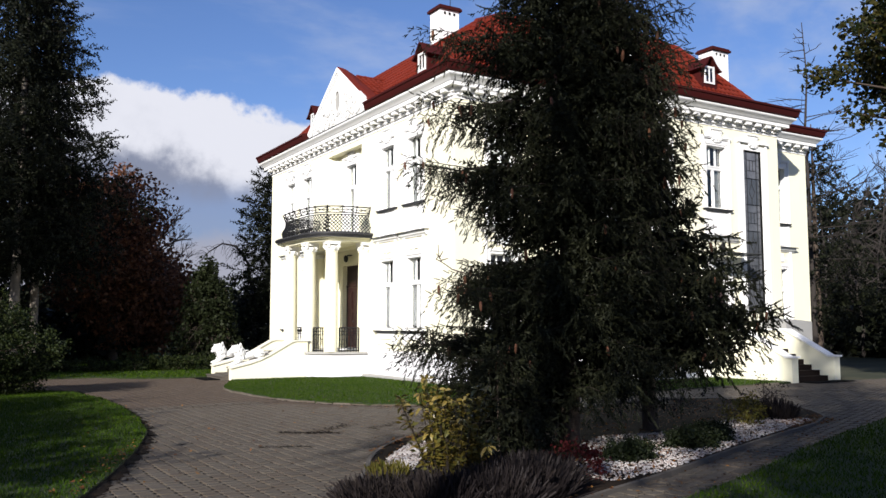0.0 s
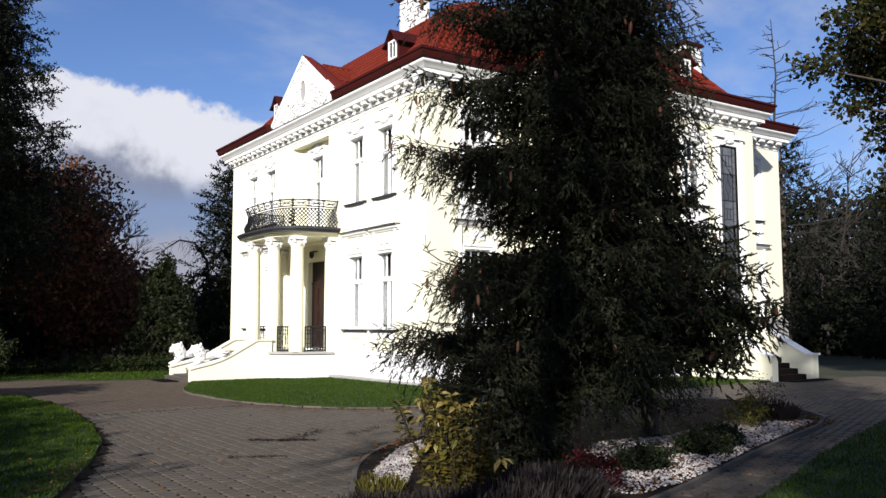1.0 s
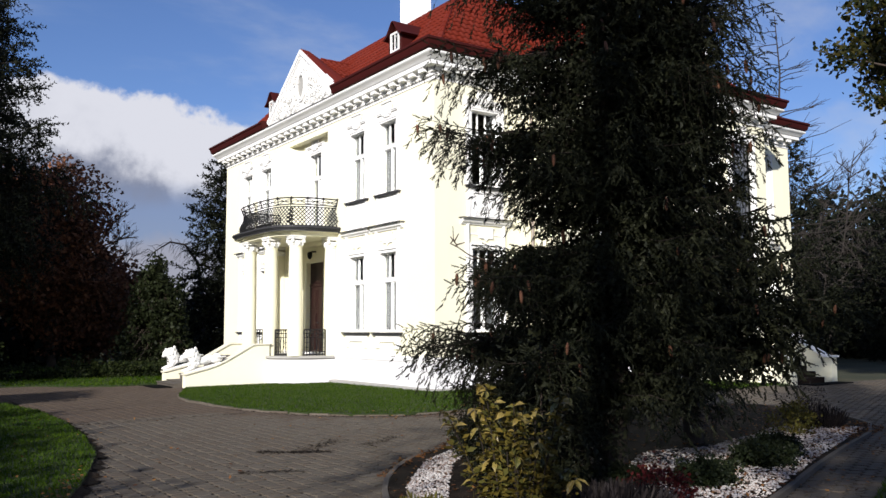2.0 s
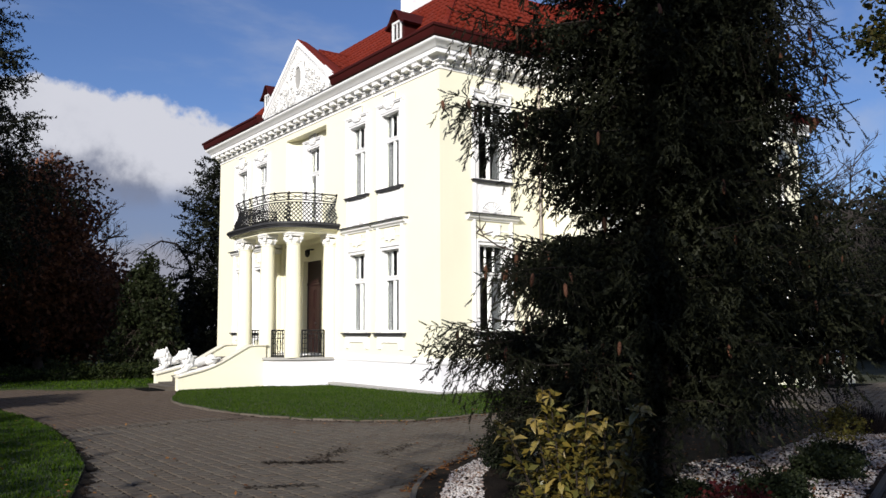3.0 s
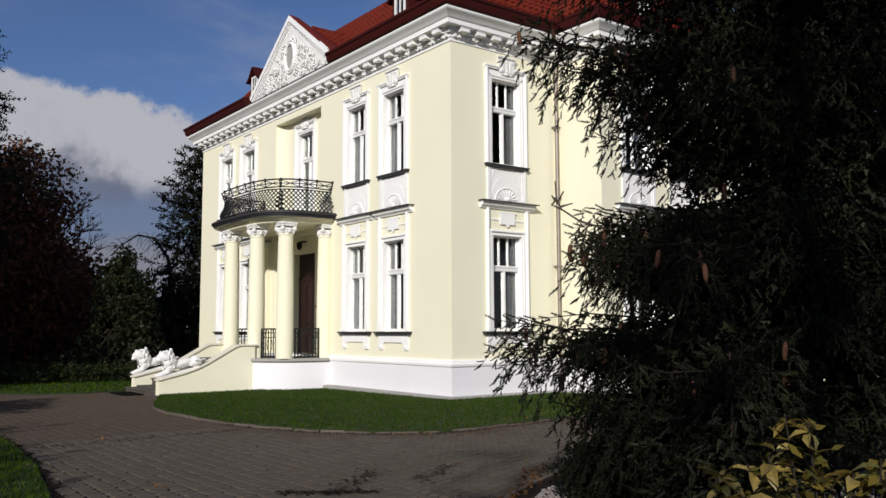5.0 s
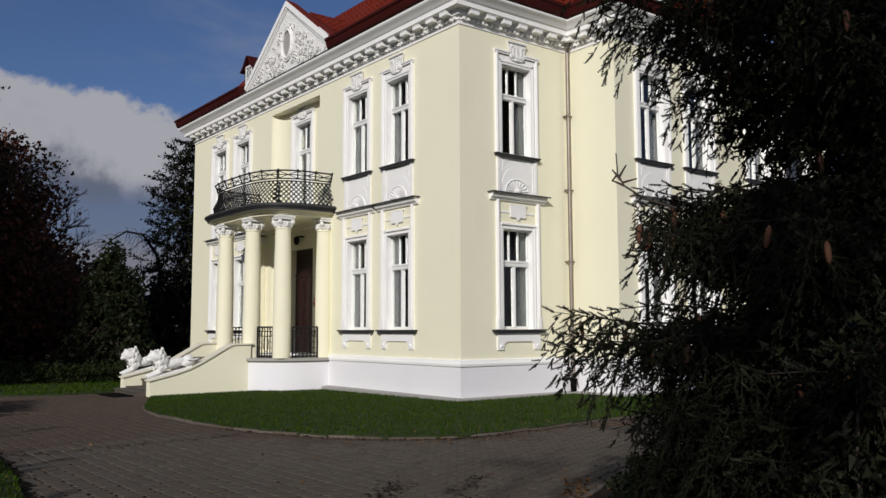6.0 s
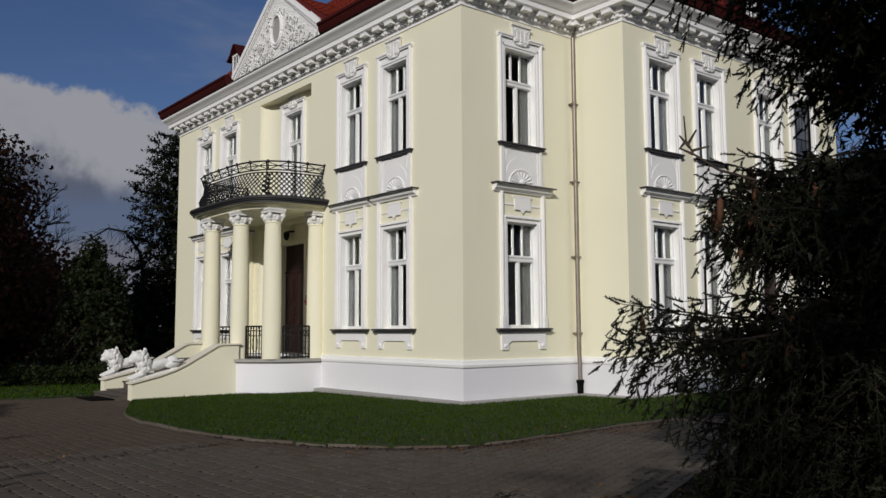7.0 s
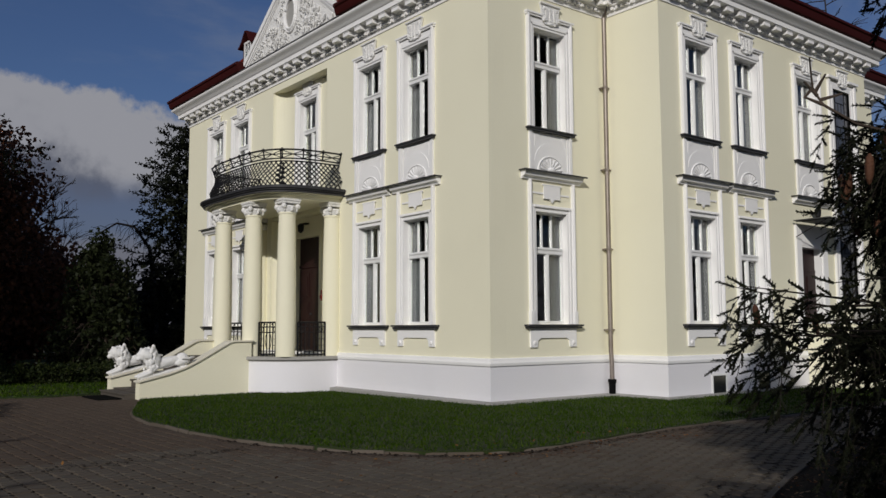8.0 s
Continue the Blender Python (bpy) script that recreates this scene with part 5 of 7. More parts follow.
# ---- ground ----
KERB = [(10.0, 28.35), (9.3, 26.6), (8.70, 25.0), (8.45, 24.0), (8.37, 22.9), (8.38, 21.5), (8.43, 20.1), (8.63, 19.1), (8.93, 18.17), (9.25, 17.45), (9.70, 16.85), (10.2, 16.43), (10.75, 16.2), (11.5, 16.17), (12.5, 16.28), (13.9, 16.42), (15.5, 16.40), (18.0, 16.25), (21.0, 16.30), (24.45, 16.50)]
HOUSE_LAWN = KERB + [(24.45, 19.9), (18.6, 19.9), (18.6, 21.5), (14.8, 21.5), (14.8, 27.6), (12.6, 28.4)]
LEFT_EDGE = [(-1.5, -6.0), (-0.6, 1.0), (0.6, 4.8), (1.7, 7.2), (2.41, 8.65), (2.95, 10.1), (3.58, 11.95), (4.12, 13.9), (4.45, 16.3), (4.66, 19.0), (4.68, 22.0), (4.35, 24.8), (3.2, 26.6), (0.5, 27.6), (-8.0, 28.0)]
LEFT_LAWN = LEFT_EDGE + [(-30.0, 28.0), (-30.0, -6.0)]
FAR_LAWN = [(-30.0, 32.5), (0.0, 33.0), (4.5, 33.6), (6.3, 33.2), (7.3, 31.8), (8.5, 31.1), (10.0, 31.3), (10.0, 31.25), (14.8, 32.3), (14.8, 60.0), (-30.0, 60.0)]
BED = rounded([(4.6, 6.9), (5.55, 8.5), (6.1, 9.5), (6.7, 10.3), (7.5, 11.1), (8.7, 11.75), (10.0, 12.35), (11.8, 13.05), (14.5, 13.9), (17.2, 14.0), (17.9, 12.6), (17.0, 10.6), (15.6, 9.1), (11.66, 7.72), (8.55, 6.45), (6.9, 5.88), (5.4, 5.3), (4.6, 5.7)], 1)
RIGHT_LAWN = [(4.5, -6.0), (5.0, 3.2), (6.4, 4.75), (7.74, 5.30), (9.05, 5.75), (11.55, 6.80), (13.85, 7.62), (16.4, 8.50), (22.0, 9.6), (40.0, 11.0), (60.0, 11.0), (60.0, -6.0)]

bm = bmesh.new()
ys = [-400, -60, -20, -6, 0, 10, 20, 36, 70, 160, 500]
xs = [-400, -60, -20, 0, 20, 40, 80, 500]
grid = [[bm.verts.new((x, y, gz(y) - 0.035)) for x in xs] for y in ys]
for j in range(len(ys) - 1):
    for i in range(len(xs) - 1):
        bm.faces.new((grid[j][i], grid[j][i + 1], grid[j + 1][i + 1], grid[j + 1][i]))
ground = tagged(obj("ground", mesh_of(bm, "ground"), M_FARGROUND), "rough dark grass ground under the park trees", "ground", kind="structure")

PAVED = [(-1.5, -5.9), (4.4, -5.9), (4.9, 3.2), (6.4, 4.72), (16.4, 8.45), (22.0, 9.5), (34.0, 10.5), (34.0, 16.2), (24.5, 16.55), (9.7, 17.5), (8.3, 23.0), (10.2, 28.4), (10.2, 31.3), (6.5, 33.5), (0.0, 33.2), (-8.0, 32.7), (-8.0, 27.9), (4.6, 26.0), (4.6, 17.0), (2.3, 8.6), (-0.7, 1.0)]
pavement = tagged(obj("pavement", mesh_of(sheet(PAVED, -0.06, -0.021), "pavement"), M_JOINT), "grey concrete block paving of the drive", "pavement", kind="structure")
PW, PL = 0.20, 0.165
# interlocking block: bowed sides, cut corners that leave dark pits in the bond
pv, pf = [], []
a, b, c, d = PW / 2 - 0.009, PL / 2 - 0.012, 0.011, 0.012
e = a + d - 2 * d * (b - c) / b
ring = [(a + d, 0), (e, b - c), (a - d - c, b), (c + d - a, b), (-e, b - c), (-a - d, 0), (-e, c - b), (c + d - a, -b), (a - d - c, -b), (e, c - b)]
for z, inset in ((0.0, 0.0045), (-0.026, 0.0)):
    pv += [(x - math.copysign(inset, x), y * (1 - inset / b), z) for x, y in ring]
for k in range(1, 9):
    pf.append((0, k, k + 1))
for k in range(10):
    j = (k + 1) % 10
    pf += [(k, 10 + k, 10 + j), (k, 10 + j, j)]
pv, pf = np.array(pv), np.array(pf)
PAVER = raw_mesh("paver", pv, pf)
PAVER.shade_flat()
gx = np.arange(-2.0, 30.0, PW)
pts = []
for i, x in enumerate(gx):
    yy = np.arange(-5.8, 34.0, PL) + (PL / 2 if i % 2 else 0)
    pts.append(np.stack([np.full(len(yy), x), yy], 1))
pts = np.concatenate(pts)
ok = inside(PAVED, pts)
for poly in (HOUSE_LAWN, LEFT_LAWN, FAR_LAWN, BED, RIGHT_LAWN):
    ok &= ~inside(poly, pts)
pts = pts[ok]
rng = np.random.default_rng(4)
pts = pts + rng.uniform(-0.0035, 0.0035, pts.shape)
lift = rng.normal(0, 0.0022, len(pts)) + 0.004 * np.sin(pts[:, 0] * 1.7) * np.sin(pts[:, 1] * 1.3)
tilt = rng.normal(0, 0.016, (len(pts), 2))
single = (pts[:, 0] > 3.1) & (pts[:, 0] < 6.0) & (pts[:, 1] > 8.6) & (pts[:, 1] < 11.9)
idx = np.nonzero(single)[0][:300]
single[:] = False
single[idx] = True
# beyond the bend the blocks are covered with earth
earthy = pts[:, 1] > 19.6 - 0.05 * pts[:, 0] + 0.3 * np.sin(pts[:, 0] * 1.1)
# and in patches along the edging of the lawn
dense = np.array(even(KERB[:18], 300)[0])
gap = np.min(np.hypot(pts[:, :1] - dense[:, 0], pts[:, 1:] - dense[:, 1]), axis=1)
earthy |= gap < 0.45 + 0.35 * np.sin(pts[:, 0] * 2.3 + 1.0) + rng.normal(0, 0.18, len(pts))
earthy &= ~single
for pick, material in ((~single & ~earthy, M_PAVER), (~single & earthy, M_PAVERBROWN)):
    vv = np.repeat(pv[None], pick.sum(), 0)
    q, h, tl = pts[pick], lift[pick], tilt[pick]
    vv[:, :, 2] += (gzs(q[:, 1]) + h)[:, None] + vv[:, :, 0] * tl[:, :1] + vv[:, :, 1] * tl[:, 1:]
    vv[:, :, 0] += q[:, :1]
    vv[:, :, 1] += q[:, 1:]
    ff = pf[None] + (np.arange(len(q)) * len(pv))[:, None, None]
    blocks = raw_mesh("pavers", vv.reshape(-1, 3), ff.reshape(-1, 3))
    blocks.shade_flat()
    tagged(obj("pavers", blocks, material, pavement), kind="stuff")
for i in idx:
    x, y = pts[i]
    obj("paver", PAVER, M_PAVERO, pavement, pose(x, y, gz(y) + lift[i], math.degrees(tilt[i, 1]), math.degrees(-tilt[i, 0]), 0))


def lawn(name, poly, label, rise=0.045):
    return tagged(obj(name, mesh_of(sheet(poly, -0.06, rise), name), M_TURF), label, "lawn", kind="structure")


house_lawn = lawn("lawn_house", HOUSE_LAWN, "mown lawn round the villa edged with flat stones")
left_lawn = lawn("lawn_drive", LEFT_LAWN, "mown lawn beside the drive", 0.06)
far_lawn = lawn("lawn_far", FAR_LAWN, "sunlit mown lawn beyond the drive", 0.03)
right_lawn = lawn("lawn_path", RIGHT_LAWN, "shaded lawn beside the narrow path", 0.05)
bed = tagged(obj("planting_bed", mesh_of(sheet(BED, -0.05, 0.03), "planting_bed"), M_SOIL), "planting bed with soil and white pebbles", "planting bed", kind="structure")

# dark soil along the worn edge of the lawn by the drive
line, total = even(LEFT_EDGE[3:13], 260)
bm = bmesh.new()
rnd = random.Random(9)
rows = []
for k in range(261):
    a, b = Vector(line[max(0, k - 1)]), Vector(line[min(260, k + 1)])
    n = Vector(((b - a).y, -(b - a).x)).normalized()
    p, w = Vector(line[k]), 0.10 + 0.07 * math.sin(k * 0.7) * math.sin(k * 0.23) + rnd.uniform(-0.03, 0.05)
    q = p + n * w
    rows.append((bm.verts.new((p.x - n.x * 0.05, p.y - n.y * 0.05, gz(p.y) + 0.05)), bm.verts.new((p.x + n.x * w * 0.4, p.y + n.y * w * 0.4, gz(p.y) + 0.028)), bm.verts.new((q.x, q.y, gz(q.y) + 0.004))))
for a, b in zip(rows, rows[1:]):
    bm.faces.new((a[0], a[1], b[1], b[0]))
    bm.faces.new((a[1], a[2], b[2], b[1]))
part("soil_edge", bm, M_SOIL, left_lawn, "dark bare soil along the lawn edge")

# edging stones of the lawn and a gravel strip along the plinth
line, total = even(KERB, 400)
s = 0.0
rnd = random.Random(8)
while s < total - 0.3:
    w = rnd.uniform(0.35, 0.95)
    if s + w > total:
        break
    a, b = line[int(400 * s / total)], line[min(400, int(400 * (s + w - 0.015) / total))]
    d = math.degrees(math.atan2(b[1] - a[1], b[0] - a[0]))
    ln = math.dist(a, b)
    bm = bmesh.new()
    box(bm, -ln / 2, ln / 2, -0.038, 0.038, -0.06, 0.0)
    bmesh.ops.bevel(bm, geom=bm.edges[:], offset=0.012, segments=1, affect="EDGES")
    mx, my = (a[0] + b[0]) / 2, (a[1] + b[1]) / 2
    obj("kerb_stone", mesh_of(bm, "kerb_stone"), M_KERB, house_lawn, pose(mx, my, gz(my) + 0.032 + rnd.uniform(-0.014, 0.012), rnd.uniform(-3, 3), rnd.uniform(-1.5, 1.5), d))
    s += w
bm = bmesh.new()
line, total = even([(x, y) for x, y in BED] + [BED[0]], 500)
for k in range(0, 500, 2):
    a, b = Vector((*line[k], 0)), Vector((*line[k + 2], 0))
    za, zb = gz(a.y), gz(b.y)
    n = Vector((-(b - a).y, (b - a).x, 0)).normalized() * 0.03
    v = [bm.verts.new((p.x, p.y, z)) for p, z in ((a - n, za - 0.05), (b - n, zb - 0.05), (b - n, zb + 0.045), (a - n, za + 0.045), (a + n, za + 0.045), (b + n, zb + 0.045), (b + n, zb - 0.05), (a + n, za - 0.05))]
    bm.faces.new(v[0:4])
    bm.faces.new((v[3], v[2], v[5], v[4]))
    bm.faces.new(v[4:8])
part("bed_edging", bm, M_STEP, bed, "low dark brownish edging")
bm = bmesh.new()
sweep(bm, [(0.0, -0.4), (0.27, -0.4), (0.27, 0.045), (0.0, 0.065)], PLAN)
part("gravel_strip", bm, M_STONE, villa)


# ---- plants ----
def scatter(poly, n, seed):
    r = np.random.default_rng(seed)
    p = np.array(poly)
    lo, hi = p.min(0), p.max(0)
    out = np.empty((0, 2))
    while len(out) < n:
        c = r.uniform(lo, hi, (n, 2))
        out = np.concatenate([out, c[inside(poly, c)]])
    return out[:n]


def blades(name, poly, clip, n, height, seed, parent, rise, tall=1.0):
    x0, x1, y0, y1 = clip
    p = scatter([(x0, y0), (x1, y0), (x1, y1), (x0, y1)], n, seed)
    p = p[inside(poly, p)]
    r = np.random.default_rng(seed + 1)
    k = len(p)
    a, h, w = r.uniform(0, 2 * np.pi, k), height * r.uniform(0.5, 1.25, k), r.uniform(0.004, 0.008, k) * tall
    b = r.uniform(0, 2 * np.pi, k)
    ln = h * r.uniform(0.2, 0.9, k)
    z = gzs(p[:, 1]) + rise - 0.004
    v = np.empty((k, 3, 3))
    v[:, 0] = np.stack([p[:, 0] - w * np.cos(a), p[:, 1] - w * np.sin(a), z], 1)
    v[:, 1] = np.stack([p[:, 0] + w * np.cos(a), p[:, 1] + w * np.sin(a), z], 1)
    v[:, 2] = np.stack([p[:, 0] + ln * np.cos(b), p[:, 1] + ln * np.sin(b), z + h], 1)
    tagged(obj(name, raw_mesh(name, v.reshape(-1, 3), np.arange(3 * k).reshape(-1, 3)), M_BLADE, parent), kind="stuff")


blades("grass", LEFT_LAWN, (0.3, 4.8, 7.5, 26.0), 70000, 0.05, 11, left_lawn, 0.06, 1.4)
blades("grass", HOUSE_LAWN, (8.2, 24.5, 16.0, 28.6), 110000, 0.045, 12, house_lawn, 0.045, 1.6)
blades("grass", RIGHT_LAWN, (7.0, 20.0, 4.0, 10.0), 45000, 0.05, 13, right_lawn, 0.05, 1.4)
blades("grass", FAR_LAWN, (3.0, 15.0, 31.0, 48.0), 30000, 0.07, 14, far_lawn, 0.03, 3.0)


def turned(tmpl, at, along, size, roll):
    """Copies of a template, whose x axis is laid along the given ways."""
    at, along = np.asarray(at, float), np.asarray(along, float)
    x = along / np.linalg.norm(along, axis=1, keepdims=True)
    up = np.tile([0.0, 0.0, 1.0], (len(x), 1))
    up[np.abs(x[:, 2]) > 0.95] = [1.0, 0.0, 0.0]
    y = np.cross(up, x)
    y /= np.linalg.norm(y, axis=1, keepdims=True)
    z = np.cross(x, y)
    c, s = np.cos(roll)[:, None], np.sin(roll)[:, None]
    y, z = y * c + z * s, z * c - y * s
    t = tmpl[None] * np.asarray(size)[:, None, None]
    return at[:, None] + t[:, :, :1] * x[:, None] + t[:, :, 1:2] * y[:, None] + t[:, :, 2:] * z[:, None]


def needles(n, length, width, seed, core=0.0):
    """A shoot one long, set all round with needles that point forwards; core: the thickness of its axis."""
    r = np.random.default_rng(seed)
    v = []
    if core:
        rings = [[np.array([t, k * np.cos(a), k * np.sin(a)]) for a in (0.3, 2.4, 4.5)] for t, k in ((-0.05, core), (0.97, core * 0.3))]
        for k in range(3):
            j = (k + 1) % 3
            v += [rings[0][k], rings[0][j], rings[1][j], rings[0][k], rings[1][j], rings[1][k]]
        v += rings[1]
    for k in range(n):
        t = (k + r.uniform(0, 1)) / n
        a = k * 2.4 + r.uniform(-0.5, 0.5)
        o = np.array([0.0, np.cos(a), np.sin(a)])
        ln = length * r.uniform(0.75, 1.2) * (1.0 - 0.35 * t)
        base = np.array([t, 0, 0])
        side = np.array([0.0, -o[2], o[1]]) * width * 0.5 + np.array([width * 0.4, 0, 0])
        v += [base - side, base + side, base + o * ln * 0.90 + np.array([ln * 0.55, 0, 0])]
    return np.array(v)


NEAR_TWIGS = [needles(10, 0.27, 0.195, k, 0.12) for k in range(5)]
FINE_TWIGS = [needles(19, 0.25, 0.135, k + 20, 0.085) for k in range(4)]
FAR_TWIGS = [needles(9, 0.30, 0.16, k + 9) for k in range(3)]


def conifer(base, height, low, radius, seed, twigs, spacing=0.33, per=6, sec=0.15, tw=0.085, size=0.17, droop=0.34, ragged=0.2, shape=None, extra=(), fill=0.0, hang=0.0):
    """Needle triangles, limbs and tips of a spruce. radius: the crown's radius by height over the foot; shape: a factor by bearing and height;
    extra: long single branches as (bearing, height, length, droop)."""
    r = random.Random(seed)
    bx, by, bz = base
    at, along, sizes, finer = [], [], [], []
    inner, inner_way = [], []
    limbs, tips = [], []

    def branch(a, zz, L, dr, fine=False):
        d = Vector((math.cos(a), math.sin(a), 0))
        side = Vector((-d.y, d.x, 0))
        bend, wave = r.uniform(-0.35, 0.35), r.uniform(0, 6.28)

        def p(u):
            sway = 0.022 * math.sin(9.0 * u + wave) - 0.022 * math.sin(wave)
            return Vector((bx, by, bz + zz)) + d * (L * u) + side * (L * (bend * u * (1 - u) + sway)) + Vector((0, 0, L * (0.10 * u - dr * 1.5 * u * u + dr * 0.95 * u ** 3.2 + sway)))

        limbs.append([p(u) for u in (0, 0.2, 0.4, 0.6, 0.8, 1.0)])
        tips.append(p(1.0))
        for j in range(int(fill * L)):
            u = r.uniform(0.03, 0.72)
            inner.append(p(u) + side * r.uniform(-0.3, 0.3) * L * u + Vector((0, 0, r.uniform(-0.25, 0.1))))
            inner_way.append(d * r.uniform(0.2, 1.0) + side * r.uniform(-1, 1) + Vector((0, 0, r.uniform(-1.2, 0.2))))
        s = 0.16 * L + 0.05
        flip = 1
        while s < L:
            u = s / L
            q = p(u)
            t = (p(min(1, u + 0.03)) - p(u - 0.03)).normalized()
            l2 = min((0.19 if fine else 0.36) * L, 0.20 + 0.60 * (L - s)) * r.uniform(0.55, 1.15) + 0.06
            flip = -flip
            w = (t * 0.60 + side * flip * r.uniform(0.35, 0.95) + Vector((0, 0, r.uniform(-1.5, -0.15) if fine else r.uniform(-0.95, -0.10)))).normalized()
            sag = 0.55 if fine else 0.30
            m = max(1, int(l2 / (tw * 0.72 if fine else tw)))
            cr = w.cross(Vector((0, 0, 1))).normalized()
            for j in range(m):
                f = (j + r.uniform(0.2, 0.8)) / m
                pos = q + w * (l2 * f) - Vector((0, 0, sag * l2 * f * f))
                hand = cr * (1 if j % 2 else -1)
                at.append(pos)
                along.append(w * 0.75 + hand * r.uniform(0.35, 0.85) + Vector((0, 0, r.uniform(-0.45, 0.45) - 0.35 * f if fine else r.uniform(-0.8, 0.25) - 0.6 * f)))
                sizes.append(size * r.uniform(0.7, 1.2) * (1.1 - 0.35 * f))
            at.append(q + w * l2 * 0.9 - Vector((0, 0, sag * 0.81 * l2)))
            along.append(w * 0.9 + Vector((0, 0, r.uniform(-0.7, 0.2))))
            sizes.append(size * r.uniform(0.9, 1.3))
            if fine:
                limbs.append([q, q + w * (l2 * 0.5) - Vector((0, 0, sag * 0.25 * l2)), q + w * l2 - Vector((0, 0, sag * l2))])
            s += sec * r.uniform(0.7, 1.3) * (0.92 if fine else 1.0)
        # strands that hang straight down from the outer branch
        for j in range(int(hang * L * (0.5 if fine else 1.0))):
            u = r.uniform(0.3, 0.98)
            q = p(u) + side * (r.uniform(-0.22, 0.22) * L * (1.05 - u))
            for i in range(r.choice((1, 2, 2, 3))):
                at.append(q)
                w = Vector((r.uniform(-0.25, 0.25), r.uniform(-0.25, 0.25), -1.0))
                along.append(w)
                sizes.append(size * r.uniform(0.9, 1.3))
                q = q + w * (size * 0.85)
        for j in range(5):
            at.append(p(1.0 - 0.05 * j))
            along.append(d + side * (0.9 * r.uniform(-1, 1) if j else 0.0) + Vector((0, 0, r.uniform(0.1, 0.7))))
            sizes.append(size * 1.15)
        finer.extend([fine] * (len(at) - len(finer)))

    z = low
    while z < height * 0.985:
        n = max(3, per + r.choice((-1, 0, 0, 1)))
        turn = r.uniform(0, 6.28)
        for k in range(n):
            a = turn + 6.283 * k / n + r.uniform(-0.25, 0.25)
            L = radius(z) * (1 + r.uniform(-ragged, ragged * 0.6))
            if shape:
                L *= shape(a, z)
            if L > 0.12:
                branch(a, z + r.uniform(-0.12, 0.12), L, droop * r.uniform(0.7, 1.3) * (1.0 - 0.75 * z / height))
        z += spacing * r.uniform(0.8, 1.2)
    for a, zz, L, dr in extra:
        branch(radians(a), zz, L, dr, True)
    at, along, sizes = np.array([tuple(v) for v in at]), np.array([tuple(v) for v in along]), np.array(sizes)
    g = np.random.default_rng(seed)
    kind = g.integers(0, len(twigs), len(at))
    finer = np.array(finer)
    kind[finer] = len(twigs) + g.integers(0, len(FINE_TWIGS), int(finer.sum()))
    twigs = twigs + FINE_TWIGS
    roll = g.uniform(0, 6.28, len(at))
    full = []
    if inner:
        m = len(inner)
        full = [turned(FAR_TWIGS[0], np.array([tuple(v) for v in inner]), np.array([tuple(v) for v in inner_way]), g.uniform(0.9, 1.5, m) * size if size > 0.3 else g.uniform(2.0, 3.2, m) * size, g.uniform(0, 6.28, m)).reshape(-1, 3)]
    verts = np.concatenate(full + [turned(twigs[k], at[kind == k], along[kind == k], sizes[kind == k], roll[kind == k]).reshape(-1, 3) for k in range(len(twigs)) if (kind == k).any()])
    return verts, limbs, tips


def trunk_bm(base, height, r0, lean=0.0, seed=0):
    bm = bmesh.new()
    r = random.Random(seed)
    pts = [(base[0] + lean * k / 8 + r.uniform(-0.02, 0.02), base[1] + r.uniform(-0.02, 0.02), base[2] - 0.2 + (height + 0.2) * k / 8) for k in range(9)]
    tube(bm, pts, r0, 10, r0 * 0.12)
    return bm


def spruce(name, base, height, low, radius, seed, label, twigs, material, bark, r0, cones=0, kw=None):
    verts, limbs, tips = conifer(base, height, low, radius, seed, twigs, **(kw or {}))
    tree = thing(name, base, label, "tree")
    part("trunk", trunk_bm(base, height, r0, seed=seed), bark, tree, smooth=60)
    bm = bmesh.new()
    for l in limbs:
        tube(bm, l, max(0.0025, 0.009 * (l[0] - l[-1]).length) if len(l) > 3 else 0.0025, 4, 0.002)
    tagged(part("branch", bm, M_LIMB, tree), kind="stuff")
    crown = obj("crown", raw_mesh("crown", verts, np.arange(len(verts)).reshape(-1, 3)), material, tree)
    tagged(crown, kind="stuff")
    if cones:
        r = random.Random(seed + 1)
        bm = bmesh.new()
        lathe(bm, [(0.006, 0.0), (0.018, -0.02), (0.022, -0.06), (0.020, -0.10), (0.010, -0.135), (0.003, -0.145)], 0, 0, 7)
        me = mesh_of(bm, "cone", 60)
        pool = [l for l in limbs if len(l) == 6 and (l[0] - l[-1]).length > 0.8 and l[-1].z - base[2] > 1.2]
        long = sorted(pool, key=lambda l: (l[-1] - l[0]).length)[-len(pool) // 5:]
        for k in range(cones):
            l = r.choice(pool if k % 2 else long)
            f = r.uniform(0.62, 0.98) * 5
            i = min(4, int(f))
            q = l[i].lerp(l[i + 1], f - i)
            sc = r.uniform(0.85, 1.25)
            obj("cone", me, M_CONE, crown, Matrix.Translation(q + Vector((r.uniform(-0.15, 0.15), r.uniform(-0.15, 0.15), -0.05))) @ Matrix.Rotation(r.uniform(-0.25, 0.25), 4, "X") @ Matrix.Scale(sc, 4))
    return tree


def taper(pts):
    """Radius by height, straight between the given (height, radius)."""
    hs, rs = [p[0] for p in pts], [p[1] for p in pts]
    return lambda z: float(np.interp(z, hs, rs))


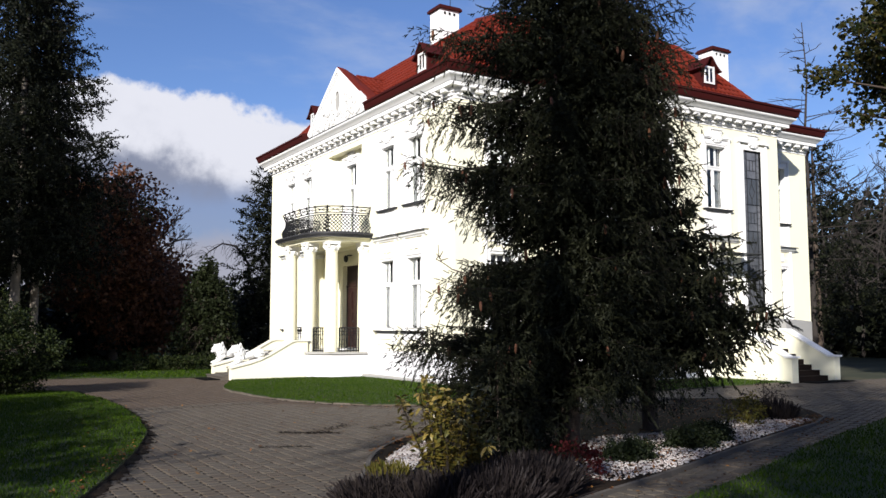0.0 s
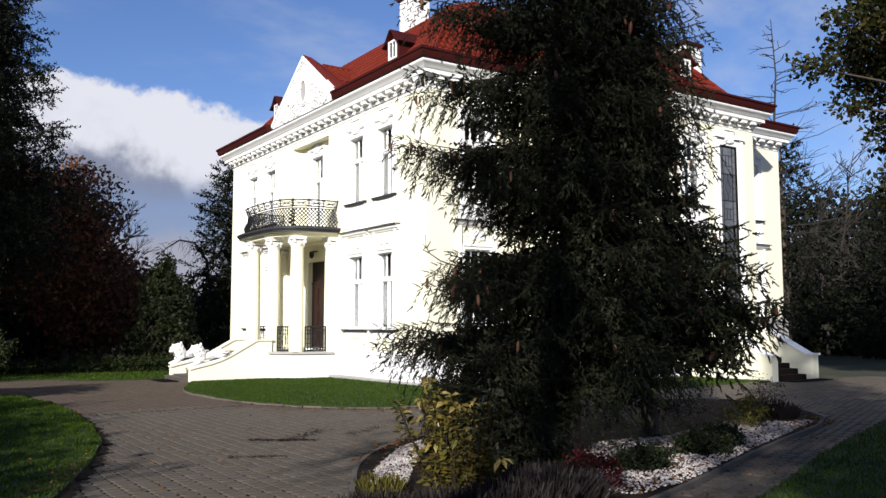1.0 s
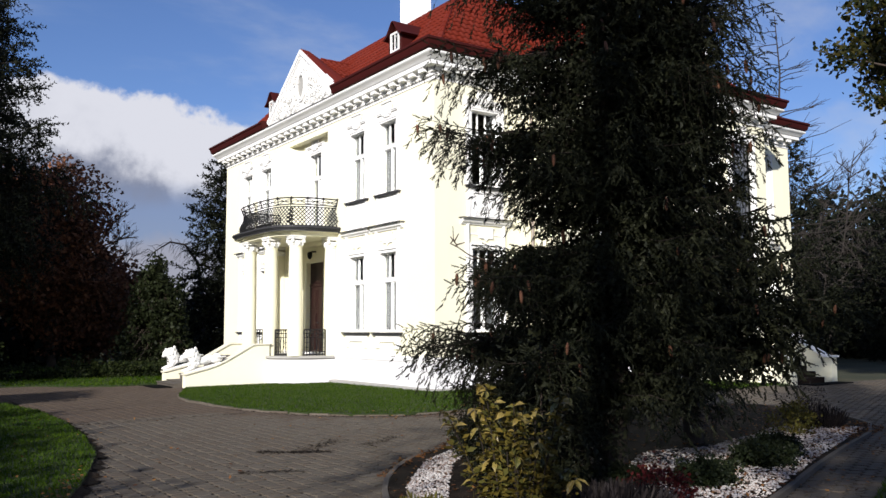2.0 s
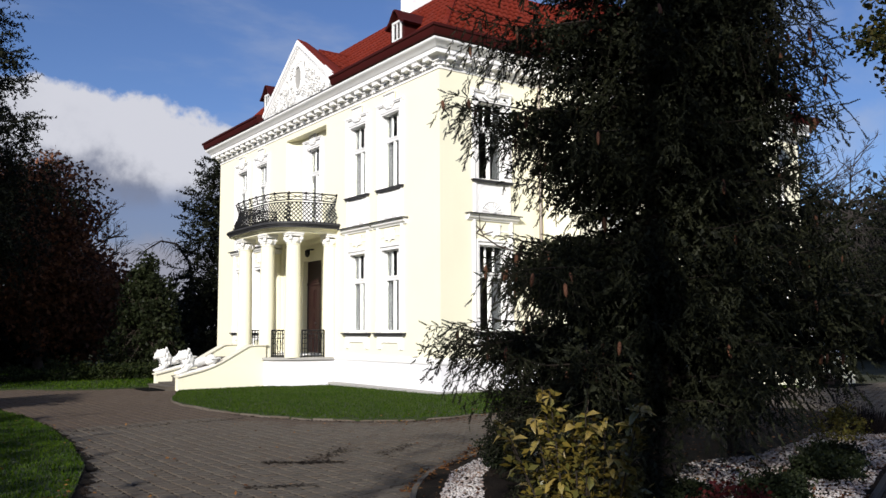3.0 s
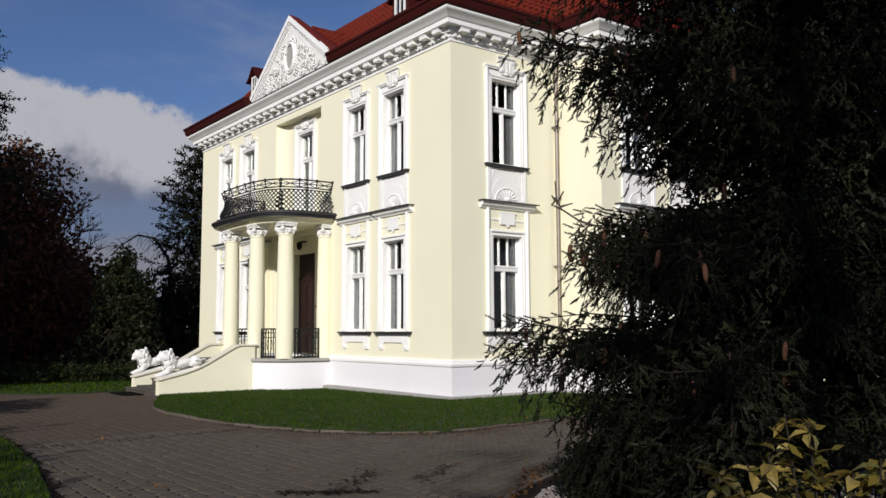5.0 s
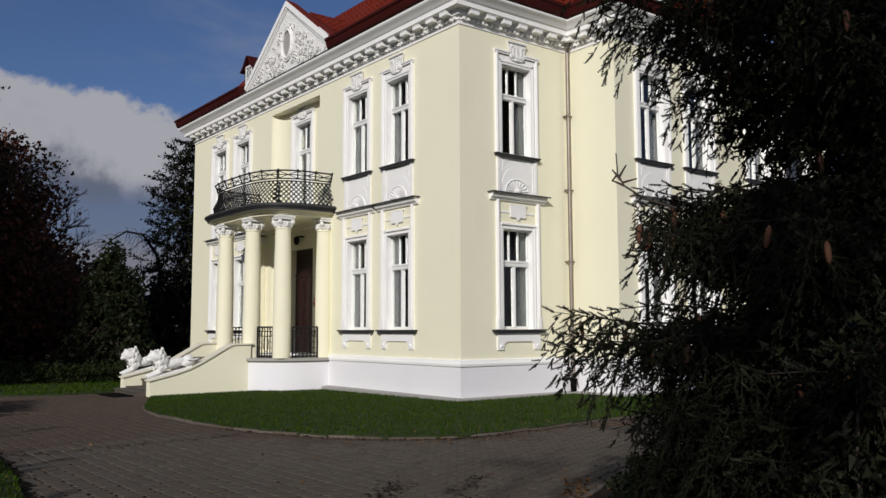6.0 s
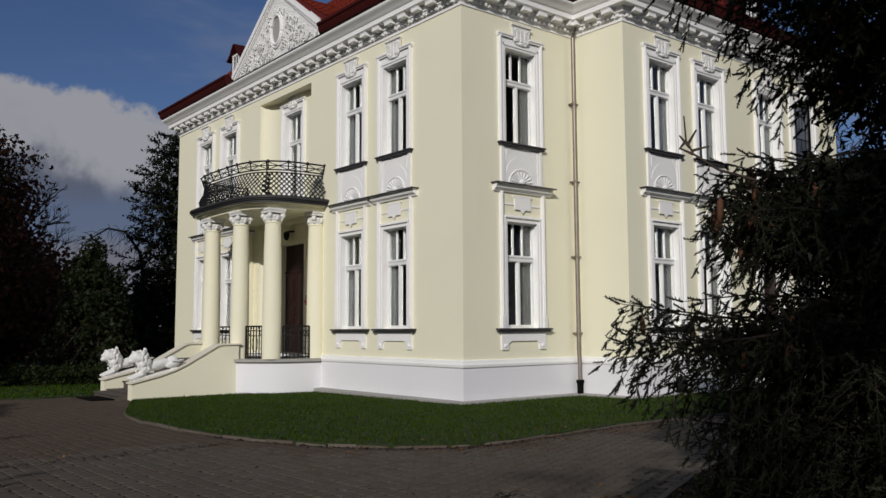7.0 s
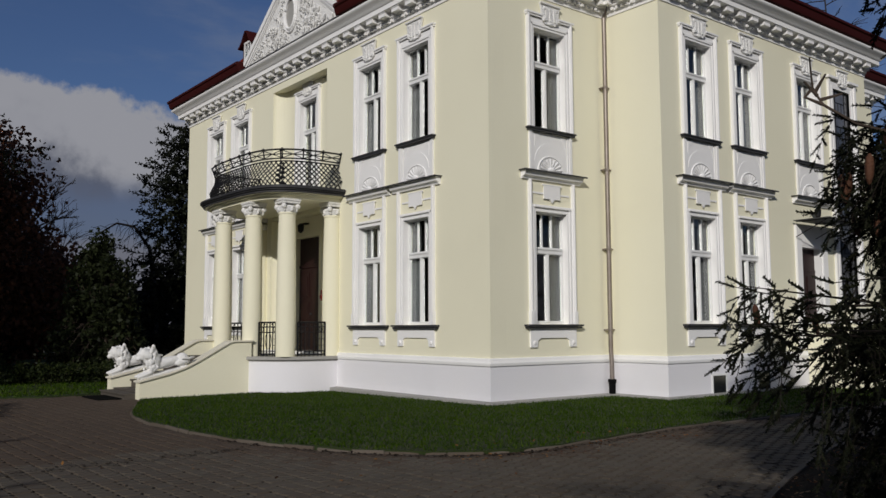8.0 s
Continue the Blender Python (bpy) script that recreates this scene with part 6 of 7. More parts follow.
# tiers of the near spruce: radius by height towards the drive, and on the far side
TIERS = taper([(0.9, 1.7), (1.25, 2.1), (1.65, 1.9), (1.85, 1.4), (2.1, 1.5), (2.5, 1.6), (2.72, 1.5), (2.85, 1.1), (3.05, 0.85), (3.3, 1.1), (3.55, 1.45), (3.8, 1.8), (4.1, 1.9), (4.2, 1.2), (4.45, 0.95), (4.7, 1.45), (5.05, 1.9), (5.15, 1.4), (5.4, 1.0), (5.7, 1.45), (6.05, 1.8), (6.2, 1.3), (6.6, 1.1), (7.1, 1.4), (7.6, 1.0), (8.6, 0.6), (9.4, 0.1)])
BACK_TIERS = taper([(0.9, 1.6), (1.6, 1.55), (2.8, 1.5), (3.1, 1.3), (4.2, 1.68), (4.8, 1.68), (5.1, 1.45), (5.8, 1.65), (6.4, 1.4), (7.6, 1.0), (9.4, 0.1)])


def lopsided(a, z):
    """The tiers stand out towards the drive; behind, the crown is more even."""
    d = abs((math.degrees(a) - 150 + 180) % 360 - 180)
    f = min(1.0, max(0.0, d - 75.0) / 60.0)
    return (1 - f) + f * BACK_TIERS(z) / TIERS(z)


LONG = [(143, 1.58, 2.66, 0.14), (149, 1.52, 2.68, 0.15), (136, 1.52, 2.55, 0.15), (130, 1.50, 2.48, 0.15), (156, 1.55, 2.5, 0.16), (124, 1.58, 2.52, 0.12), (165, 1.6, 2.2, 0.18), (118, 1.45, 1.95, 0.2), (110, 1.40, 1.8, 0.2),
        (153, 1.72, 2.35, 0.10), (146, 2.30, 1.95, 0.08), (160, 2.25, 2.1, 0.10),
        (119, 2.48, 1.80, 0.12), (113, 2.42, 1.70, 0.14), (126, 2.55, 1.62, 0.14), (137, 2.66, 1.60, 0.08), (105, 2.45, 1.6, 0.14), (122, 2.35, 1.65, 0.08),
        (152, 4.10, 2.46, 0.08), (146, 4.06, 2.38, 0.09), (140, 4.10, 2.25, 0.09), (133, 4.12, 2.10, 0.10), (159, 4.05, 2.3, 0.10), (127, 4.05, 1.9, 0.12),
        (152, 5.08, 2.36, 0.09), (146, 5.06, 2.2, 0.10), (158, 5.05, 2.2, 0.10), (138, 5.05, 1.85, 0.12),
        (151, 6.12, 2.36, 0.06), (145, 6.08, 2.0, 0.08), (158, 6.1, 1.85, 0.10),
        (185, 2.3, 2.2, 0.14), (192, 2.1, 2.1, 0.16), (200, 1.4, 2.1, 0.18), (175, 1.3, 2.1, 0.18),
        (-48, 5.75, 1.85, 0.03), (-55, 5.85, 1.65, 0.06), (-62, 3.75, 1.95, -0.06), (-50, 3.5, 1.75, -0.03), (-70, 3.85, 1.7, 0.0), (-46, 2.5, 1.6, 0.06),
        (-62, 4.5, 1.5, 0.1), (-70, 4.9, 1.55, 0.1), (-78, 5.2, 1.6, 0.1), (-66, 5.35, 1.5, 0.1), (-85, 4.6, 1.6, 0.1), (-75, 4.2, 1.5, 0.1), (-64, 2.9, 1.75, 0.1), (-72, 2.5, 1.8, 0.12), (-80, 3.2, 1.7, 0.1), (-58, 6.6, 1.4, 0.1), (-70, 6.2, 1.5, 0.1)]
# fuller boughs on the side of the path
LONG += [(-58 - 7 * (k % 6), 4.0 + 0.125 * k, 2.1 - 0.012 * k - 0.1 * (k % 3), 0.07) for k in range(22)]
# low skirt on the side of the drive
LONG += [(96 + 1.9 * k, 2.24 + 0.11 * (k % 5), 1.92 - 0.10 * (k % 3), 0.10) for k in range(19)]
LONG += [(100 + 9 * k, 3.4 + 0.25 * (k % 3), 1.5 + 0.06 * k, 0.14) for k in range(5)]
LONG += [(112 + 4.5 * k, 1.12 - 0.22 * (k % 3), 1.95 - 0.12 * (k % 4), 0.30) for k in range(13)]
LONG += [(108 + 11 * k, 0.98 - 0.30 * (k % 2), 2.05 - 0.15 * (k % 2), 0.22) for k in range(10)]
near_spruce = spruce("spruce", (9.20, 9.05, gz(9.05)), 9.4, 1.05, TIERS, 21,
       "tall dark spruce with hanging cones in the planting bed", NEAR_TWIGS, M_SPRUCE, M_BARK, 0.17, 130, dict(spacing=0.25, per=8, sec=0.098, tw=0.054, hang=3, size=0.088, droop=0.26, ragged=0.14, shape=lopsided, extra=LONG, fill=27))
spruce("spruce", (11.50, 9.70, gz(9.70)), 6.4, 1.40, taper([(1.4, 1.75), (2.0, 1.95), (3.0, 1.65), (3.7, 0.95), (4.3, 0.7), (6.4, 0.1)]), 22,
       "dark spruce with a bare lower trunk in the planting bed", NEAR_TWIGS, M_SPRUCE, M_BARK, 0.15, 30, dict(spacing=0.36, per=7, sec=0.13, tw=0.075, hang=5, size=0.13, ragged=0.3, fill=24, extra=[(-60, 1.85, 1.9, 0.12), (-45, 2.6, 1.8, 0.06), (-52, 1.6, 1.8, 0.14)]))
spruce("young_spruce", (7.55, 8.55, gz(8.55)), 1.5, 0.12, taper([(0.0, 0.95), (0.6, 0.85), (1.5, 0.15)]), 23,
       "low young spruce under the tall one", NEAR_TWIGS, M_SPRUCE, M_BARK, 0.03, 0, dict(spacing=0.22, per=7, sec=0.11, tw=0.065, size=0.10, fill=8))


# a bare shoot that stands up from the middle tier
bm = bmesh.new()
c = Vector((math.cos(radians(131)), math.sin(radians(131)), 0))
foot = Vector((9.20, 9.05, gz(9.05)))
line = [foot + c * q + Vector((0, 0, z)) for q, z in ((1.55, 2.58), (1.85, 2.68), (2.02, 2.80), (2.07, 2.90), (2.08, 3.08))]
tube(bm, line, 0.012, 5, 0.005)
for k, (dx, dz) in enumerate(((0.10, 0.05), (-0.12, 0.03), (0.07, 0.09), (-0.06, 0.10), (0.05, -0.06))):
    p = line[2].lerp(line[3], k / 4)
    tube(bm, [p, p + c * dx + Vector((0, 0, dz))], 0.012, 5, 0.006)
part("bare_shoot", bm, M_BARK, near_spruce, "bare upright shoot")


LEAF = np.array([(0, 0, 0), (0.45, 0.32, 0.05), (1, 0, 0.0), (0.45, -0.32, 0.05)], float)


def clumps(centre, radii, n, per, spread, leaf, seed, shell=0.55, cone=0.0):
    """Leaves in clumps through an ellipsoid, thicker towards its skin. Returns the quads and the clump centres."""
    g = np.random.default_rng(seed)
    d = g.normal(size=(n, 3))
    d /= np.linalg.norm(d, axis=1, keepdims=True)
    rad = (shell + (1.08 - shell) * g.uniform(0, 1, (n, 1)) ** 0.7)
    wob = 1 + 0.18 * np.sin(d[:, :1] * 5 + seed) * np.cos(d[:, 1:2] * 4 - seed) + 0.12 * np.sin(d[:, 2:] * 7 + seed)
    c = d * rad * wob
    c[:, :2] *= (1.0 - cone * np.clip(c[:, 2:], -1, 1))
    c = np.array(centre) + c * np.array(radii)
    at = np.repeat(c, per, 0) + g.normal(0, 1, (n * per, 3)) * spread * np.array([1, 1, 0.7])
    way = g.normal(size=(n * per, 3)) + np.array([0, 0, -0.35])
    q = turned(LEAF, at, way, leaf * g.uniform(0.6, 1.3, n * per), g.uniform(0, 6.28, n * per))
    return q.reshape(-1, 3), c


def leaf_tree(name, base, fork, centre, radii, n, per, spread, leaf, seed, material, bark, r0, label, category="tree", twigs=1.0, shell=0.55, cone=0.0):
    tree = thing(name, base, label, category)
    q, c = clumps(centre, radii, n, per, spread, leaf, seed, shell, cone)
    tagged(obj("crown", raw_mesh("crown", q, np.arange(len(q)).reshape(-1, 4)), material, tree), kind="stuff")
    if r0:
        bm = bmesh.new()
        b, f = Vector(base), Vector((centre[0], centre[1], base[2] + fork))
        tube(bm, [b - Vector((0, 0, 0.3)), b.lerp(f, 0.5), f, Vector(centre)], r0, 8, r0 * 0.35)
        part("trunk", bm, bark, tree, smooth=60)
        bm = bmesh.new()
        for k in range(int(len(c) * twigs)):
            e = Vector(c[k])
            h = f.lerp(Vector(centre), random.random() * 1.2)
            tube(bm, [h, h.lerp(e, 0.5) + Vector((0, 0, min(0.25, r0))), e], r0 * 0.22, 4, min(0.012, r0 * 0.1))
        tagged(part("branch", bm, bark, tree), kind="stuff")
    return tree


def bare_tree(name, base, height, spread, seed, r0, label, conical=False):
    """A leafless tree: limbs that fork into twigs."""
    r = random.Random(seed)
    tree = thing(name, base, label, "tree")
    b = Vector(base)
    bm = bmesh.new()
    sway = 0.02 if conical else 0.15
    pts = [b + Vector((r.uniform(-sway, sway) * k, r.uniform(-sway, sway) * k, height * k / 6 - (0.3 if k == 0 else 0))) for k in range(7)]
    tube(bm, pts, r0, 8, 0.02)
    part("trunk", bm, M_TWIG, tree, smooth=60)
    bm = bmesh.new()

    def grow(p, d, ln, rad, depth):
        q = p + d * ln
        mid = p.lerp(q, 0.5) + Vector((r.uniform(-1, 1), r.uniform(-1, 1), r.uniform(-0.5, 1))) * ln * 0.08
        tube(bm, [p, mid, q], rad, 4, rad * 0.55)
        if depth:
            for k in range(r.choice((2, 3, 3))):
                w = (d + Vector((r.uniform(-1, 1), r.uniform(-1, 1), r.uniform(-0.35, 0.75))) * 0.75).normalized()
                grow(p.lerp(q, r.uniform(0.45, 1.0)), w, ln * r.uniform(0.5, 0.75), max(0.012, rad * 0.55), depth - 1)

    n = 60 if conical else 26
    for k in range(n):
        f = 0.22 + 0.76 * k / n
        i = min(5, int(f * 6))
        p = pts[i].lerp(pts[i + 1], f * 6 - i)
        a = r.uniform(0, 6.28)
        if conical:
            ln = spread * (1.05 - f) * r.uniform(0.7, 1.2) + 0.2
            grow(p, Vector((math.cos(a), math.sin(a), r.uniform(-0.05, 0.35))).normalized(), ln, 0.03, 1)
        else:
            grow(p, Vector((math.cos(a), math.sin(a), r.uniform(0.4, 1.1))).normalized(), spread * (1.15 - f * 0.7) * r.uniform(0.35, 0.6), r0 * 0.35, 3)
    tagged(part("branch", bm, M_TWIG, tree), kind="stuff")
    return tree


FAR = dict(spacing=0.62, per=6, sec=0.38, tw=0.27, size=0.52, droop=0.42, ragged=0.35, fill=1.0)
LAYERED = dict(spacing=0.78, per=7, sec=0.32, tw=0.21, size=0.44, droop=0.5, ragged=0.45, fill=9.0, hang=2)
LEFT_Z = gz(36)


def far_spruce(x, y, h, low, r, seed, label, bark=None, r0=0.25, z=None, kw=None):
    pts = [(low, r * 0.75), (low + (h - low) * 0.18, r), (h * 0.7, r * 0.55), (h, 0.15)]
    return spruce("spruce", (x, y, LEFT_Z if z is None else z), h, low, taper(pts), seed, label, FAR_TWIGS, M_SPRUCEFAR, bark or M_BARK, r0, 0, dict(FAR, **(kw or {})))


# north side of the park
far_spruce(3.9, 40.0, 22.0, 5.0, 4.8, 31, "tall dark spruce with a pale bare lower trunk", M_PALEBARK, 0.24, kw=LAYERED)
far_spruce(4.9, 42.5, 20.0, 5.5, 3.4, 32, "tall dark spruce with a pale bare lower trunk", M_PALEBARK, 0.22, kw=LAYERED)
far_spruce(-2.0, 43.0, 19.0, 1.5, 4.2, 33, "tall dark spruce at the edge of the park")
far_spruce(1.0, 47.0, 15.0, 0.5, 4.0, 34, "dark spruce at the edge of the park")
spruce("spruce", (18.0, 46.0, LEFT_Z), 11.6, 0.8, taper([(0.8, 2.0), (3.0, 2.5), (6.0, 2.3), (9.0, 1.9), (10.6, 1.2), (11.6, 0.2)]), 35, "dense dark spruce behind the corner of the villa", FAR_TWIGS, M_SPRUCEFAR, M_BARK, 0.22, 0, dict(FAR, fill=9.0))
leaf_tree("copper_beech", (9.6, 49.0, LEFT_Z), 3.0, (9.3, 49.0, 6.0), (3.2, 3.0, 4.4), 700, 30, 0.38, 0.24, 41, M_BEECH, M_BARK, 0.28, "copper beech with reddish-brown autumn leaves")
leaf_tree("copper_beech", (11.6, 52.0, LEFT_Z), 2.0, (11.6, 52.0, 3.2), (2.6, 2.6, 3.0), 380, 24, 0.5, 0.30, 42, M_BEECH, M_BARK, 0.28, "dark copper beech with thinning leaves")
leaf_tree("thuja", (12.2, 39.6, LEFT_Z), 1.0, (12.2, 39.6, 2.2), (1.25, 1.25, 2.9), 620, 24, 0.17, 0.17, 43, M_THUJA, M_BARK, 0.08, "broad green thuja with a pointed top", shell=0.4, cone=0.75)
leaf_tree("round_shrub", (2.3, 25.3, gz(25.3)), 0.5, (2.1, 25.3, 1.1), (1.75, 1.7, 1.25), 1200, 26, 0.10, 0.085, 45, M_HEDGE, M_BARK, 0.05, "large rounded evergreen shrub at the edge of the lawn", "shrub", 0.15)
for k, (x, y, rx, h, sd) in enumerate(((6.6, 38.2, 1.2, 0.7, 51), (8.6, 38.0, 1.3, 0.9, 52), (10.4, 37.4, 1.2, 0.8, 53), (11.9, 36.9, 1.0, 0.9, 54), (4.4, 38.6, 1.4, 0.8, 55))):
    leaf_tree("low_shrub", (x, y, LEFT_Z), 0.2, (x, y, LEFT_Z + h * 0.25), (rx, 0.8, h * 0.5), 130, 20, 0.12, 0.11, sd, M_HEDGE, M_BARK, 0.03, "low spreading green shrub on the far lawn", "shrub", 0.1)
bare_tree("bare_tree", (13.6, 55.0, LEFT_Z), 9.0, 4.0, 61, 0.14, "leafless thin-twigged tree beyond the lawn")

arch = thing("bare_tree", (19.6, 54.6, LEFT_Z), "thin bare tree with a long arching limb", "tree")
bm = bmesh.new()
limb = [Vector(p) for p in ((19.6, 54.6, LEFT_Z - 0.2), (19.4, 54.5, 3.5), (18.9, 54.3, 6.0), (18.0, 54.1, 7.1), (17.0, 53.9, 7.2), (16.1, 53.8, 6.6), (15.5, 53.7, 5.9))]
tube(bm, limb, 0.13, 6, 0.02)
part("trunk", bm, M_TWIG, arch, smooth=60)
bm = bmesh.new()
rnd = random.Random(64)
for k in range(46):
    f = rnd.uniform(2.0, 5.95)
    p = limb[int(f)].lerp(limb[int(f) + 1], f - int(f))
    d = Vector((rnd.uniform(-0.9, 0.2), rnd.uniform(-0.4, 0.4), rnd.uniform(-0.9, 0.6)))
    tube(bm, [p, p + d * 0.5, p + d + Vector((0, 0, -0.25))], 0.018, 4, 0.008)
tagged(part("branch", bm, M_TWIG, arch), kind="stuff")

# south-east side of the park
far_spruce(42.0, 27.6, 13.0, 2.5, 2.9, 36, "dark drooping spruce behind the villa", z=gz(27), kw=dict(droop=0.6))
far_spruce(47.0, 23.5, 11.0, 0.5, 3.2, 37, "dark spruce in the wood", z=gz(24))
far_spruce(52.0, 27.0, 10.0, 0.5, 3.4, 38, "dark spruce in the wood", z=gz(24))
bare_tree("dead_larch", (40.6, 26.9, gz(27)), 18.3, 4.2, 62, 0.16, "bare dead larch rising over the roof", True)
bare_tree("bare_tree", (50.5, 30.5, gz(30)), 11.5, 5.0, 63, 0.12, "leafless grey tree in the wood")
bare_tree("bare_tree", (54.0, 28.0, gz(28)), 11.5, 5.0, 64, 0.12, "leafless grey tree in the wood")
for x, y, h, sd in ((57.0, 33.0, 14.0, 66), (60.0, 30.0, 14.5, 67), (58.0, 26.5, 13.0, 68), (55.5, 36.0, 13.5, 69)):
    bare_tree("bare_tree", (x, y, gz(y)), h, 5.4, sd, 0.13, "leafless purplish-grey tree in the wood")
bare_tree("bare_tree", (49.0, 25.5, gz(26)), 10.5, 4.6, 65, 0.11, "leafless grey tree in the wood")
oak = leaf_tree("oak", (25.5, 10.2, gz(10.2)), 4.5, (25.3, 10.6, 10.0), (3.4, 3.2, 4.0), 1700, 26, 0.22, 0.19, 46, M_OAK, M_BARK, 0.30, "oak with dark green and yellowing autumn leaves", "tree", 0.12, shell=0.2)
for k, (x, y, z, n) in enumerate(((20.4, 11.9, 8.1, 16), (21.4, 11.8, 7.3, 12))):
    bough, _ = clumps((x, y, z), (1.45 - 0.5 * k, 0.45, 0.32), n, 20, 0.16, 0.14, 47 + k, 0.0)
    tagged(obj("foliage", raw_mesh("foliage", bough, np.arange(len(bough)).reshape(-1, 4)), M_OAK, oak), kind="stuff")
    bm = bmesh.new()
    tube(bm, [(24.6, 11.1, 7.6 + k * 0.3), (22.4, 11.5, z - 0.05), (x - 1.2 + 0.4 * k, y + 0.2, z + 0.05)], 0.07, 5, 0.01)
    part("bough", bm, M_BARK, oak)


def wood(name, rows, seed, label):
    """Far woods as one body of foliage: undergrowth and crowns that close the view."""
    g = np.random.default_rng(seed)
    qs, qn = [], 0
    for x, y, z, rx, ry, rz, n in rows:
        q, _ = clumps((x, y, z), (rx, ry, rz), n, 14, 0.75, 0.62, int(g.integers(1e6)), 0.3)
        qs.append(q)
    q = np.concatenate(qs)
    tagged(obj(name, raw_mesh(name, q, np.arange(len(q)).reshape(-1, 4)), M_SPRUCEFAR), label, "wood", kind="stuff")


r = random.Random(70)
wood("wood_north", [(x, 62 + r.uniform(-3, 3), 2.2 if x > 4 else r.uniform(2.5, 5.5), 4.5, 3.0, 2.6 if x > 4 else r.uniform(4.0, 7.0), 150) for x in range(-26, 26, 4)] + [(x, 52 + r.uniform(-2, 2), 1.2, 3.0, 2.0, 1.8, 70) for x in range(-24, 10, 4)], 71, "dark wood closing the park beyond the lawn")
wood("wood_east", [(62 + r.uniform(-3, 3), y, r.uniform(2.5, 4.0), 3.0, 4.5, r.uniform(3.5, 5.5), 170) for y in range(-6, 44, 4)] + [(64, y, 6.0, 3.0, 4.0, 6.0, 260) for y in (24, 28, 32, 36, 40)] + [(50 + r.uniform(-3, 3), y, 1.6, 2.5, 3.0, 2.8, 110) for y in range(10, 36, 4)], 72, "dark wood and undergrowth behind the villa")
wood("wood_west", [(x, y, r.uniform(5, 8), 6.0, 6.0, 9.0, 120) for x, y in ((-34, -10), (-38, 6), (-36, 20), (-34, 34), (-20, -34), (0, -38), (20, -36), (40, -28), (58, -14))], 73, "dark wood round the rest of the park")

# unseen tall trees, added out of view to shade bed, lawns and far trees
far_spruce(-11.0, 24.5, 21.0, 2.5, 3.6, 48, "unseen tall dark spruce added to shade the trees beyond the lawn", z=gz(24))
far_spruce(-12.0, 36.0, 22.0, 2.5, 3.8, 49, "unseen tall dark spruce added to shade the trees beyond the lawn", z=gz(36))
# added shade caster for the bed; high crown lets sun in below
far_spruce(-6.8, -3.4, 17.5, 9.2, 3.8, 39, "unseen tall dark spruce with a long bare trunk, added to shade the bed", z=gz(-3.4), r0=0.25, kw=dict(droop=0.2, fill=0.0, spacing=0.8, per=5))
# unseen row, added to throw shade on the lawn by the drive
for x, y, sd in ((-10.0, 2.0, 141), (-9.2, 5.6, 142), (-8.4, 9.2, 143), (-7.8, 13.0, 144)):
    leaf_tree("shade_tree", (x, y, gz(y)), 2.2, (x, y, 4.2), (2.1, 2.1, 2.7), 280, 26, 0.34, 0.26, sd, M_HEDGE, M_BARK, 0.16, "unseen dense dark green tree added for its shade")
# more unseen trees, added to shade the foot of the beech and thuja
for x, y, sd in ((-1.6, 41.0, 145), (-2.2, 33.0, 146), (-4.0, 46.5, 147)):
    leaf_tree("shade_tree", (x, y, gz(y)), 2.5, (x, y, 4.8), (2.4, 2.4, 4.0), 330, 26, 0.36, 0.28, sd, M_HEDGE, M_BARK, 0.18, "unseen dense dark green tree added for its shade")
# unseen, added so that its shadow covers the lawn beside the path
far_spruce(-7.2, -9.3, 21.5, 4.0, 3.2, 40, "unseen dark spruce added behind the walk to shade the path lawn", z=gz(-9), r0=0.22, kw=dict(fill=6.0))


# ---- the bed ----
lm = bmesh.new()
pr = [(0, 0, 0), (0.25, 0.18, 0.09), (0.6, 0.22, 0.04), (1.0, 0, -0.26), (0.6, -0.22, 0.04), (0.25, -0.18, 0.09), (0.3, 0, 0.02), (0.65, 0, -0.06)]
lv = [lm.verts.new(p) for p in pr]
for f in ((0, 1, 6), (1, 2, 7, 6), (2, 3, 7), (3, 4, 7), (4, 5, 6, 7), (5, 0, 6)):
    lm.faces.new([lv[i] for i in f])
LAUREL_LEAF = mesh_of(lm, "leaf")
M_LEAFY = mat("variegated_leaf_single", (0.31, 0.225, 0.06), 0.33, 0.3, 14, 60, 0.1, tint2=(0.050, 0.050, 0.012), amount=1.0, rand="object", rvar=0.6, spec=0.5)
bush = thing("laurel_bush", (5.65, 6.70, gz(7)), "yellow-green variegated laurel bush in the bed", "shrub")
r = random.Random(80)
stems = []
for k in range(26):
    a, sp = 6.283 * k / 26 * 3 + r.uniform(-0.3, 0.3), r.uniform(0.05, 0.44)
    h = r.uniform(0.6, 1.32) * (1.1 - 0.7 * sp)
    b = Vector((5.65 + 0.14 * math.cos(a), 6.70 + 0.14 * math.sin(a), gz(7)))
    stems.append([b, b + Vector((sp * 0.45 * math.cos(a), sp * 0.45 * math.sin(a), h * 0.5)), b + Vector((sp * math.cos(a), sp * math.sin(a), h))])
bm = bmesh.new()
for s in stems:
    tube(bm, s, 0.010, 5, 0.004)
part("stem", bm, M_LIMB, bush)
made = 0
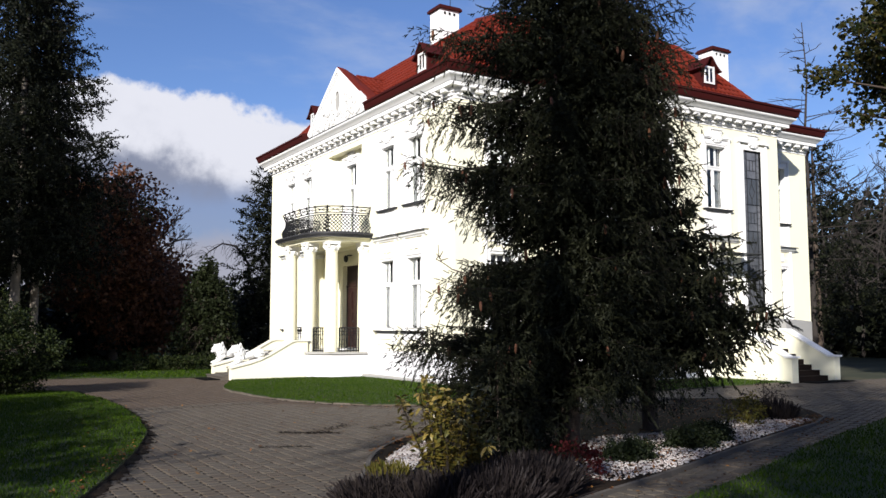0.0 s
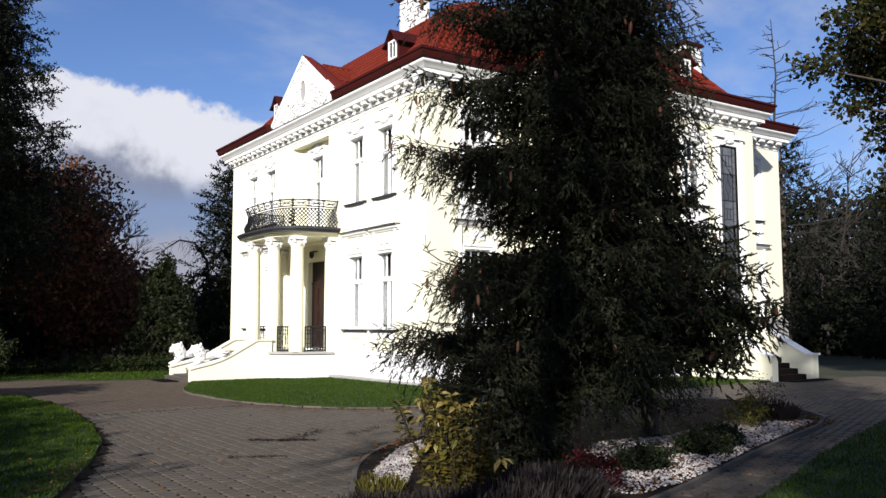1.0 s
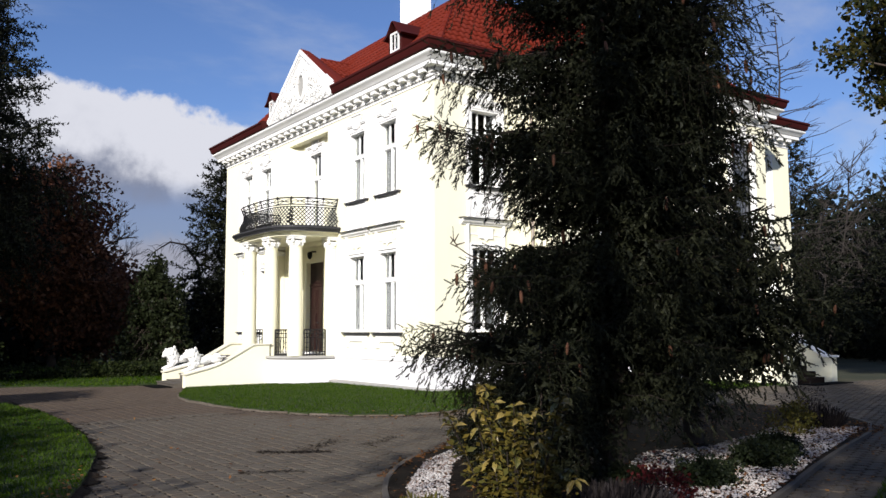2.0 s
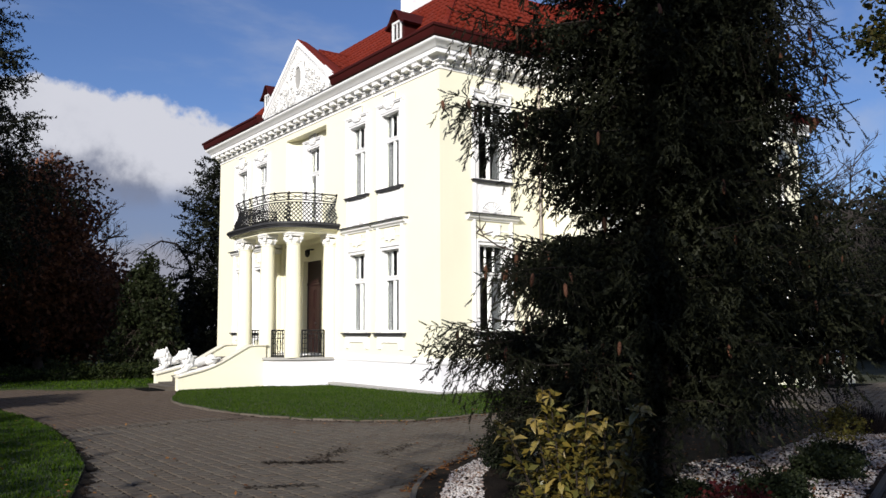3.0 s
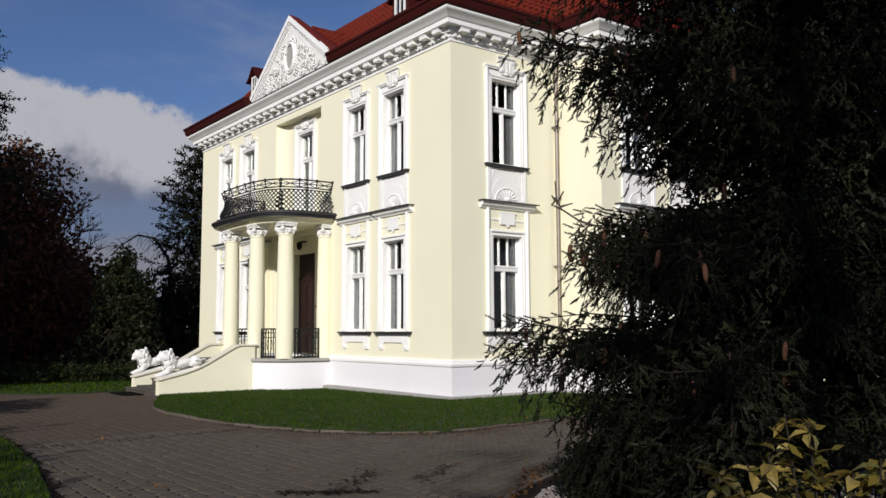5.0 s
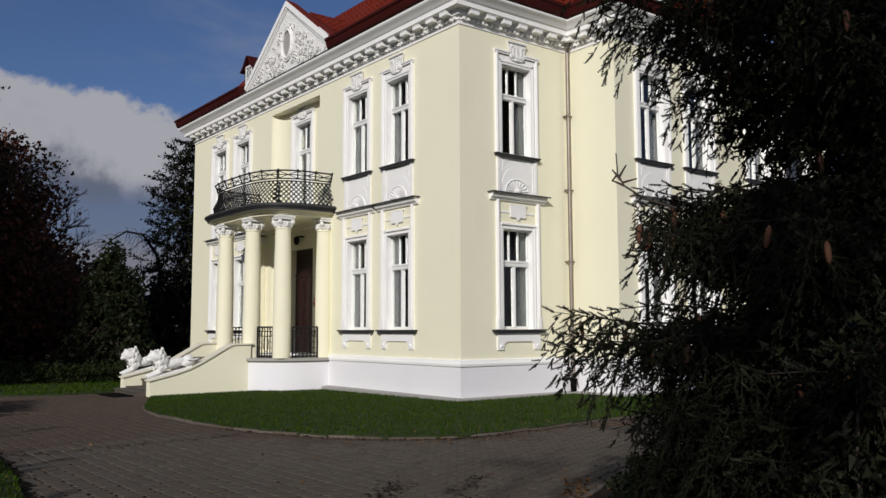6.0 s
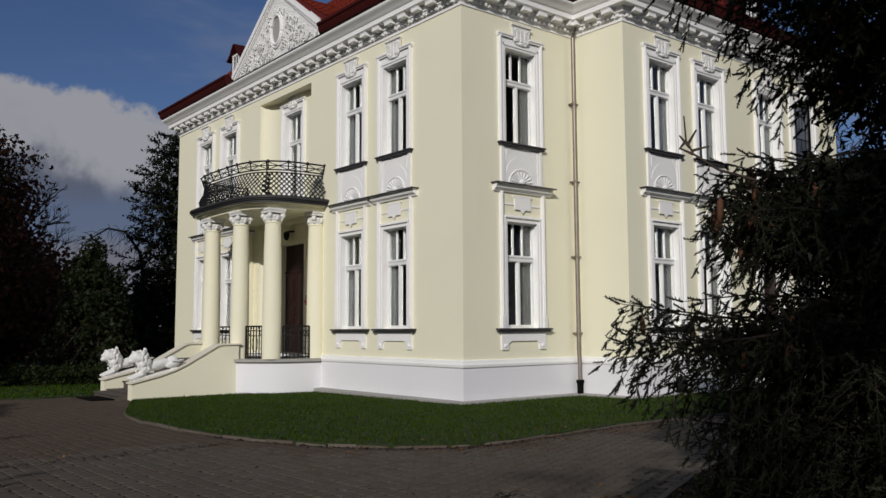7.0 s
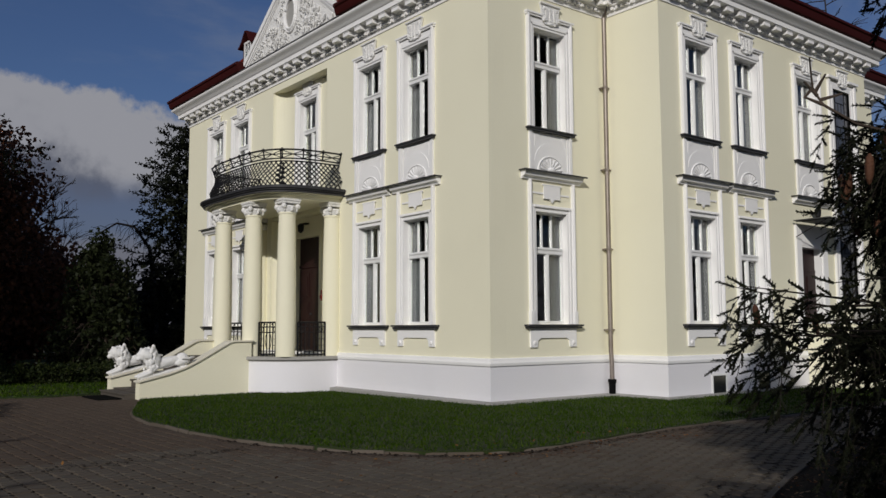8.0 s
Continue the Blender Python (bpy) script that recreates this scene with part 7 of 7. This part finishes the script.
while made < 280:  # broad leaves along upright stems
    s = stems[made % len(stems)]
    f = 0.97 if made % 5 < 2 else r.uniform(0.2, 1.0) ** 0.6  # whorls at the tips
    p = s[0].lerp(s[1], f * 2) if f < 0.5 else s[1].lerp(s[2], f * 2 - 1)
    a = r.uniform(0, 6.28)
    m = Matrix.Translation(p) @ Matrix.Rotation(a, 4, "Z") @ Matrix.Rotation(r.uniform(-0.5, 0.75), 4, "Y") @ Matrix.Rotation(r.uniform(-0.7, 0.7), 4, "X") @ Matrix.Scale(r.uniform(0.075, 0.135), 4)
    obj("leaf", LAUREL_LEAF, M_LEAFY, bush, m)
    made += 1
# the small leaves inside the bush
g = np.random.default_rng(81)
ids = g.integers(0, len(stems), 2400)
f = g.uniform(0.1, 0.98, 2400)
at = np.array([tuple(stems[i][0].lerp(stems[i][1], u * 2) if u < 0.5 else stems[i][1].lerp(stems[i][2], u * 2 - 1)) for i, u in zip(ids, f)]) + g.normal(0, 0.03, (2400, 3))
q = turned(LEAF * np.array([1, 0.75, 1]), at, np.column_stack([g.normal(size=(2400, 2)), g.normal(0.15, 0.5, 2400)]), g.uniform(0.05, 0.09, 2400), g.uniform(-1.0, 1.0, 2400))
tagged(obj("foliage", raw_mesh("foliage", q.reshape(-1, 3), np.arange(9600).reshape(-1, 4)), M_LAUREL, bush), kind="stuff")


def stalks(name, x, y, rad, h, n, seed, material, label, thick=0.004, lean=0.6):
    g = np.random.default_rng(seed)
    a, s = g.uniform(0, 6.28, n), rad * np.sqrt(g.uniform(0, 1, n))
    px, py = x + 0.80 * s * np.cos(a), y + 0.80 * s * np.sin(a)
    hh = h * g.uniform(0.45, 1.15, n) * (1.05 - 0.45 * (s / rad) ** 2)
    tx, ty = x + s * np.cos(a) + g.normal(0, 0.05, n) * lean, y + s * np.sin(a) + g.normal(0, 0.05, n) * lean
    z = gzs(py) + 0.02
    w = thick * g.uniform(0.7, 1.4, n)
    b = g.uniform(0, 6.28, n)
    v = np.empty((n, 4, 3))
    v[:, 0] = np.stack([px - w * np.cos(b), py - w * np.sin(b), z], 1)
    v[:, 1] = np.stack([px + w * np.cos(b), py + w * np.sin(b), z], 1)
    v[:, 2] = np.stack([tx + 1.6 * w * np.cos(b), ty + 1.6 * w * np.sin(b), z + hh * 0.93], 1)
    v[:, 3] = np.stack([tx - w * np.cos(b), ty - w * np.sin(b), z + hh], 1)
    ob = obj(name, raw_mesh(name, v.reshape(-1, 3), np.arange(4 * n).reshape(-1, 4)), material)
    tagged(ob, label, "shrub")


for k, (x, y, rad, h) in enumerate(((4.75, 6.45, 0.42, 0.40), (5.15, 6.05, 0.45, 0.45), (5.65, 5.95, 0.45, 0.48), (6.2, 6.2, 0.48, 0.52), (6.7, 6.55, 0.40, 0.45))):
    stalks("lavender", x, y, rad * 1.15, h * 0.80, 2600, 90 + k, M_LAVENDER, "dry grey-brown lavender clump in the bed", 0.0024, 1.6)
stalks("lavender", 14.75, 9.75, 0.5, 0.40, 1100, 96, M_LAVENDER, "grey lavender clump at the far end of the bed", 0.003)
stalks("dry_grass", 5.55, 7.9, 0.28, 0.22, 400, 97, M_YELLOWSHRUB, "tuft of dry yellowish grass in the bed")
leaf_tree("red_shrub", (7.5, 6.85, gz(7)), 0.1, (7.5, 6.85, 0.28), (0.32, 0.30, 0.24), 60, 16, 0.05, 0.045, 100, M_REDSHRUB, M_TWIG, 0.012, "small dark red shrub in the bed", "shrub", 0.6)
leaf_tree("yellow_shrub", (13.65, 9.45, gz(9)), 0.1, (13.65, 9.45, 0.28), (0.40, 0.38, 0.28), 70, 18, 0.06, 0.05, 101, M_YELLOWSHRUB, M_TWIG, 0.012, "small yellow-green shrub in the bed", "shrub", 0.6)
for k, (x, y, rad, h) in enumerate(((8.9, 7.45, 0.32, 0.26), (10.45, 7.85, 0.34, 0.28), (11.3, 8.25, 0.36, 0.28), (8.3, 8.05, 0.36, 0.14), (8.30, 10.65, 0.36, 0.50), (8.75, 10.45, 0.34, 0.42))):
    leaf_tree("dwarf_pine", (x, y, gz(y)), 0.1, (x, y, gz(y) + h * 0.45), (rad, rad * 0.9, h * 0.6), 220, 24, 0.045, 0.042, 110 + k, M_DWARF, M_TWIG, 0.006, "low dark green dwarf conifer among the pebbles", "shrub", 0.1)
for k, (x, y, n) in enumerate(((13.2, 10.6, 40), (15.6, 10.6, 50), (12.6, 11.6, 45))):
    leaf_tree("bare_shrub", (x, y, gz(y)), 0.15, (x, y, gz(y) + 0.4), (0.6, 0.5, 0.35), n, 6, 0.06, 0.05, 120 + k, M_LAVENDER, M_TWIG, 0.02, "thin nearly leafless shrub in the bed", "shrub", 1.0)

# pebbles and fallen leaves
PEBBLES = [[(7.6, 6.35), (8.6, 6.55), (11.6, 7.8), (15.2, 9.15), (14.9, 9.9), (14.0, 10.1), (13.0, 9.7), (11.3, 9.3), (10.1, 9.45), (9.0, 8.7), (8.1, 8.0), (7.3, 7.2)], [(5.5, 7.6), (6.2, 8.4), (6.6, 9.0), (7.6, 10.3), (8.6, 11.2), (8.35, 11.32), (7.5, 10.75), (6.85, 10.0), (6.2, 9.2), (5.65, 8.3)]]
oct_v = np.array([(1, 0, 0), (-1, 0, 0), (0, 1, 0), (0, -1, 0), (0, 0, 0.7), (0, 0, -0.5)], float)
oct_f = np.array([(0, 2, 4), (2, 1, 4), (1, 3, 4), (3, 0, 4), (2, 0, 5), (1, 2, 5), (3, 1, 5), (0, 3, 5)])
vs = []
for k, poly in enumerate(PEBBLES):
    p = scatter(poly, (7200, 1800)[k], 130 + k)
    g = np.random.default_rng(140 + k)
    at = np.column_stack([p, gzs(p[:, 1]) + 0.032 + g.uniform(0, 0.012, len(p))])
    way = np.column_stack([g.normal(size=(len(p), 2)), g.normal(0, 0.2, len(p))])
    t = oct_v * np.array([1.0, 0.75, 0.7])
    vs.append(turned(t, at, way, g.uniform(0.012, 0.032, len(p)), g.uniform(-0.5, 0.5, len(p))))
vs = np.concatenate(vs)
ff = oct_f[None] + (np.arange(len(vs)) * 6)[:, None, None]
tagged(obj("pebbles", raw_mesh("pebbles", vs.reshape(-1, 3), ff.reshape(-1, 3), True), M_PEBBLE), "white marble pebbles spread over the bed", "pebbles", kind="stuff")
lit = np.concatenate([scatter(BED, 2300, 150), scatter([(6.5, 10.0), (7.4, 10.9), (8.5, 11.6), (9.4, 12.4), (9.2, 12.6), (8.4, 11.8), (7.3, 11.1), (6.4, 10.2)], 420, 159), scatter(PEBBLES[0], 750, 157), scatter([(13.6, 8.4), (15.8, 9.0), (15.9, 9.6), (14.2, 9.3)], 420, 151), scatter([(6.0, 4.8), (16, 8.4), (15.8, 9.1), (6.2, 5.7)], 160, 152), scatter([(9.5, 15.6), (14, 15.6), (14, 16.6), (9.9, 16.9)], 240, 153), scatter([(2.3, 8.4), (4.0, 12.6), (3.6, 12.7), (2.0, 8.6)], 120, 154), scatter([(2, 8), (10, 12.5), (10, 16), (4, 22)], 160, 155)])
lit = lit[~inside(HOUSE_LAWN, lit) | (np.arange(len(lit)) % 3 == 0)]
g = np.random.default_rng(156)
at = np.column_stack([lit, gzs(lit[:, 1]) + np.where(inside(BED, lit), 0.045, np.where(inside(HOUSE_LAWN, lit) | inside(LEFT_LAWN, lit), 0.09, 0.012))])
way = np.column_stack([g.normal(size=(len(lit), 2)), g.normal(0, 0.25, len(lit))])
q = turned(LEAF, at, way, g.uniform(0.03, 0.07, len(lit)), g.uniform(-0.6, 0.6, len(lit)))
tagged(obj("fallen_leaves", raw_mesh("fallen_leaves", q.reshape(-1, 3), np.arange(4 * len(lit)).reshape(-1, 4)), M_LITTER), "brown and yellow fallen leaves", "fallen leaves", kind="stuff")

# crumbs of damp soil washed over the drive and along the ragged lawn edge
g = np.random.default_rng(158)
spots = []
for (x0, y0), (x1, y1), wide, n in (((6.1, 12.95), (6.9, 12.4), 0.07, 420), ((6.7, 12.7), (7.6, 13.5), 0.10, 200), ((5.2, 11.4), (5.9, 11.1), 0.05, 110), ((7.6, 12.6), (8.6, 13.3), 0.08, 120), ((4.8, 18.6), (8.2, 18.9), 0.10, 260)):
    f = g.uniform(0, 1, n)[:, None]
    spots.append(np.array([x0, y0]) * (1 - f) + np.array([x1, y1]) * f + g.normal(0, wide, (n, 2)))
for (x0, y0), (x1, y1) in zip(LEFT_EDGE[3:11], LEFT_EDGE[4:12]):
    f = g.uniform(0, 1, 230)[:, None]
    spots.append(np.array([x0, y0]) * (1 - f) + np.array([x1, y1]) * f + np.column_stack([np.abs(g.normal(0, 0.11, 230)) - 0.03, np.zeros(230)]))
for (x0, y0), (x1, y1) in zip(KERB[6:16], KERB[7:17]):
    f = g.uniform(0, 1, 60)[:, None]
    spots.append(np.array([x0, y0]) * (1 - f) + np.array([x1, y1]) * f - np.column_stack([np.abs(g.normal(0, 0.05, 60)) + 0.06, np.abs(g.normal(0, 0.09, 60)) + 0.05]))
spots = np.concatenate(spots)
at = np.column_stack([spots, gzs(spots[:, 1]) + np.where(inside(LEFT_LAWN, spots), 0.05, 0.010)])
way = np.column_stack([g.normal(size=(len(spots), 2)), g.normal(0, 0.10, len(spots))])
q = turned(LEAF, at, way, g.uniform(0.02, 0.065, len(spots)), g.uniform(-0.25, 0.25, len(spots)))
tagged(obj("soil_crumbs", raw_mesh("soil_crumbs", q.reshape(-1, 3), np.arange(4 * len(spots)).reshape(-1, 4)), M_SOIL), "dark damp soil scattered over the paving joints", "soil", kind="stuff")
